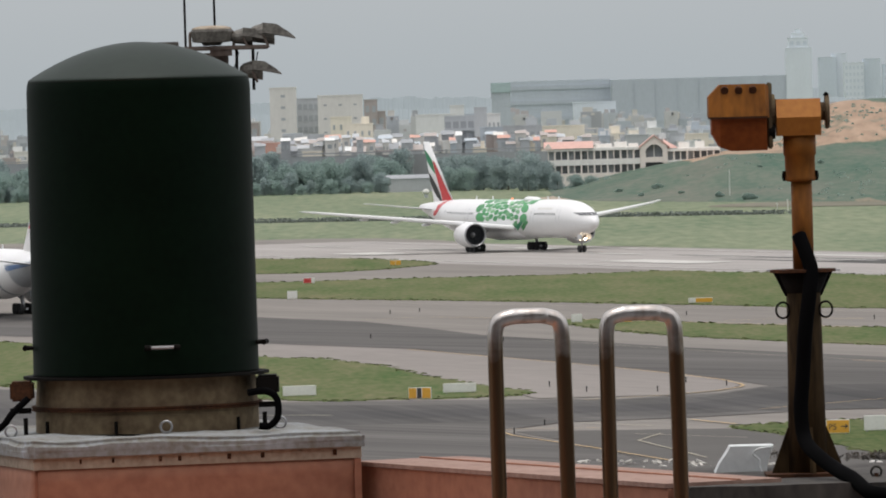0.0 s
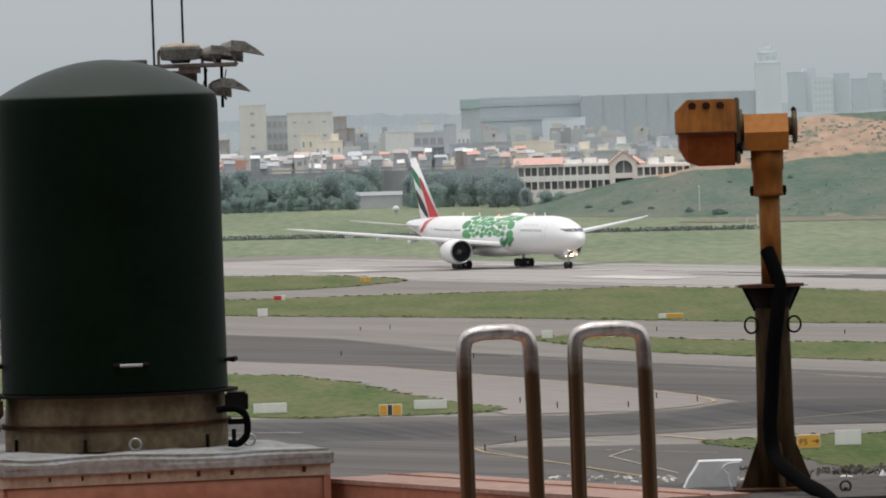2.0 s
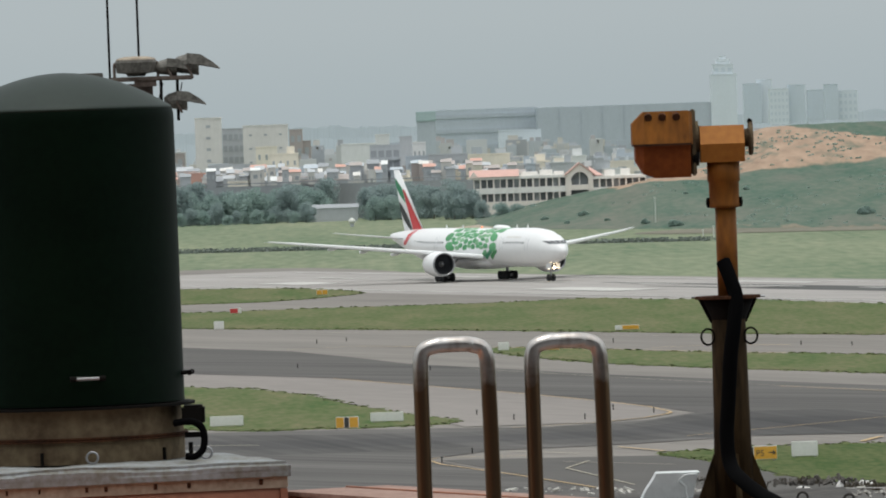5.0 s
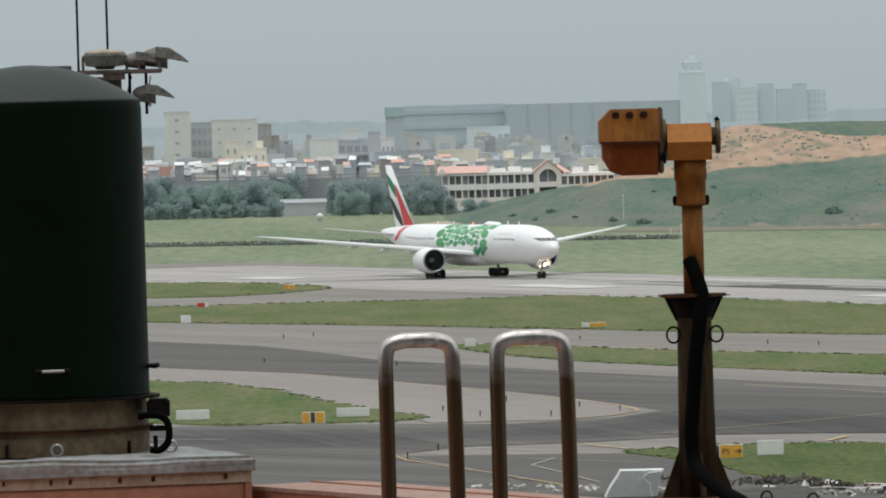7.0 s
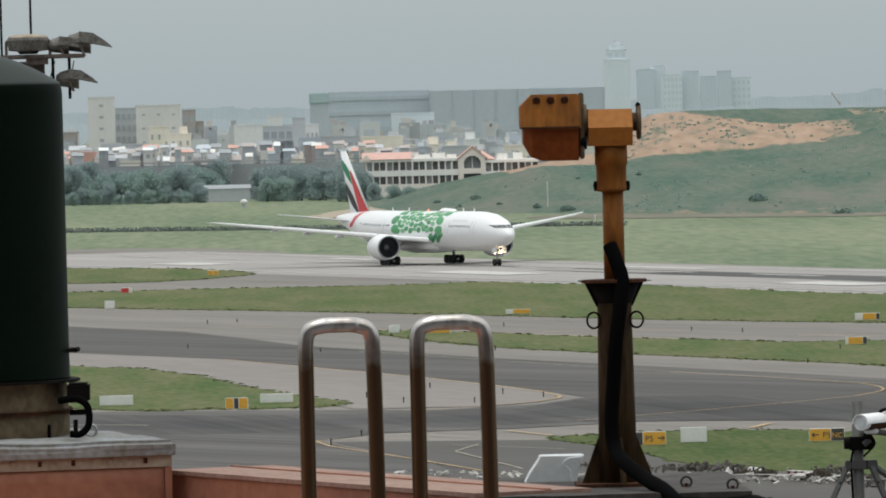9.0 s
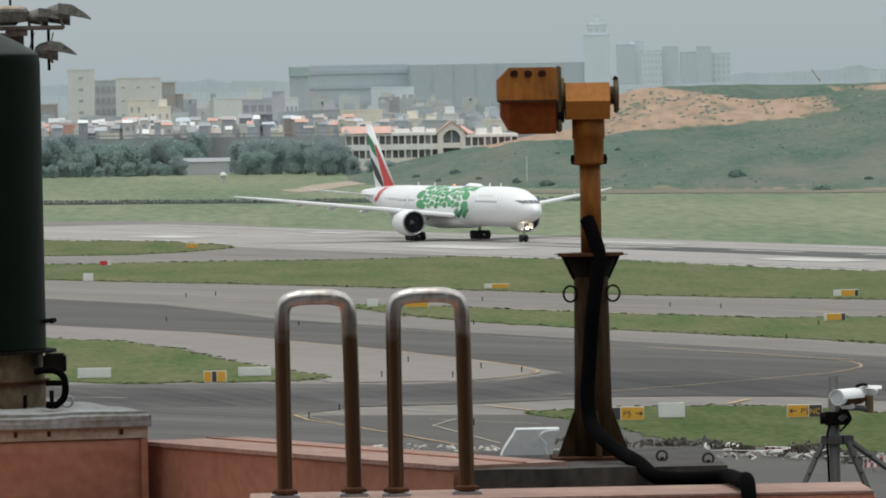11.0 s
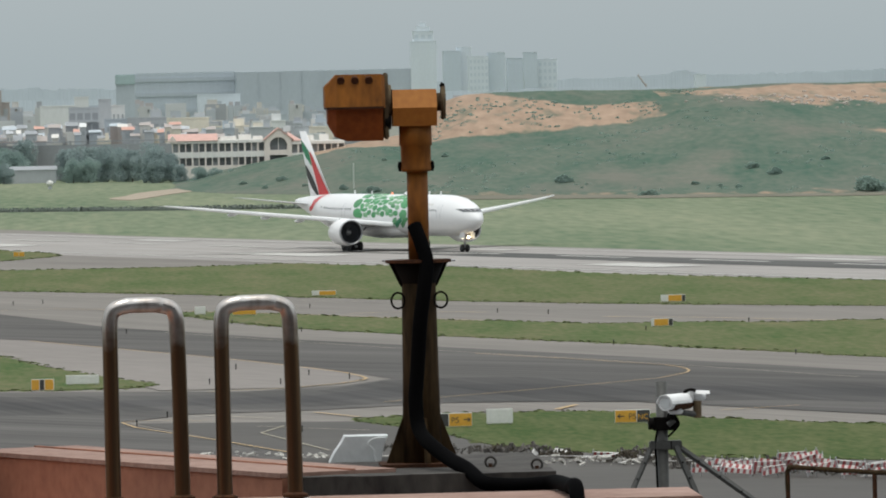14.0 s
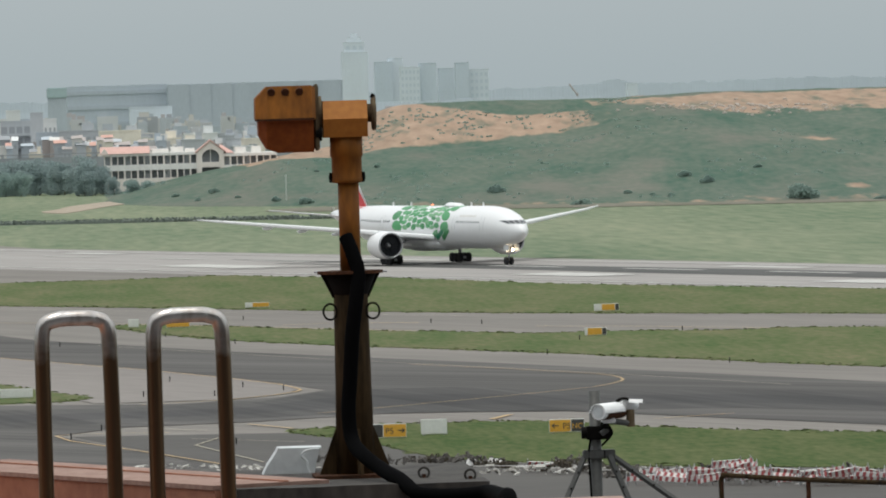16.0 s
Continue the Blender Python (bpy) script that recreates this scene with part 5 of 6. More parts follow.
cctv()
g = thing("guard_rail", "thin metal guard rail at the roof edge", "guard rail")
part("top_rail", hose([(3.42, 40, 23.9), (3.42, 40, 23.985), (3.435, 39.98, 24.006), (3.46, 39.95, 24.008), (3.8, 39.4, 24.0), (4.6, 38.2, 23.995)], 0.012, 10), POST, g)
part("post", rod((3.42, 40, 23.4), (3.42, 40, 23.99), 0.011, 10), RUST, g)
for x, y in ((3.78, 39.43), (4.15, 38.85), (4.55, 38.25)):
    part("post", rod((x, y, 23.4), (x, y, 23.998), 0.011, 10), RUST, g)


def flood_mast():
    """Clustered floodlights on a mast top; the mast itself stands behind the drum."""
    m = thing("floodlight_mast", "tall mast with weathered floodlights and whip antennas", "light mast", pose(-2.1, 80, 0))
    part("mast", rod((0, 0.1, 0), (0, 0.1, 26.36), 0.22, 20, r2=0.12), LAMP_RUST, m)
    part("platform", box(-0.3, 0.5, -0.12, 0.3, 26.385, 26.425, bevel=0.008), LAMP_RUST, m, "rusty lamp platform")
    for x in (0.2, 0.355):
        part("upright", box(x - 0.014, x + 0.014, -0.02, 0.02, 26.0 if x > 0.3 else 26.12, 26.39), IRON, m)
    part("cross_arm", box(0.1, 0.37, -0.03, 0.03, 26.12, 26.145), IRON, m)
    part("apron_plate", box(-0.05, 0.16, -0.1, -0.08, 26.33, 26.39), LAMP_RUST, m, "ragged hanging plate")
    part("whip_antenna", rod((-0.28, 0, 26.42), (-0.285, 0, 27.8), 0.011, 8), IRON, m)
    part("whip_antenna", rod((0.0, 0, 26.55), (-0.005, 0, 27.8), 0.011, 8), IRON, m)
    part("side_box", box(-0.62, -0.35, 0.0, 0.2, 26.43, 26.475, bevel=0.008), LAMP_GREY, m)
    dome = part("round_lamp", lathe([(26.43, 0.08), (26.455, 0.1), (26.465, 0.185), (26.56, 0.2), (26.585, 0.19)], "z", (-0.03, 0, 0), 24), LAMP_GREY, m, "round grey lamp housing", smooth=False)
    part("lamp_cap", lathe([(26.586, 0.19), (26.6, 0.18), (26.615, 0.12), (26.62, 0.03)], "z", (-0.03, 0, 0), 24), FLASH, dome, "pale top cap")
    part("yoke", hose([(-0.235, -0.02, 26.4), (-0.235, -0.02, 26.54), (-0.2, -0.02, 26.56)], 0.014, 8), LAMP_RUST, dome)
    part("yoke", hose([(0.175, -0.02, 26.4), (0.175, -0.02, 26.54), (0.14, -0.02, 26.56)], 0.014, 8), LAMP_RUST, dome)

    def spot(x, z, s, name):
        bm = loft([[Vector((x + s * u, s * w * math.cos(2 * math.pi * k / 16), z + s * (h0 + h * math.sin(2 * math.pi * k / 16)))) for k in range(16)] for u, w, h, h0 in ((-0.2, 0.08, 0.06, 0.0), (-0.14, 0.14, 0.1, 0.01), (0.0, 0.17, 0.13, 0.02), (0.12, 0.2, 0.13, 0.0))])
        o = part(name, bm, LAMP_GREY, m, "weathered floodlight housing", smooth=False)
        part("visor", loft([[Vector((x + s * u, s * y, z + s * zz)) for y, zz in ((-0.2, z0), (-0.18, z1), (0.18, z1), (0.2, z0), (0.17, z0 - 0.01), (-0.17, z0 - 0.01))] for u, z0, z1 in ((-0.02, 0.02, 0.15), (0.15, 0.0, 0.13), (0.3, -0.03, 0.03), (0.38, -0.05, -0.04))]), LAMP_GREY, o, "angled visor")
        part("lamp_bracket", rod((x - s * 0.02, -0.15 * s, z), (x + s * 0.05, -0.15 * s, z - 0.16 * s), 0.012, 8), LAMP_RUST, o)
    spot(0.28, 26.5, 0.62, "floodlight"), spot(0.47, 26.52, 0.76, "floodlight"), spot(0.36, 26.18, 0.68, "floodlight")
    part("stay", rod((0.22, 0, 26.36), (0.14, 0, 26.1), 0.006, 6), IRON, m)
    part("stay", rod((0.4, 0, 26.36), (0.36, 0, 26.16), 0.006, 6), IRON, m)


flood_mast()


# ---- hill of dumped earth ----
def leaf_cloud(rnd, centre, size, count, leaf, bm):
    for i in range(count):
        while True:
            v = Vector((rnd.uniform(-1, 1), rnd.uniform(-1, 1), rnd.uniform(-1, 1)))
            if 0.35 < v.length < 1:
                break
        p = Vector(centre) + Vector((v.x * size[0], v.y * size[1], v.z * size[2]))
        t = Euler((rnd.uniform(0, 6), rnd.uniform(0, 6), rnd.uniform(0, 6))).to_matrix()
        s = leaf * rnd.uniform(0.6, 1.4)
        q = [bm.verts.new(p + t @ Vector(c) * s) for c in ((-1, -0.6, 0), (0.2, -0.8, 0.15), (1, 0.1, 0), (0.1, 0.8, -0.15))]
        bm.faces.new(q)


def hill_z(x, y):
    toe = np.interp(x, [25, 48, 96, 141, 181, 420], [2010, 1945, 1838, 1780, 1745, 1715])
    green = np.interp(x, [22, 34, 47, 57, 68, 84, 99, 113, 127, 141, 147, 154, 170, 184, 198, 212, 222, 420], [0, 0.8, 3.2, 6.0, 8.9, 9.4, 10.9, 11.4, 12.0, 13.3, 14.9, 17.0, 17.8, 17.2, 16.2, 16.7, 17.6, 18])
    crest = np.interp(x, [22, 56, 80, 92, 98, 103, 107, 119, 134, 160, 186, 208, 420], [-1, 5.5, 9.6, 11.4, 17.4, 20.3, 21.3, 21.8, 21.9, 21.6, 22.3, 22.4, 22.6])
    if y <= 2100:
        k = max(0.0, min(1.0, (y - toe) / (2100 - toe)))
        z = green * (0.75 * k + 0.25 * k * k * (3 - 2 * k))
    elif y <= 2200:
        z = green + (crest - green) * ((y - 2100) / 100) ** 0.8
    else:
        z = crest - max(0, y - 2260) * 0.02
    if x < 40:
        z *= max(0.0, (x - 22) / 18)
    rough = 0.7 * noise.noise((x * 0.05, y * 0.02, 3)) + 0.45 * noise.noise((x * 0.16, y * 0.05, 9)) + 0.2 * noise.noise((x * 0.5, y * 0.12, 5))
    z += rough * min(1.0, max(0, z) / 4) * (0.5 if y > 2180 else 1.0)
    return z if z > 0.06 else -0.6


def bare_share(x, y):
    """How bare the earth is: the dug face above the brow, greened over at its top and in its middle."""
    n = noise.noise((x * 0.07, y * 0.03, 2))
    k = 0.5 + (y - 2103) / 14 + 0.35 * n
    k = max(0.0, min(k, 0.5 + (x - 64) / 8, 0.66))
    if 112 < x < 152:                       # grass over the top of the first mound
        k -= 0.75 * min(1.0, max(0.0, (y - np.interp(x, [112, 124, 136, 150], [2196, 2168, 2150, 2150])) / 10 + 0.6 * n))
    k -= 0.42 * math.exp(-((x - 158) / 10) ** 2) * (1.0 if y < 2160 else 0.4)
    if x > 150:                             # green rim along the crest, and stone tips
        k -= 0.6 * max(0.0, min(1.0, (y - 2190) / 6)) * (0.6 + n)
        k -= 0.3 * max(0.0, min(1.0, (2135 - y) / 20)) * (0.5 + noise.noise((x * 0.12, y * 0.02, 8)))
    k = max(k, 0.56 * math.exp(-((x - 193) / 9) ** 2 - ((y - 1985) / 22) ** 2), 0.6 * math.exp(-((x - 184) / 4) ** 2 - ((y - 1800) / 14) ** 2))
    toe = np.interp(x, [25, 48, 96, 141, 181, 420], [2010, 1945, 1838, 1780, 1745, 1715])
    k = max(k, 0.47 * max(0.0, 1 - (y - toe) / 55) * min(1.0, max(0.0, (x - 50) / 30)))
    return max(0.0, min(0.66, k))


def hill():
    bm = bmesh.new()
    bare = bm.verts.layers.float.new("bare")
    xs, ys = np.linspace(22, 330, 300), np.concatenate([np.linspace(1670, 2090, 64), np.linspace(2094, 2300, 90)])
    rows = []
    for y in ys:
        row = []
        for x in xs:
            v = bm.verts.new((x, y, hill_z(x, y)))
            v[bare] = bare_share(x, y)
            row.append(v)
        rows.append(row)
    for p, q in zip(rows, rows[1:]):
        for i in range(len(xs) - 1):
            bm.faces.new((p[i], p[i + 1], q[i + 1], q[i]))
    mesh_thing("hill", bm, HILL_MIX, "long green hill with a bare sandy crest", "hill", kind="structure", smooth=True)
    stones = bmesh.new()
    rnd = random.Random(3)
    for i in range(170):
        x = rnd.gauss(187, 12) if i % 5 else rnd.uniform(165, 212)
        y = rnd.gauss(2124, 12)
        s = rnd.uniform(0.18, 0.5)
        bmesh.ops.create_icosphere(stones, subdivisions=1, radius=s, matrix=Matrix.Translation((x, y, hill_z(x, y) + 0.1)) @ Matrix.Diagonal((1.5, 1, 0.8, 1)))
    mesh_thing("rubble_stones", stones, mat("pale_broken_concrete", (0.50, 0.45, 0.40), 0.9, scale=1.0, fine=4, tint=(0.30, 0.26, 0.22)), kind="stuff", label="pale rubble stones scattered on the hill crest", category="stones")
    weeds = bmesh.new()
    for i in range(420):
        x, y = rnd.uniform(86, 165), rnd.uniform(2106, 2196)
        if bare_share(x, y) < 0.4 or noise.noise((x * 0.09, y * 0.04, 12)) < -0.05:
            continue
        w = rnd.uniform(0.3, 1.1)
        leaf_cloud(rnd, (x, y, hill_z(x, y) + 0.15), (w, w, w * 0.45), 16, 0.2, weeds)
    for i in range(700):
        x, y = rnd.uniform(40, 235), rnd.uniform(1720, 2098)
        if hill_z(x, y) < 0.5 or noise.noise((x * 0.03, y * 0.012, 21)) < 0.05:
            continue
        w = rnd.uniform(0.4, 1.3)
        leaf_cloud(rnd, (x, y, hill_z(x, y) + 0.1), (w, w, w * 0.4), 14, 0.22, weeds)
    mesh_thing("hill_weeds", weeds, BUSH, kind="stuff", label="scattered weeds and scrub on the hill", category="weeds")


hill()


# ---- trees ----
def tree(seed, h, spread, material, label):
    rnd = random.Random(seed)
    t = thing("tree", label, "tree", group="trees beyond the airfield")
    bm = rod((0, 0, -0.5), (0.1, 0, h * 0.45), 0.22, 8, r2=0.12)
    tips = []
    for i in range(7):
        a, up = rnd.uniform(0, 6.3), rnd.uniform(0.25, 0.42) * h
        q = (math.cos(a) * spread * rnd.uniform(0.3, 0.75), math.sin(a) * spread * rnd.uniform(0.3, 0.75), h * rnd.uniform(0.45, 0.85))
        rod((0.05, 0, up), q, 0.09, 6, bm, r2=0.03)
        tips.append(q)
    part("trunk", bm, BARK, t)
    crown = bmesh.new()
    for q in tips + [(0, 0, h * 0.82), (0.2, 0.3, h * 0.5), (-spread * 0.6, 0, h * 0.2), (spread * 0.6, 0, h * 0.22), (0, spread * 0.3, h * 0.15), (-spread * 0.3, -0.5, h * 0.4), (spread * 0.35, -0.5, h * 0.42)]:
        leaf_cloud(rnd, q, (spread * rnd.uniform(0.4, 0.65), spread * 0.5, h * rnd.uniform(0.14, 0.24)), 300, 0.2, crown)
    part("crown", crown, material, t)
    return t


def bush(seed, label):
    rnd = random.Random(seed)
    b = thing("bush", label, "bush", group="bushes on the hill")
    part("stems", rod((0, 0, -0.3), (0.05, 0, 0.8), 0.06, 6), BARK, b)
    crown = bmesh.new()
    for i in range(9):
        x = rnd.uniform(-1.3, 1.3)
        leaf_cloud(rnd, (x, rnd.uniform(-0.6, 0.6), rnd.uniform(0.3, 1.5 - 0.6 * abs(x))), (0.75, 0.7, 0.5), 130, 0.13, crown)
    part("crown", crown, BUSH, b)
    return b


def woods():
    kinds = [tree(1, 9.0, 3.6, LEAVES, "broad leafy tree in haze-paled green"), tree(2, 8.0, 4.2, LEAVES, "broad leafy tree in haze-paled green"),
             tree(3, 10.0, 3.4, LEAVES_DARK, "tall tree in haze-dulled green"), tree(4, 10.5, 4.0, LEAVES_DARK, "tall tree in haze-dulled green")]
    rnd = random.Random(8)
    spots = []
    for i in range(78):     # bushy green belt
        spots.append((-150 + i * 1.8 + rnd.uniform(-1.2, 1.2), 2312 + rnd.uniform(-22, 22), rnd.choice((0, 1, 1, 0, 2)), rnd.uniform(0.85, 1.2)))
    for i in range(80):     # undergrowth before it
        x = -150 + i * 2.3 + rnd.uniform(-1.2, 1.2)
        if not -14 < x < -2:
            spots.append((x, 2286 + rnd.uniform(-8, 8), rnd.choice((0, 1, 3)), rnd.uniform(0.35, 0.6)))
    for x, y, k, s in ((1, 2300, 2, 0.95), (4.5, 2290, 3, 0.98), (8, 2310, 2, 1.0), (11.5, 2280, 3, 1.0), (14.5, 2300, 2, 1.02), (18, 2270, 2, 0.9), (21.5, 2240, 3, 1.03), (25, 2235, 3, 1.02), (28, 2240, 2, 0.85),
                       (30.5, 2215, 2, 0.55), (35, 2205, 1, 0.55), (39, 2200, 1, 0.5), (43, 2195, 0, 0.45), (23, 2230, 3, 0.95), (16.3, 2270, 3, 0.9), (6.3, 2270, 1, 0.8), (2.2, 2270, 0, 0.75)):
        spots.append((x, y, k, s))
    used = [False] * 4
    for x, y, k, s in spots:
        m = pose(x, y, 0, 0, 0, rnd.uniform(0, 360))
        if used[k]:
            o = copy_thing(kinds[k], m)
        else:
            o, used[k] = kinds[k], True
            o.matrix_basis = m
        o.scale = (s, s, s * rnd.uniform(0.92, 1.04))
    b = bush(21, "dark green bush on the grassy slope")
    first = True
    for x, y, s in ((63.8, 1936, 0.9), (69.5, 1910, 1.1), (91.2, 2026, 0.7), (86.9, 2016, 0.45), (110.9, 1876, 1.35), (109.1, 1810, 0.5), (114.9, 1798, 0.4), (123.9, 1792, 1.4), (136.6, 1832, 0.6), (141.2, 1820, 0.4), (144.3, 1808, 0.55),
                    (151.5, 1862, 1.0), (154.6, 1840, 1.2), (168.5, 1766, 2.3), (169.4, 1880, 0.7), (182.4, 1740, 1.1), (76.4, 2024, 0.4), (51.8, 2020, 0.85), (42.7, 2038, 0.65), (47, 1992, 0.6), (56, 1975, 0.5)):
        m = pose(x, y, hill_z(x, y), 0, 0, rnd.uniform(0, 360))
        if first:
            o, first = b, False
            o.matrix_basis = m
        else:
            o = copy_thing(b, m)
        o.scale = (s, s, s * 0.9)


woods()
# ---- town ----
# Far walls: distance haze is put into the base colour, paler and bluer.
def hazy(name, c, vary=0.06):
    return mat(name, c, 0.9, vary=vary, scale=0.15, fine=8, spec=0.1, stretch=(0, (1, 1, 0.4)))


T_BEIGE, T_GREY, T_WHITE, T_CREAM = hazy("hazed_beige_render", (0.66, 0.645, 0.61)), hazy("hazed_grey_render", (0.47, 0.49, 0.505)), hazy("hazed_white_render", (0.70, 0.71, 0.70)), hazy("hazed_cream_render", (0.76, 0.71, 0.61))
T_BROWN, T_BLUE, T_TEAL, T_ORANGE = hazy("hazed_brown_brick", (0.42, 0.38, 0.36)), hazy("hazed_blue_grey_panel", (0.47, 0.515, 0.55)), hazy("hazed_teal_panel", (0.4, 0.5, 0.5)), hazy("hazed_orange_red_roof", (0.58, 0.36, 0.3))
T_DARK, T_HANGAR, T_HANGAR2 = hazy("hazed_dark_grey_wall", (0.33, 0.345, 0.36)), hazy("hazed_grey_hangar_cladding", (0.455, 0.50, 0.545), 0.05), hazy("hazed_pale_hangar_cladding", (0.485, 0.535, 0.585), 0.05)
T_TOWER, T_TOWER2 = hazy("hazed_pale_tower", (0.645, 0.695, 0.735), 0.04), hazy("hazed_grey_tower", (0.555, 0.615, 0.665), 0.04)


def building(x0, x1, y, top, depth, wall, label, rows=0, cols=0, glass=None, roof=True, inset=0.12, win=(0.55, 0.5), stairhead=False, low=0.0, balcony=False, group="town buildings"):
    """A block on the ground with recessed-looking framed windows on its front."""
    b = thing("building", label, "building", pose((x0 + x1) / 2, y, 0), group=group)
    w = (x1 - x0) / 2
    part("wall", box(-w, w, 0, depth, -0.3, top - 0.35), wall, b)
    if roof:
        bm = box(-w - 0.1, w + 0.1, -0.1, depth + 0.1, top - 0.35, top - 0.15)
        for a in ((-w - 0.1, w + 0.1, -0.1, 0.1), (-w - 0.1, w + 0.1, depth - 0.1, depth + 0.1), (-w - 0.1, -w + 0.1, 0.1, depth - 0.1), (w - 0.1, w + 0.1, 0.1, depth - 0.1)):
            box(*a, top - 0.15, top, bm)
        part("roof", bm, wall, b)
    if stairhead:
        part("stair_head", box(w * 0.2, w * 0.75, depth * 0.3, depth * 0.7, top - 0.15, top + 2.0), wall, b)
    if rows:
        cw, ch = 2 * w / cols, (top - low - 1.0) / rows
        pane_me = link_mesh("window", box(-cw * win[0] / 2, cw * win[0] / 2, -0.06, 0.05, -ch * win[1] / 2, ch * win[1] / 2), glass or WIN_FAR)
        for r in range(rows):
            for c in range(cols):
                o = new("window", pane_me)
                o.parent, o.location = b, (-w + cw * (c + 0.5), -0.02, low + ch * (r + 0.5))
            if balcony:
                part("balcony", box(-w, w, -1.0, -0.07, low + ch * r - 0.1, low + ch * r + 0.25), wall, b)
    return b


def many_paints():
    """Each house its own render colour, with distance haze paled into it."""
    m = T_GREY.copy()
    m.name = "mixed_house_renders"
    n, l = m.node_tree.nodes, m.node_tree.links
    b = n["Principled BSDF"]
    grain = b.inputs["Base Color"].links[0].from_socket
    geo, ramp, mul = n.new("ShaderNodeNewGeometry"), n.new("ShaderNodeValToRGB"), n.new("ShaderNodeMixRGB")
    ramp.color_ramp.interpolation = "CONSTANT"
    ramp.color_ramp.elements[0].color, ramp.color_ramp.elements[1].position, ramp.color_ramp.elements[1].color = (0.62, 0.63, 0.63, 1), 0.86, (0.36, 0.37, 0.39, 1)
    for at, c in ((0.18, (0.60, 0.57, 0.51)), (0.32, (0.47, 0.50, 0.53)), (0.5, (0.54, 0.54, 0.53)), (0.64, (0.44, 0.49, 0.53)), (0.78, (0.46, 0.42, 0.41))):
        ramp.color_ramp.elements.new(at).color = (*c, 1)
    mul.blend_type, mul.inputs[0].default_value = "MIX", 0.25
    l.new(geo.outputs["Random Per Island"], ramp.inputs[0])
    l.new(ramp.outputs[0], mul.inputs[1]), l.new(grain, mul.inputs[2]), l.new(mul.outputs[0], b.inputs["Base Color"])
    return m


def town():
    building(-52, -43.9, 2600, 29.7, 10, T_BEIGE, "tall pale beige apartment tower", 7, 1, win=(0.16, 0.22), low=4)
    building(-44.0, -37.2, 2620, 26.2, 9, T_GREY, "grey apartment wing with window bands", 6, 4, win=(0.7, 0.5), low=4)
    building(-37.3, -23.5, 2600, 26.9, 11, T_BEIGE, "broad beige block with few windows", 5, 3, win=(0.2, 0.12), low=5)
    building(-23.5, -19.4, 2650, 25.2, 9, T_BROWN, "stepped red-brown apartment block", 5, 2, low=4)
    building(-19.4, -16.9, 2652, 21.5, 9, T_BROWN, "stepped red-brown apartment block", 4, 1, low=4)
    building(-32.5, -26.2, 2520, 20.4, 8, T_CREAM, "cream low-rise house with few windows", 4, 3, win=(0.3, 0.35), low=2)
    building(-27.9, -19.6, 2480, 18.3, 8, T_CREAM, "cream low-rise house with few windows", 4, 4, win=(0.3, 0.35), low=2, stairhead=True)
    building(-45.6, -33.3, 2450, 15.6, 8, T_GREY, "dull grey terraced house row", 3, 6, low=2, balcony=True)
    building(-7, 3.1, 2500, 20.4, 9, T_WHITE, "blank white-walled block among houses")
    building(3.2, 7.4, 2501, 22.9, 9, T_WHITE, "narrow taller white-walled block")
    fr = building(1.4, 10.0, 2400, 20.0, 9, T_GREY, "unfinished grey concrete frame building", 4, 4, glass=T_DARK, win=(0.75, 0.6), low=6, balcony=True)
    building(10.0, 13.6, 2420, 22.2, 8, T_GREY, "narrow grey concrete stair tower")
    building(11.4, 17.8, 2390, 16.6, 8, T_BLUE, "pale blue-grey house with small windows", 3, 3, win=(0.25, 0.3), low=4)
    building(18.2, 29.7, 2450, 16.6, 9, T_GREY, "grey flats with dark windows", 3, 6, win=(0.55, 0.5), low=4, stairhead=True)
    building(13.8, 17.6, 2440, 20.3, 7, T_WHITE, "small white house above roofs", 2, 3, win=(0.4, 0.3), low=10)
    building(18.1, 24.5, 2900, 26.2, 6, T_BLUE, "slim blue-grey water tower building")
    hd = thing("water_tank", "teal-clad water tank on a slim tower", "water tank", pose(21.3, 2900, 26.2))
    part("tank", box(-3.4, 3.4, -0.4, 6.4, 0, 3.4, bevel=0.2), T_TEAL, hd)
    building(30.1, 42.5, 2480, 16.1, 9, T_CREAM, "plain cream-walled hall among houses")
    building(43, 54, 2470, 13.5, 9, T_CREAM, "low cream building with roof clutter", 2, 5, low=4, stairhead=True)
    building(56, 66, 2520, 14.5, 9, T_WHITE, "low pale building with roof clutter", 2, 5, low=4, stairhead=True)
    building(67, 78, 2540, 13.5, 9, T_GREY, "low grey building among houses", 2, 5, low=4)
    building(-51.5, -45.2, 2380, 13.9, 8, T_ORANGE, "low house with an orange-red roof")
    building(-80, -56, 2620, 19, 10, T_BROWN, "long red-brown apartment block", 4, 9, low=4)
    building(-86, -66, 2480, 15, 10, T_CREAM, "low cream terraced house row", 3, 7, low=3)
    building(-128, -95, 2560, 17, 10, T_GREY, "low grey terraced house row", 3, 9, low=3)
    # crowd of small houses between
    rnd = random.Random(77)
    walls = (T_WHITE, T_CREAM, T_GREY, T_BEIGE, T_BLUE, T_BROWN, T_WHITE, T_GREY)
    names = {T_WHITE: "white", T_CREAM: "cream", T_GREY: "grey", T_BEIGE: "beige", T_BLUE: "blue-grey", T_BROWN: "brown"}
    crowd = bmesh.new()
    for i in range(330):
        y = rnd.choice((2365, 2385, 2410, 2440, 2470, 2540, 2580, 2700, 2780, 2850, 2950, 3050, 3150, 3250)) + rnd.uniform(-12, 12)
        x = rnd.uniform(-0.052, 0.034) * y if y < 2700 else rnd.uniform(-0.055, 0.05) * y
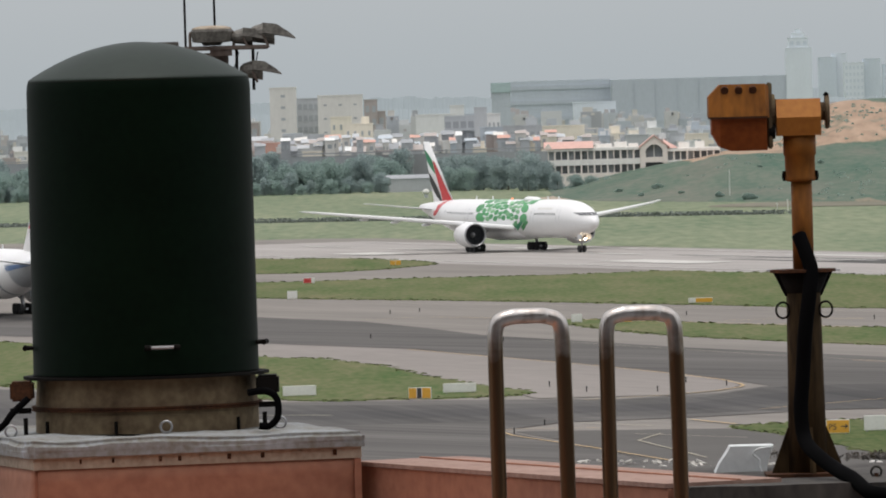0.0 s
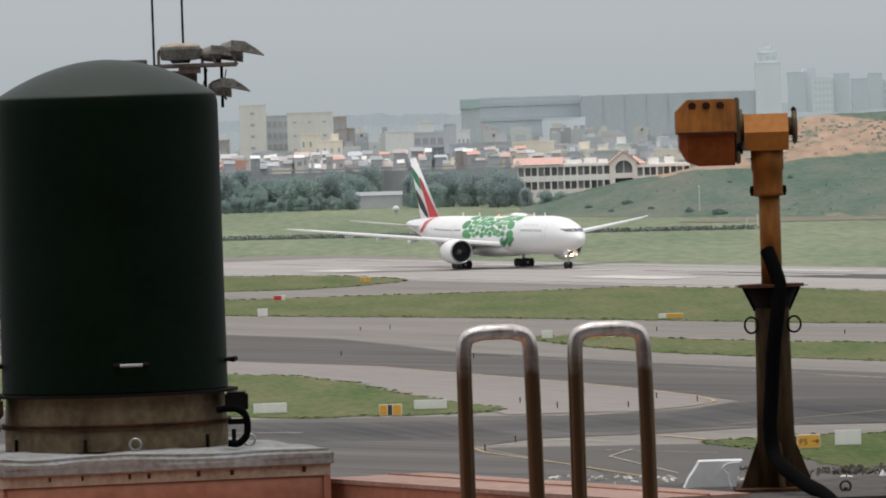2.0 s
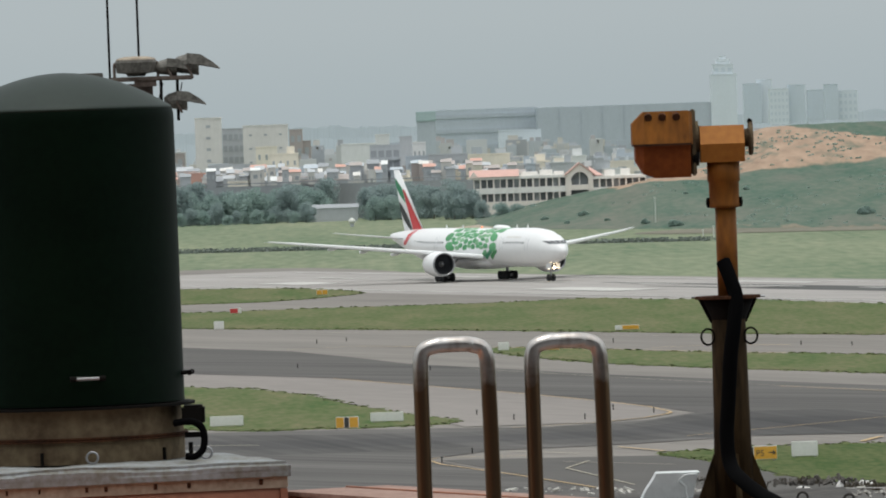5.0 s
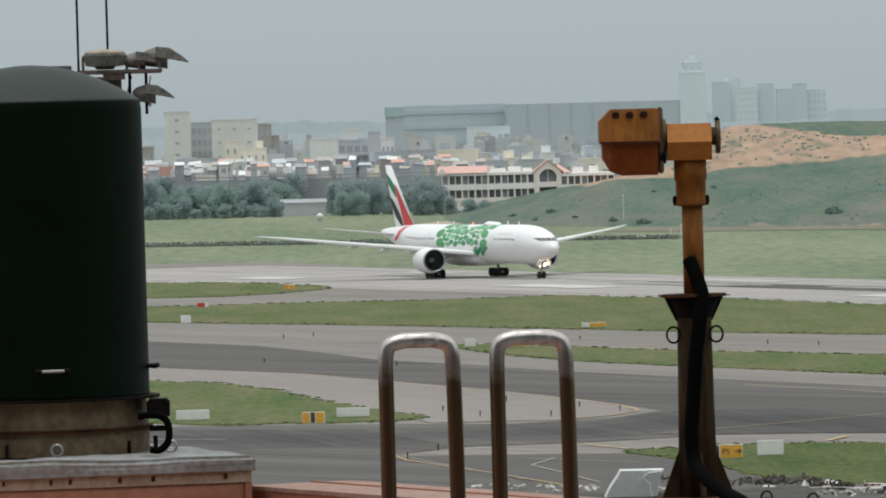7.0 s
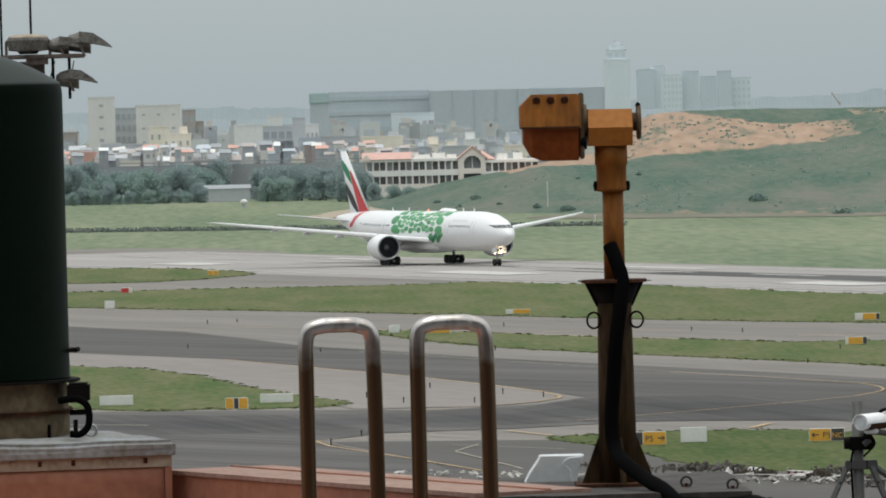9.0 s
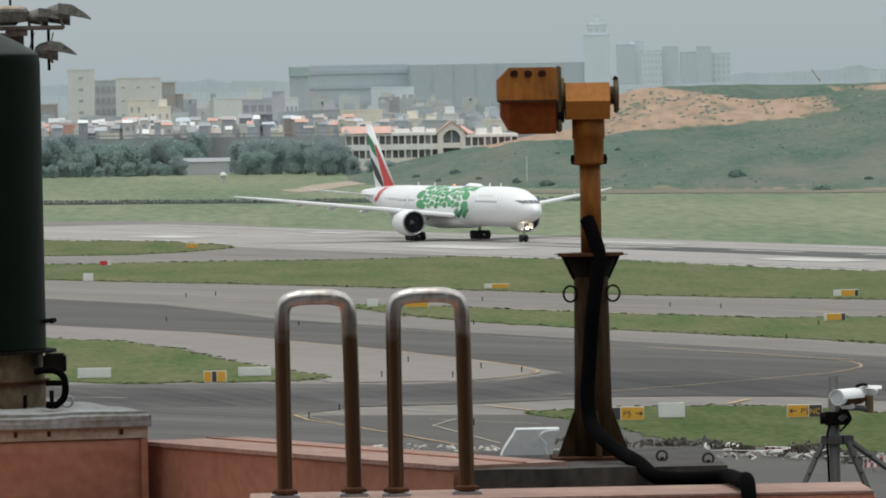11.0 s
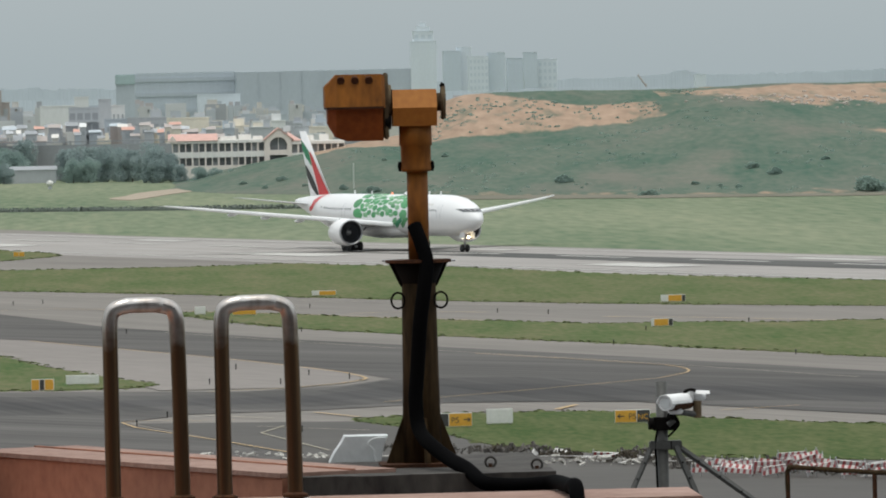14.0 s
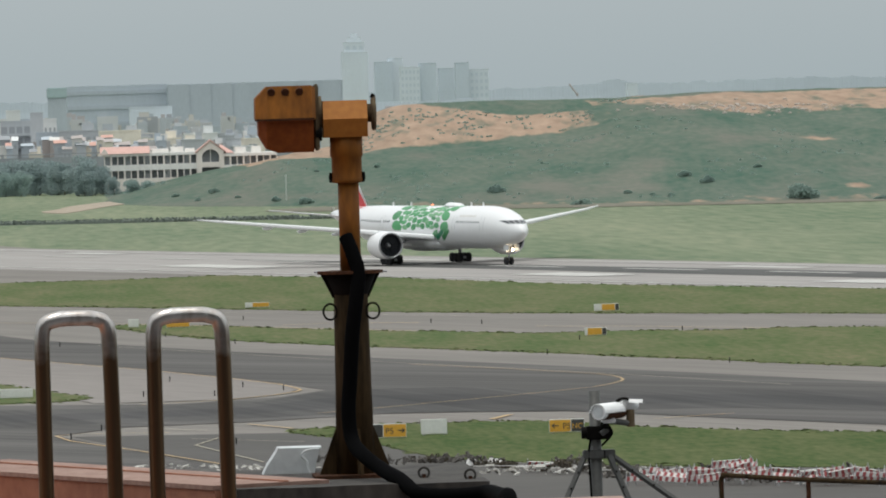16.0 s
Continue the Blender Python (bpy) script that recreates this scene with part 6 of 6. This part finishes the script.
        eye_h = EYE - (y * rnd.uniform(0.0052, 0.0068) if y < 2500 else y * rnd.uniform(0.0038, 0.0056) if y < 2700 else y * rnd.uniform(0.0022, 0.0042))
        w = rnd.uniform(1.3, 3.6)
        m = rnd.choice(walls)
        top = max(6.0, eye_h)
        if y > 2500:
            d = rnd.uniform(5, 9)
            box(x - w, x + w, y, y + d, -0.3, top, crowd)
            if rnd.random() < 0.6:
                box(x - w * 0.8, x + rnd.uniform(-0.3, 0.5) * w, y + 1, y + d - 1, top, top + rnd.uniform(0.8, 2.0), crowd)
            for q in range(rnd.randint(0, 3)):
                u, z = x + rnd.uniform(-0.7, 0.5) * w, top - rnd.uniform(1.2, 3.5)
                box(u, u + 0.35 * w, y - 0.08, y + 0.1, z, z + 0.9, crowd)
            continue
        hs = building(x - w, x + w, y, top, 7, m, f"small {names[m]} town house", rnd.choice((0, 1, 2)), rnd.randint(1, 3), low=max(0.5, eye_h - 5.5), win=(0.35, 0.35), stairhead=rnd.random() < 0.35, roof=True)
        if rnd.random() < 0.4:
            part("roof_shed", box(-w * 0.8, rnd.uniform(-0.2, 0.6) * w, 1, 5, top, top + rnd.uniform(0.7, 1.6)), rnd.choice(walls), hs)
        if rnd.random() < 0.4:
            part("water_tank", rod((w * 0.4, 2, top - 0.1), (w * 0.4, 2, top + rnd.uniform(0.9, 1.5)), 0.5, 8), STEEL if rnd.random() < 0.4 else T_BLUE, hs)
    mesh_thing("far_houses", crowd, many_paints(), kind="stuff", label="crowd of small pale town houses far off", category="houses")
    for i in range(150):
        y = rnd.uniform(2352, 2440)
        x = rnd.uniform(-62, 44)
        w, top = rnd.uniform(0.7, 2.2), rnd.uniform(11.2, 15.2)
        m = rnd.choice(walls + (T_DARK, T_DARK, T_BEIGE))
        hs = building(x - w, x + w, y, top, 5, m, "small cluttered town house in the haze", rnd.choice((0, 1)), rnd.randint(1, 2), low=top - 3.2, win=(0.45, 0.5), roof=False)
        part("roof", loft([[Vector((u, v, z)) for v, z in ((-0.3, top - 0.4), (2.5, top + rnd.uniform(0.2, 0.8)), (5.3, top - 0.4))] for u in (-w - 0.15, w + 0.15)]), rnd.choice((T_GREY, T_BLUE, T_DARK, T_BROWN, T_BROWN, T_DARK, T_GREY, T_BEIGE, T_WHITE, T_ORANGE)), hs)
    # sheds with bright roofs at the airfield's edge
    for x0, x1, y, top, m in ((-35.1, -27.9, 2372, 12.6, T_GREY), (-43, -39.5, 2365, 12.9, T_DARK), (-26, -21, 2366, 12.2, T_BROWN), (-18, -12, 2375, 12.6, T_DARK), (-11, -5, 2362, 12.3, T_BROWN), (-49, -45, 2362, 10.9, T_GREY)):
        s = thing("shed", "low shed with a pale metal roof", "shed", pose((x0 + x1) / 2, y, 0), group="sheds")
        w = (x1 - x0) / 2
        part("wall", box(-w, w, 0, 6, -0.3, top - 1.5), T_GREY, s)
        part("roof", loft([[Vector((x, yy, z)) for yy, z in ((-0.3, top - 1.5), (3, top), (6.3, top - 1.5), (3, top - 0.2))] for x in (-w - 0.3, w + 0.3)]), m, s)
    v = thing("viaduct_wall", "long dark concrete wall behind the trees", "wall", pose(0, 2345, 0))
    v["kind"] = "structure"
    for i in range(16):
        part("wall_bay", box(-170 + i * 12.5, -170 + i * 12.5 + 12.4, 0, 0.8, -0.3, 10.4 - 0.012 * i * 4), T_DARK, v)
    part("cap", box(-170, 30, -0.2, 1.0, 10.45, 10.75), T_DARK, v)
    s = thing("shed", "grey corrugated shed among the trees", "shed", pose(-9, 2290, 0), group="sheds")
    part("wall", box(-6.5, 6.5, 0, 8, -0.3, 3.6), T_GREY, s)
    part("roof", loft([[Vector((x, yy, z)) for yy, z in ((-0.3, 3.6), (4, 4.6), (8.3, 3.6))] for x in (-6.8, 6.8)]), T_DARK, s)
    k = thing("kiosk", "small pavilion with a flat pale roof", "pavilion", pose(-11.5, 2338, 0))
    part("wall", box(-3, 3, 0, 4, -0.3, 8.8), T_BROWN, k)
    part("roof", box(-7, 6.5, -1, 5, 10.8, 11.1), T_BROWN, k)
    part("column", box(-1.5, 1.5, -0.4, 0, 0, 10.8), T_BEIGE, k)


town()


def school():
    """Two galleried storeys on a plain base, with an arched gable between a higher and a lower wing."""
    # Colours carry distance haze; the back wall is also darkened for gallery shade.
    wall, trim = hazy("pale_pink_render", (0.8, 0.735, 0.67)), hazy("white_trim", (0.82, 0.8, 0.76))
    shade = hazy("shade_dark_back_wall", (0.33, 0.34, 0.35))
    pane = mat("grey_gallery_glass", (0.17, 0.185, 0.195), 0.4, vary=0.15, scale=0.3)
    b = thing("arcade_building", "cream two-storey arcaded building with a red-roofed arched gable", "building", pose(51, 2250, 0))
    for x0, x1, o in ((-22.3, 2.2, 0.0), (9.4, 23.5, -0.75)):
        part("base_wall", box(x0, x1, 0, 11, -0.3, 4.1 + o), wall, b, "plain pale base storey")
        part("back_wall", box(x0, x1, 1.5, 11, 4.1 + o, 10.6 + o), shade, b, "back wall coloured dark for gallery shade")
        part("floor_band", box(x0, x1, -0.1, 1.5, 6.2 + o, 7.75 + o), trim, b, "pale gallery parapet")
        part("eaves_band", box(x0 - 0.2, x1, -0.15, 1.5, 10.0 + o, 10.75 + o), trim, b, "pale eaves band")
        part("roof_deck", box(x0, x1, 1.5, 11, 10.6 + o, 10.9 + o), trim, b)
        n = round((x1 - x0) / 1.76)
        for i in range(n + 1):
            x = x0 + (x1 - x0) * i / n
            w = 0.24 if i % 2 else 0.13
            for z0, z1 in ((4.1 + o, 6.2 + o), (7.75 + o, 10.0 + o)):
                part("pillar", box(x - w, x + w, 0.0, 0.6, z0, z1), wall, b)
        for i in range(n):
            x = x0 + (x1 - x0) * (i + 0.5) / n
            for z in (5.2 + o, 8.95 + o):
                part("gallery_window", box(x - 0.72, x + 0.72, 1.42, 1.52, z - 1.0, z + 0.95), pane if i % 3 else WIN_FAR, b, "dark recessed window")
    part("roof", loft([[Vector((x, y, z)) for y, z in ((-0.7, 10.76), (5, 12.6), (11.4, 10.9))] for x in (-23.4, -10.2)]), ROOF_RED, b, "salmon tiled roof")
    for x0, x1, h in ((-9.6, -5.2, 0.9), (-4.6, -1.2, 1.3), (-0.8, 1.8, 0.8), (12.6, 15.4, 0.7), (17, 19.4, 0.9)):
        part("roof_box", box(x0, x1, 3, 7, 10.1, 10.9 + h), trim, b, "pale plant box on the flat roof")
    cx, r = 5.9, 2.35
    for x0, x1 in ((2.2, cx - r), (cx + r, 9.4)):
        part("gable_pier", box(x0, x1, -0.6, 1.6, -0.3, 10.8), wall, b)
    part("gable_beam", box(cx - r, cx + r, -0.6, 1.6, 6.5, 7.9), wall, b)
    part("gable_base", box(cx - r, cx + r, -0.6, 1.6, -0.3, 3.7), wall, b)
    rings = []
    for k in range(17):
        a = math.pi * k / 16
        ax, az = cx + r * math.cos(a), 8.9 + r * math.sin(a)
        tz = 13.45 - abs(ax - cx) * 0.78
        rings.append([Vector((ax, -0.6, az)), Vector((ax, 1.6, az)), Vector((ax, 1.6, tz)), Vector((ax, -0.6, tz))])
    part("gable_arch", loft(rings), wall, b, "pale arched gable front")
    for sx in (-1, 1):
        part("gable_shoulder", loft([[Vector((cx + sx * x, y, z)) for y, z in ((-0.58, 10.7), (1.58, 10.7), (1.58, zt), (-0.58, zt))] for x, zt in ((r - 0.02, 13.45 - r * 0.78), (3.5, 10.75))]), wall, b)
        part("arch_jamb", box(cx + sx * (r - 0.06) - 0.06, cx + sx * (r - 0.06) + 0.06, -0.55, 0.9, 7.9, 8.95), wall, b)
        part("gable_roof", loft([[Vector((cx + sx * x, y, z)) for y, z in ((-0.9, zt), (8, zt), (8, zt + 0.35), (-0.9, zt + 0.35))] for x, zt in ((0.0, 13.5), (4.1, 10.3))]), ROOF_RED, b, "salmon tiled gable roof")
    part("side_roof", loft([[Vector((x, y, z)) for y, z in ((0.5, 10.2), (9, 10.2), (9, zt))] for x, zt in ((8.6, 12.6), (12.2, 10.4))]), ROOF_RED, b, "salmon tiled side roof")
    part("arch_glazing", box(cx - r, cx + r, 0.9, 1.0, 7.9, 11.4), pane, b, "dark arched window")
    part("arch_mullion", box(cx - 0.1, cx + 0.1, 0.8, 0.9, 7.9, 11.3), trim, b)
    part("entrance_glazing", box(cx - r, cx + r, 0.9, 1.0, 3.7, 6.5), pane, b, "dark entrance glazing")
    part("end_gable_top", loft([[Vector((x, y, z)) for x, z in ((-24.0, 10.2), (-20.6, 10.2), (-22.3, 12.2))] for y in (-0.5, 4)]), wall, b)


school()


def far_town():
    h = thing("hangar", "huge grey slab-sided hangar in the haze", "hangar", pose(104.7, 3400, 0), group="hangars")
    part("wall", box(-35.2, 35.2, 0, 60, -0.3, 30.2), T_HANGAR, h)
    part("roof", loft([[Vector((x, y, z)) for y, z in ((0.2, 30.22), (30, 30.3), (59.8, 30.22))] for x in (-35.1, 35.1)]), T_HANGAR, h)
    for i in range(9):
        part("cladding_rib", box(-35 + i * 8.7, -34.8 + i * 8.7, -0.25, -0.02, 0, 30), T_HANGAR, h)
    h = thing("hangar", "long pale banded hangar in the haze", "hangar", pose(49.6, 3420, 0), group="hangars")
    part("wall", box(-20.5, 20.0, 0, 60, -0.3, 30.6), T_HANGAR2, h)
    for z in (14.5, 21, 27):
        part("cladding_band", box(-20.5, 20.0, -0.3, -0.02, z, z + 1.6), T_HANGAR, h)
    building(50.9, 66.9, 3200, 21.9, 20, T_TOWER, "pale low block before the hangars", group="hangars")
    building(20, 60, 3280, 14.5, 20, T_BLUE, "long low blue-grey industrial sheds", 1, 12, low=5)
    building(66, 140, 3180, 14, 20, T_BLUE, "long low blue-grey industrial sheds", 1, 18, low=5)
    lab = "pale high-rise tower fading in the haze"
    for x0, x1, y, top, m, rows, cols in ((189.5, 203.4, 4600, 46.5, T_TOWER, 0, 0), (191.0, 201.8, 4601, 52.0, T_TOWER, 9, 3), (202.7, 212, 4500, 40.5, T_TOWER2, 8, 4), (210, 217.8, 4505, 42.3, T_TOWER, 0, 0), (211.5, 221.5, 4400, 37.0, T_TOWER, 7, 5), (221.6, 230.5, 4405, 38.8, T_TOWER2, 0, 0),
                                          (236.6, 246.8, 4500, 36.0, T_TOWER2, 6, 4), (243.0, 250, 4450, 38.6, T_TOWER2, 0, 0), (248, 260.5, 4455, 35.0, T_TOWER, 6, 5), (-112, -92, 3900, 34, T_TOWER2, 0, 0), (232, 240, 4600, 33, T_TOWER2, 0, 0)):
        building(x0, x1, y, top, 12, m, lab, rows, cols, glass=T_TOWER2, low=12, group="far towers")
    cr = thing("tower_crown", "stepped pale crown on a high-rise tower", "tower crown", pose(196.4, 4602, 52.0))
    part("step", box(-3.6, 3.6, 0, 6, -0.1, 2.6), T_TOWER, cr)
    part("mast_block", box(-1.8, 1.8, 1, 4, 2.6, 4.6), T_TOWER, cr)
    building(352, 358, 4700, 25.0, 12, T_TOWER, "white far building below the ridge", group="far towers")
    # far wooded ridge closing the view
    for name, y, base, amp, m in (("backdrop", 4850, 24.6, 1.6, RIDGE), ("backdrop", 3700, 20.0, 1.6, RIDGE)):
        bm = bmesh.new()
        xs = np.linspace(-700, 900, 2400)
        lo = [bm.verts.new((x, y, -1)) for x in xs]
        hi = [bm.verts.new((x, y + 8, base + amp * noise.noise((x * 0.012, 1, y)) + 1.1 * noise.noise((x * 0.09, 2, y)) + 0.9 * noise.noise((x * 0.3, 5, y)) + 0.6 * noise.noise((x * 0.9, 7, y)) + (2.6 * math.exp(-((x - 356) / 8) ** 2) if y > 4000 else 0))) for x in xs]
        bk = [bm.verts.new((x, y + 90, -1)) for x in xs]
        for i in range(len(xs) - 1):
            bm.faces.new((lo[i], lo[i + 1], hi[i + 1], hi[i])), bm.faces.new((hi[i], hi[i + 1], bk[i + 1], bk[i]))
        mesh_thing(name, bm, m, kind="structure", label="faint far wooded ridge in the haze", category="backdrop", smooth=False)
    c = thing("crane", "faint red crane jib beyond the hill", "crane", pose(290, 4200, 0))
    part("jib", rod((0, 0, 0), (-0.3, 0, 21), 0.6, 6), T_BROWN, c)
    part("boom", rod((-0.3, 0, 20), (-4.2, 0, 25.6), 0.45, 6), T_BROWN, c)


far_town()


# ---- clutter at the near edge of the field ----
def clutter():
    stripe = mat("red_board_paint", (0.36, 0.085, 0.085), 0.7, vary=0.3, scale=2)
    board = mat("white_board_paint", (0.68, 0.66, 0.63), 0.7, vary=0.25, scale=2)
    b = thing("road_barricade", "folded red and white striped barricade on a heap", "barricade", group="heaped barricades")
    part("board", box(-1.0, 1.0, -0.03, 0.03, 0.25, 0.55), board, b, "white board")
    for i in range(5):
        x = -0.85 + i * 0.42
        part("stripe", loft([[Vector((x + dx + o, y, z)) for dx, z in ((-0.1, 0.255), (0.1, 0.255), (0.16, 0.545), (-0.04, 0.545))] for y, o in ((-0.036, 0), (0.036, 0))]), stripe, b)
    for x in (-0.95, 0.95):
        part("leg", rod((x, -0.25, 0.0), (x, 0.02, 0.75), 0.025, 6), STEEL, b)
        part("leg", rod((x, 0.25, 0.0), (x, -0.02, 0.75), 0.025, 6), STEEL, b)
    rnd = random.Random(9)
    first = True
    rows = []
    for cx, cy, n, wide, high in ((46.0, 537, 20, 2.0, 1.6), (42.2, 539, 9, 1.7, 0.6), (52.6, 531, 17, 2.0, 1.4), (49.4, 533, 4, 0.8, 0.8), (36.2, 566, 2, 0.5, 0.3), (57, 531, 6, 1.3, 0.9)):
        for i in range(n):
            u = rnd.uniform(-1, 1)
            rows.append((cx + u * wide, cy + rnd.uniform(-2.5, 2.5) - u * 1.5, max(0.03, rnd.uniform(0, 1) * high * (1 - abs(u) * 0.7)), rnd.uniform(-35, 35), rnd.uniform(-11, 11), rnd.uniform(-30, 30)))
    for x, y, z, rx, ry, rz in rows:
        m = pose(x, y, 0.03 + z, rx, ry, rz)
        if first:
            b.matrix_basis, first = m, False
        else:
            copy_thing(b, m)
    heap = bmesh.new()
    for cx, cy, n, wide, high in ((38.2, 562, 220, 2.6, 0.9), (46.6, 543, 240, 3.4, 1.0), (53.6, 537, 200, 2.8, 1.0), (42, 549, 260, 3.6, 0.6), (31, 580, 160, 3.4, 0.45), (24, 588, 120, 4.0, 0.3), (58, 531, 90, 2.6, 0.8)):
        for i in range(n):
            u = rnd.uniform(-1, 1)
            s = rnd.uniform(0.04, 0.2)
            p = (cx + u * wide, cy + rnd.uniform(-4, 4) - u * wide * 1.6, s * 0.4 + max(0, rnd.uniform(0, high) * (1 - abs(u))))
            bmesh.ops.create_cube(heap, size=1.5 * s, matrix=Matrix.Translation(p) @ Euler((rnd.uniform(0, 3), rnd.uniform(0, 3), rnd.uniform(0, 3))).to_matrix().to_4x4() @ Matrix.Diagonal((rnd.uniform(0.8, 3.6), rnd.uniform(0.3, 1.0), rnd.uniform(0.2, 0.7), 1)))
    mesh_thing("rubble_heap", heap, mat("dark_earth_rubble", (0.17, 0.155, 0.14), 0.95, scale=3.5, fine=3, tint=(0.035, 0.03, 0.026)), kind="stuff", label="dark heaps of rubble and scrap beside the apron", category="rubble")
    brush = bmesh.new()
    for cx, cy, n, wide, high in ((37.6, 561, 26, 2.4, 0.75), (33.4, 571, 8, 1.2, 0.4), (41.5, 552, 10, 1.6, 0.4), (29.2, 583, 6, 1.2, 0.35), (46, 545, 10, 2.6, 0.5), (53, 536, 10, 2.6, 0.6)):
        for i in range(n):
            u = rnd.uniform(-1, 1)
            leaf_cloud(rnd, (cx + u * wide, cy - u * wide * 1.6 + rnd.uniform(-1.5, 1.5), rnd.uniform(0.1, max(0.15, high * (1 - u * u)))), (0.6, 0.6, 0.32), 90, 0.075, brush)
    mesh_thing("brush_heap", brush, mat("dry_brown_brush", (0.12, 0.10, 0.075), 0.95, scale=3, fine=4, tint=(0.05, 0.045, 0.035), spec=0.05), kind="stuff", label="heap of dry brown brushwood and cuttings", category="brushwood")
    pale = bmesh.new()
    for i in range(240):
        t = rnd.uniform(0, 1)
        x, y = 9 + t * 38, 590 - t * 44 + rnd.gauss(0, 2.2)
        s = rnd.uniform(0.03, 0.16)
        bmesh.ops.create_cube(pale, size=1.0, matrix=Matrix.Translation((x, y, 0.05 + s * 0.5 + (rnd.uniform(0, 0.4) if t > 0.6 else 0))) @ Euler((rnd.uniform(-0.5, 0.5), rnd.uniform(-0.5, 0.5), rnd.uniform(0, 3))).to_matrix().to_4x4() @ Matrix.Diagonal((s * rnd.uniform(1.5, 5), s * 1.6, s * 1.1, 1)))
    mesh_thing("scrap_pieces", pale, mat("pale_scrap", (0.62, 0.60, 0.56), 0.8, scale=2, fine=4, tint=(0.22, 0.2, 0.17)), kind="stuff", label="pale scrap and broken boards along the verge", category="scrap")
    for i in range(9):
        x = 33 + i * 2.4
        y = 566 - (x - 33) * 1.7
        w = rnd.uniform(1.0, 2.4)
        bd = thing("scrap_plank", "long pale plank lying on the rubble", "plank", pose(x, y, 0.25 + rnd.uniform(0, 0.4), rnd.uniform(-6, 6), rnd.uniform(-10, 10), rnd.uniform(-40, 40)), group="scrap planks")
        part("plank", box(-w, w, -0.09, 0.09, -0.025, 0.025, bevel=0.006), board, bd)
        part("batten", box(-w * 0.3, -w * 0.3 + 0.08, -0.14, 0.14, 0.026, 0.06), FLASH, bd)
    for x, y, w, h in ((28.9, 572, 1.3, 0.35), (33.4, 577, 1.2, 0.4), (31.8, 575.5, 0.9, 0.5)):
        s = thing("scrap_bundle", "pale bundled scrap lying on the apron edge", "scrap bundle", pose(x, y, 0.03, 0, 0, rnd.uniform(-15, 15)), group="scrap bundles")
        part("sheet", loft([[Vector((u, v, z)) for v, z in ((-0.4, 0), (0.4, 0), (0.25, hh), (-0.25, hh))] for u, hh in ((-w / 2, h * 0.3), (-w / 4, h), (w / 4, h * 0.8), (w / 2, h * 0.25))]), board, s)
        part("strap", box(-0.05, 0.05, -0.42, 0.42, 0, h * 0.95), IRON, s)


clutter()


def field_marker(x, y, h):
    p = thing("field_post", "slim pale post standing in the far grass", "post", pose(x, y, max(0.0, hill_z(x, y))), group="field posts")
    part("shaft", rod((0, 0, -0.2), (0, 0, h), 0.09, 6), SIGN_WHITE, p)
    part("head", box(-0.16, 0.16, -0.12, 0.12, h, h + 0.3), SIGN_WHITE, p)


for x, y, h in ((72, 1760, 2.0), (74.5, 1760, 2.0), (66, 1935, 5.5), (70, 1765, 1.2)):
    field_marker(x, y, h)
d = thing("radar_ball", "small white dome on a short stand", "dome", pose(-3.9, 2150, 0))
part("stand", rod((0, 0, -0.2), (0, 0, 1.0), 0.5, 10), T_GREY, d)
part("dome", lathe([(0.9, 0.7), (1.3, 0.95), (1.8, 0.85), (2.2, 0.3), (2.25, 0.02)], seg=16), SIGN_WHITE, d, smooth=True)


# ---- what moves ----
def motions():
    walk(JET, [(t, pose(x, y, 0.09, 0, 0, h - 90)) for t, x, y, h in (
        (0.0, 22.3, 1357.34, 22.38), (1.0, 23.49, 1353.85, 22.2), (2.0, 24.76, 1350.11, 22.02), (3.0, 26.01, 1346.37, 21.84), (4.0, 27.31, 1342.49, 21.66),
        (4.7, 28.32, 1339.52, 21.54), (7.0, 32.18, 1328.21, 21.12), (7.5, 33.18, 1325.33, 21.03), (8.0, 34.19, 1322.4, 20.94), (8.7, 35.93, 1317.46, 20.82),
        (10.8, 42.7, 1298.4, 20.44), (11.5, 45.68, 1290.23, 20.32), (12.0, 47.88, 1284.12, 20.23), (12.5, 50.34, 1277.3, 20.14), (13.0, 53.11, 1269.67, 20.05),
        (13.5, 56.01, 1261.65, 19.96), (14.0, 59.02, 1253.33, 19.87), (14.5, 62.21, 1244.48, 19.78), (15.0, 65.73, 1234.73, 19.69), (15.5, 69.47, 1224.38, 19.6), (16.0, 73.16, 1214.1, 19.51))])
    walk(JET_AWAY, [(t, pose(-66.9 - 1.4 * t, 1083.0 + 4.6 * t, 0.07, 0, 0, 107)) for t in (0.0, 1.0, 2.0, 8.0, 16.0)])


motions()
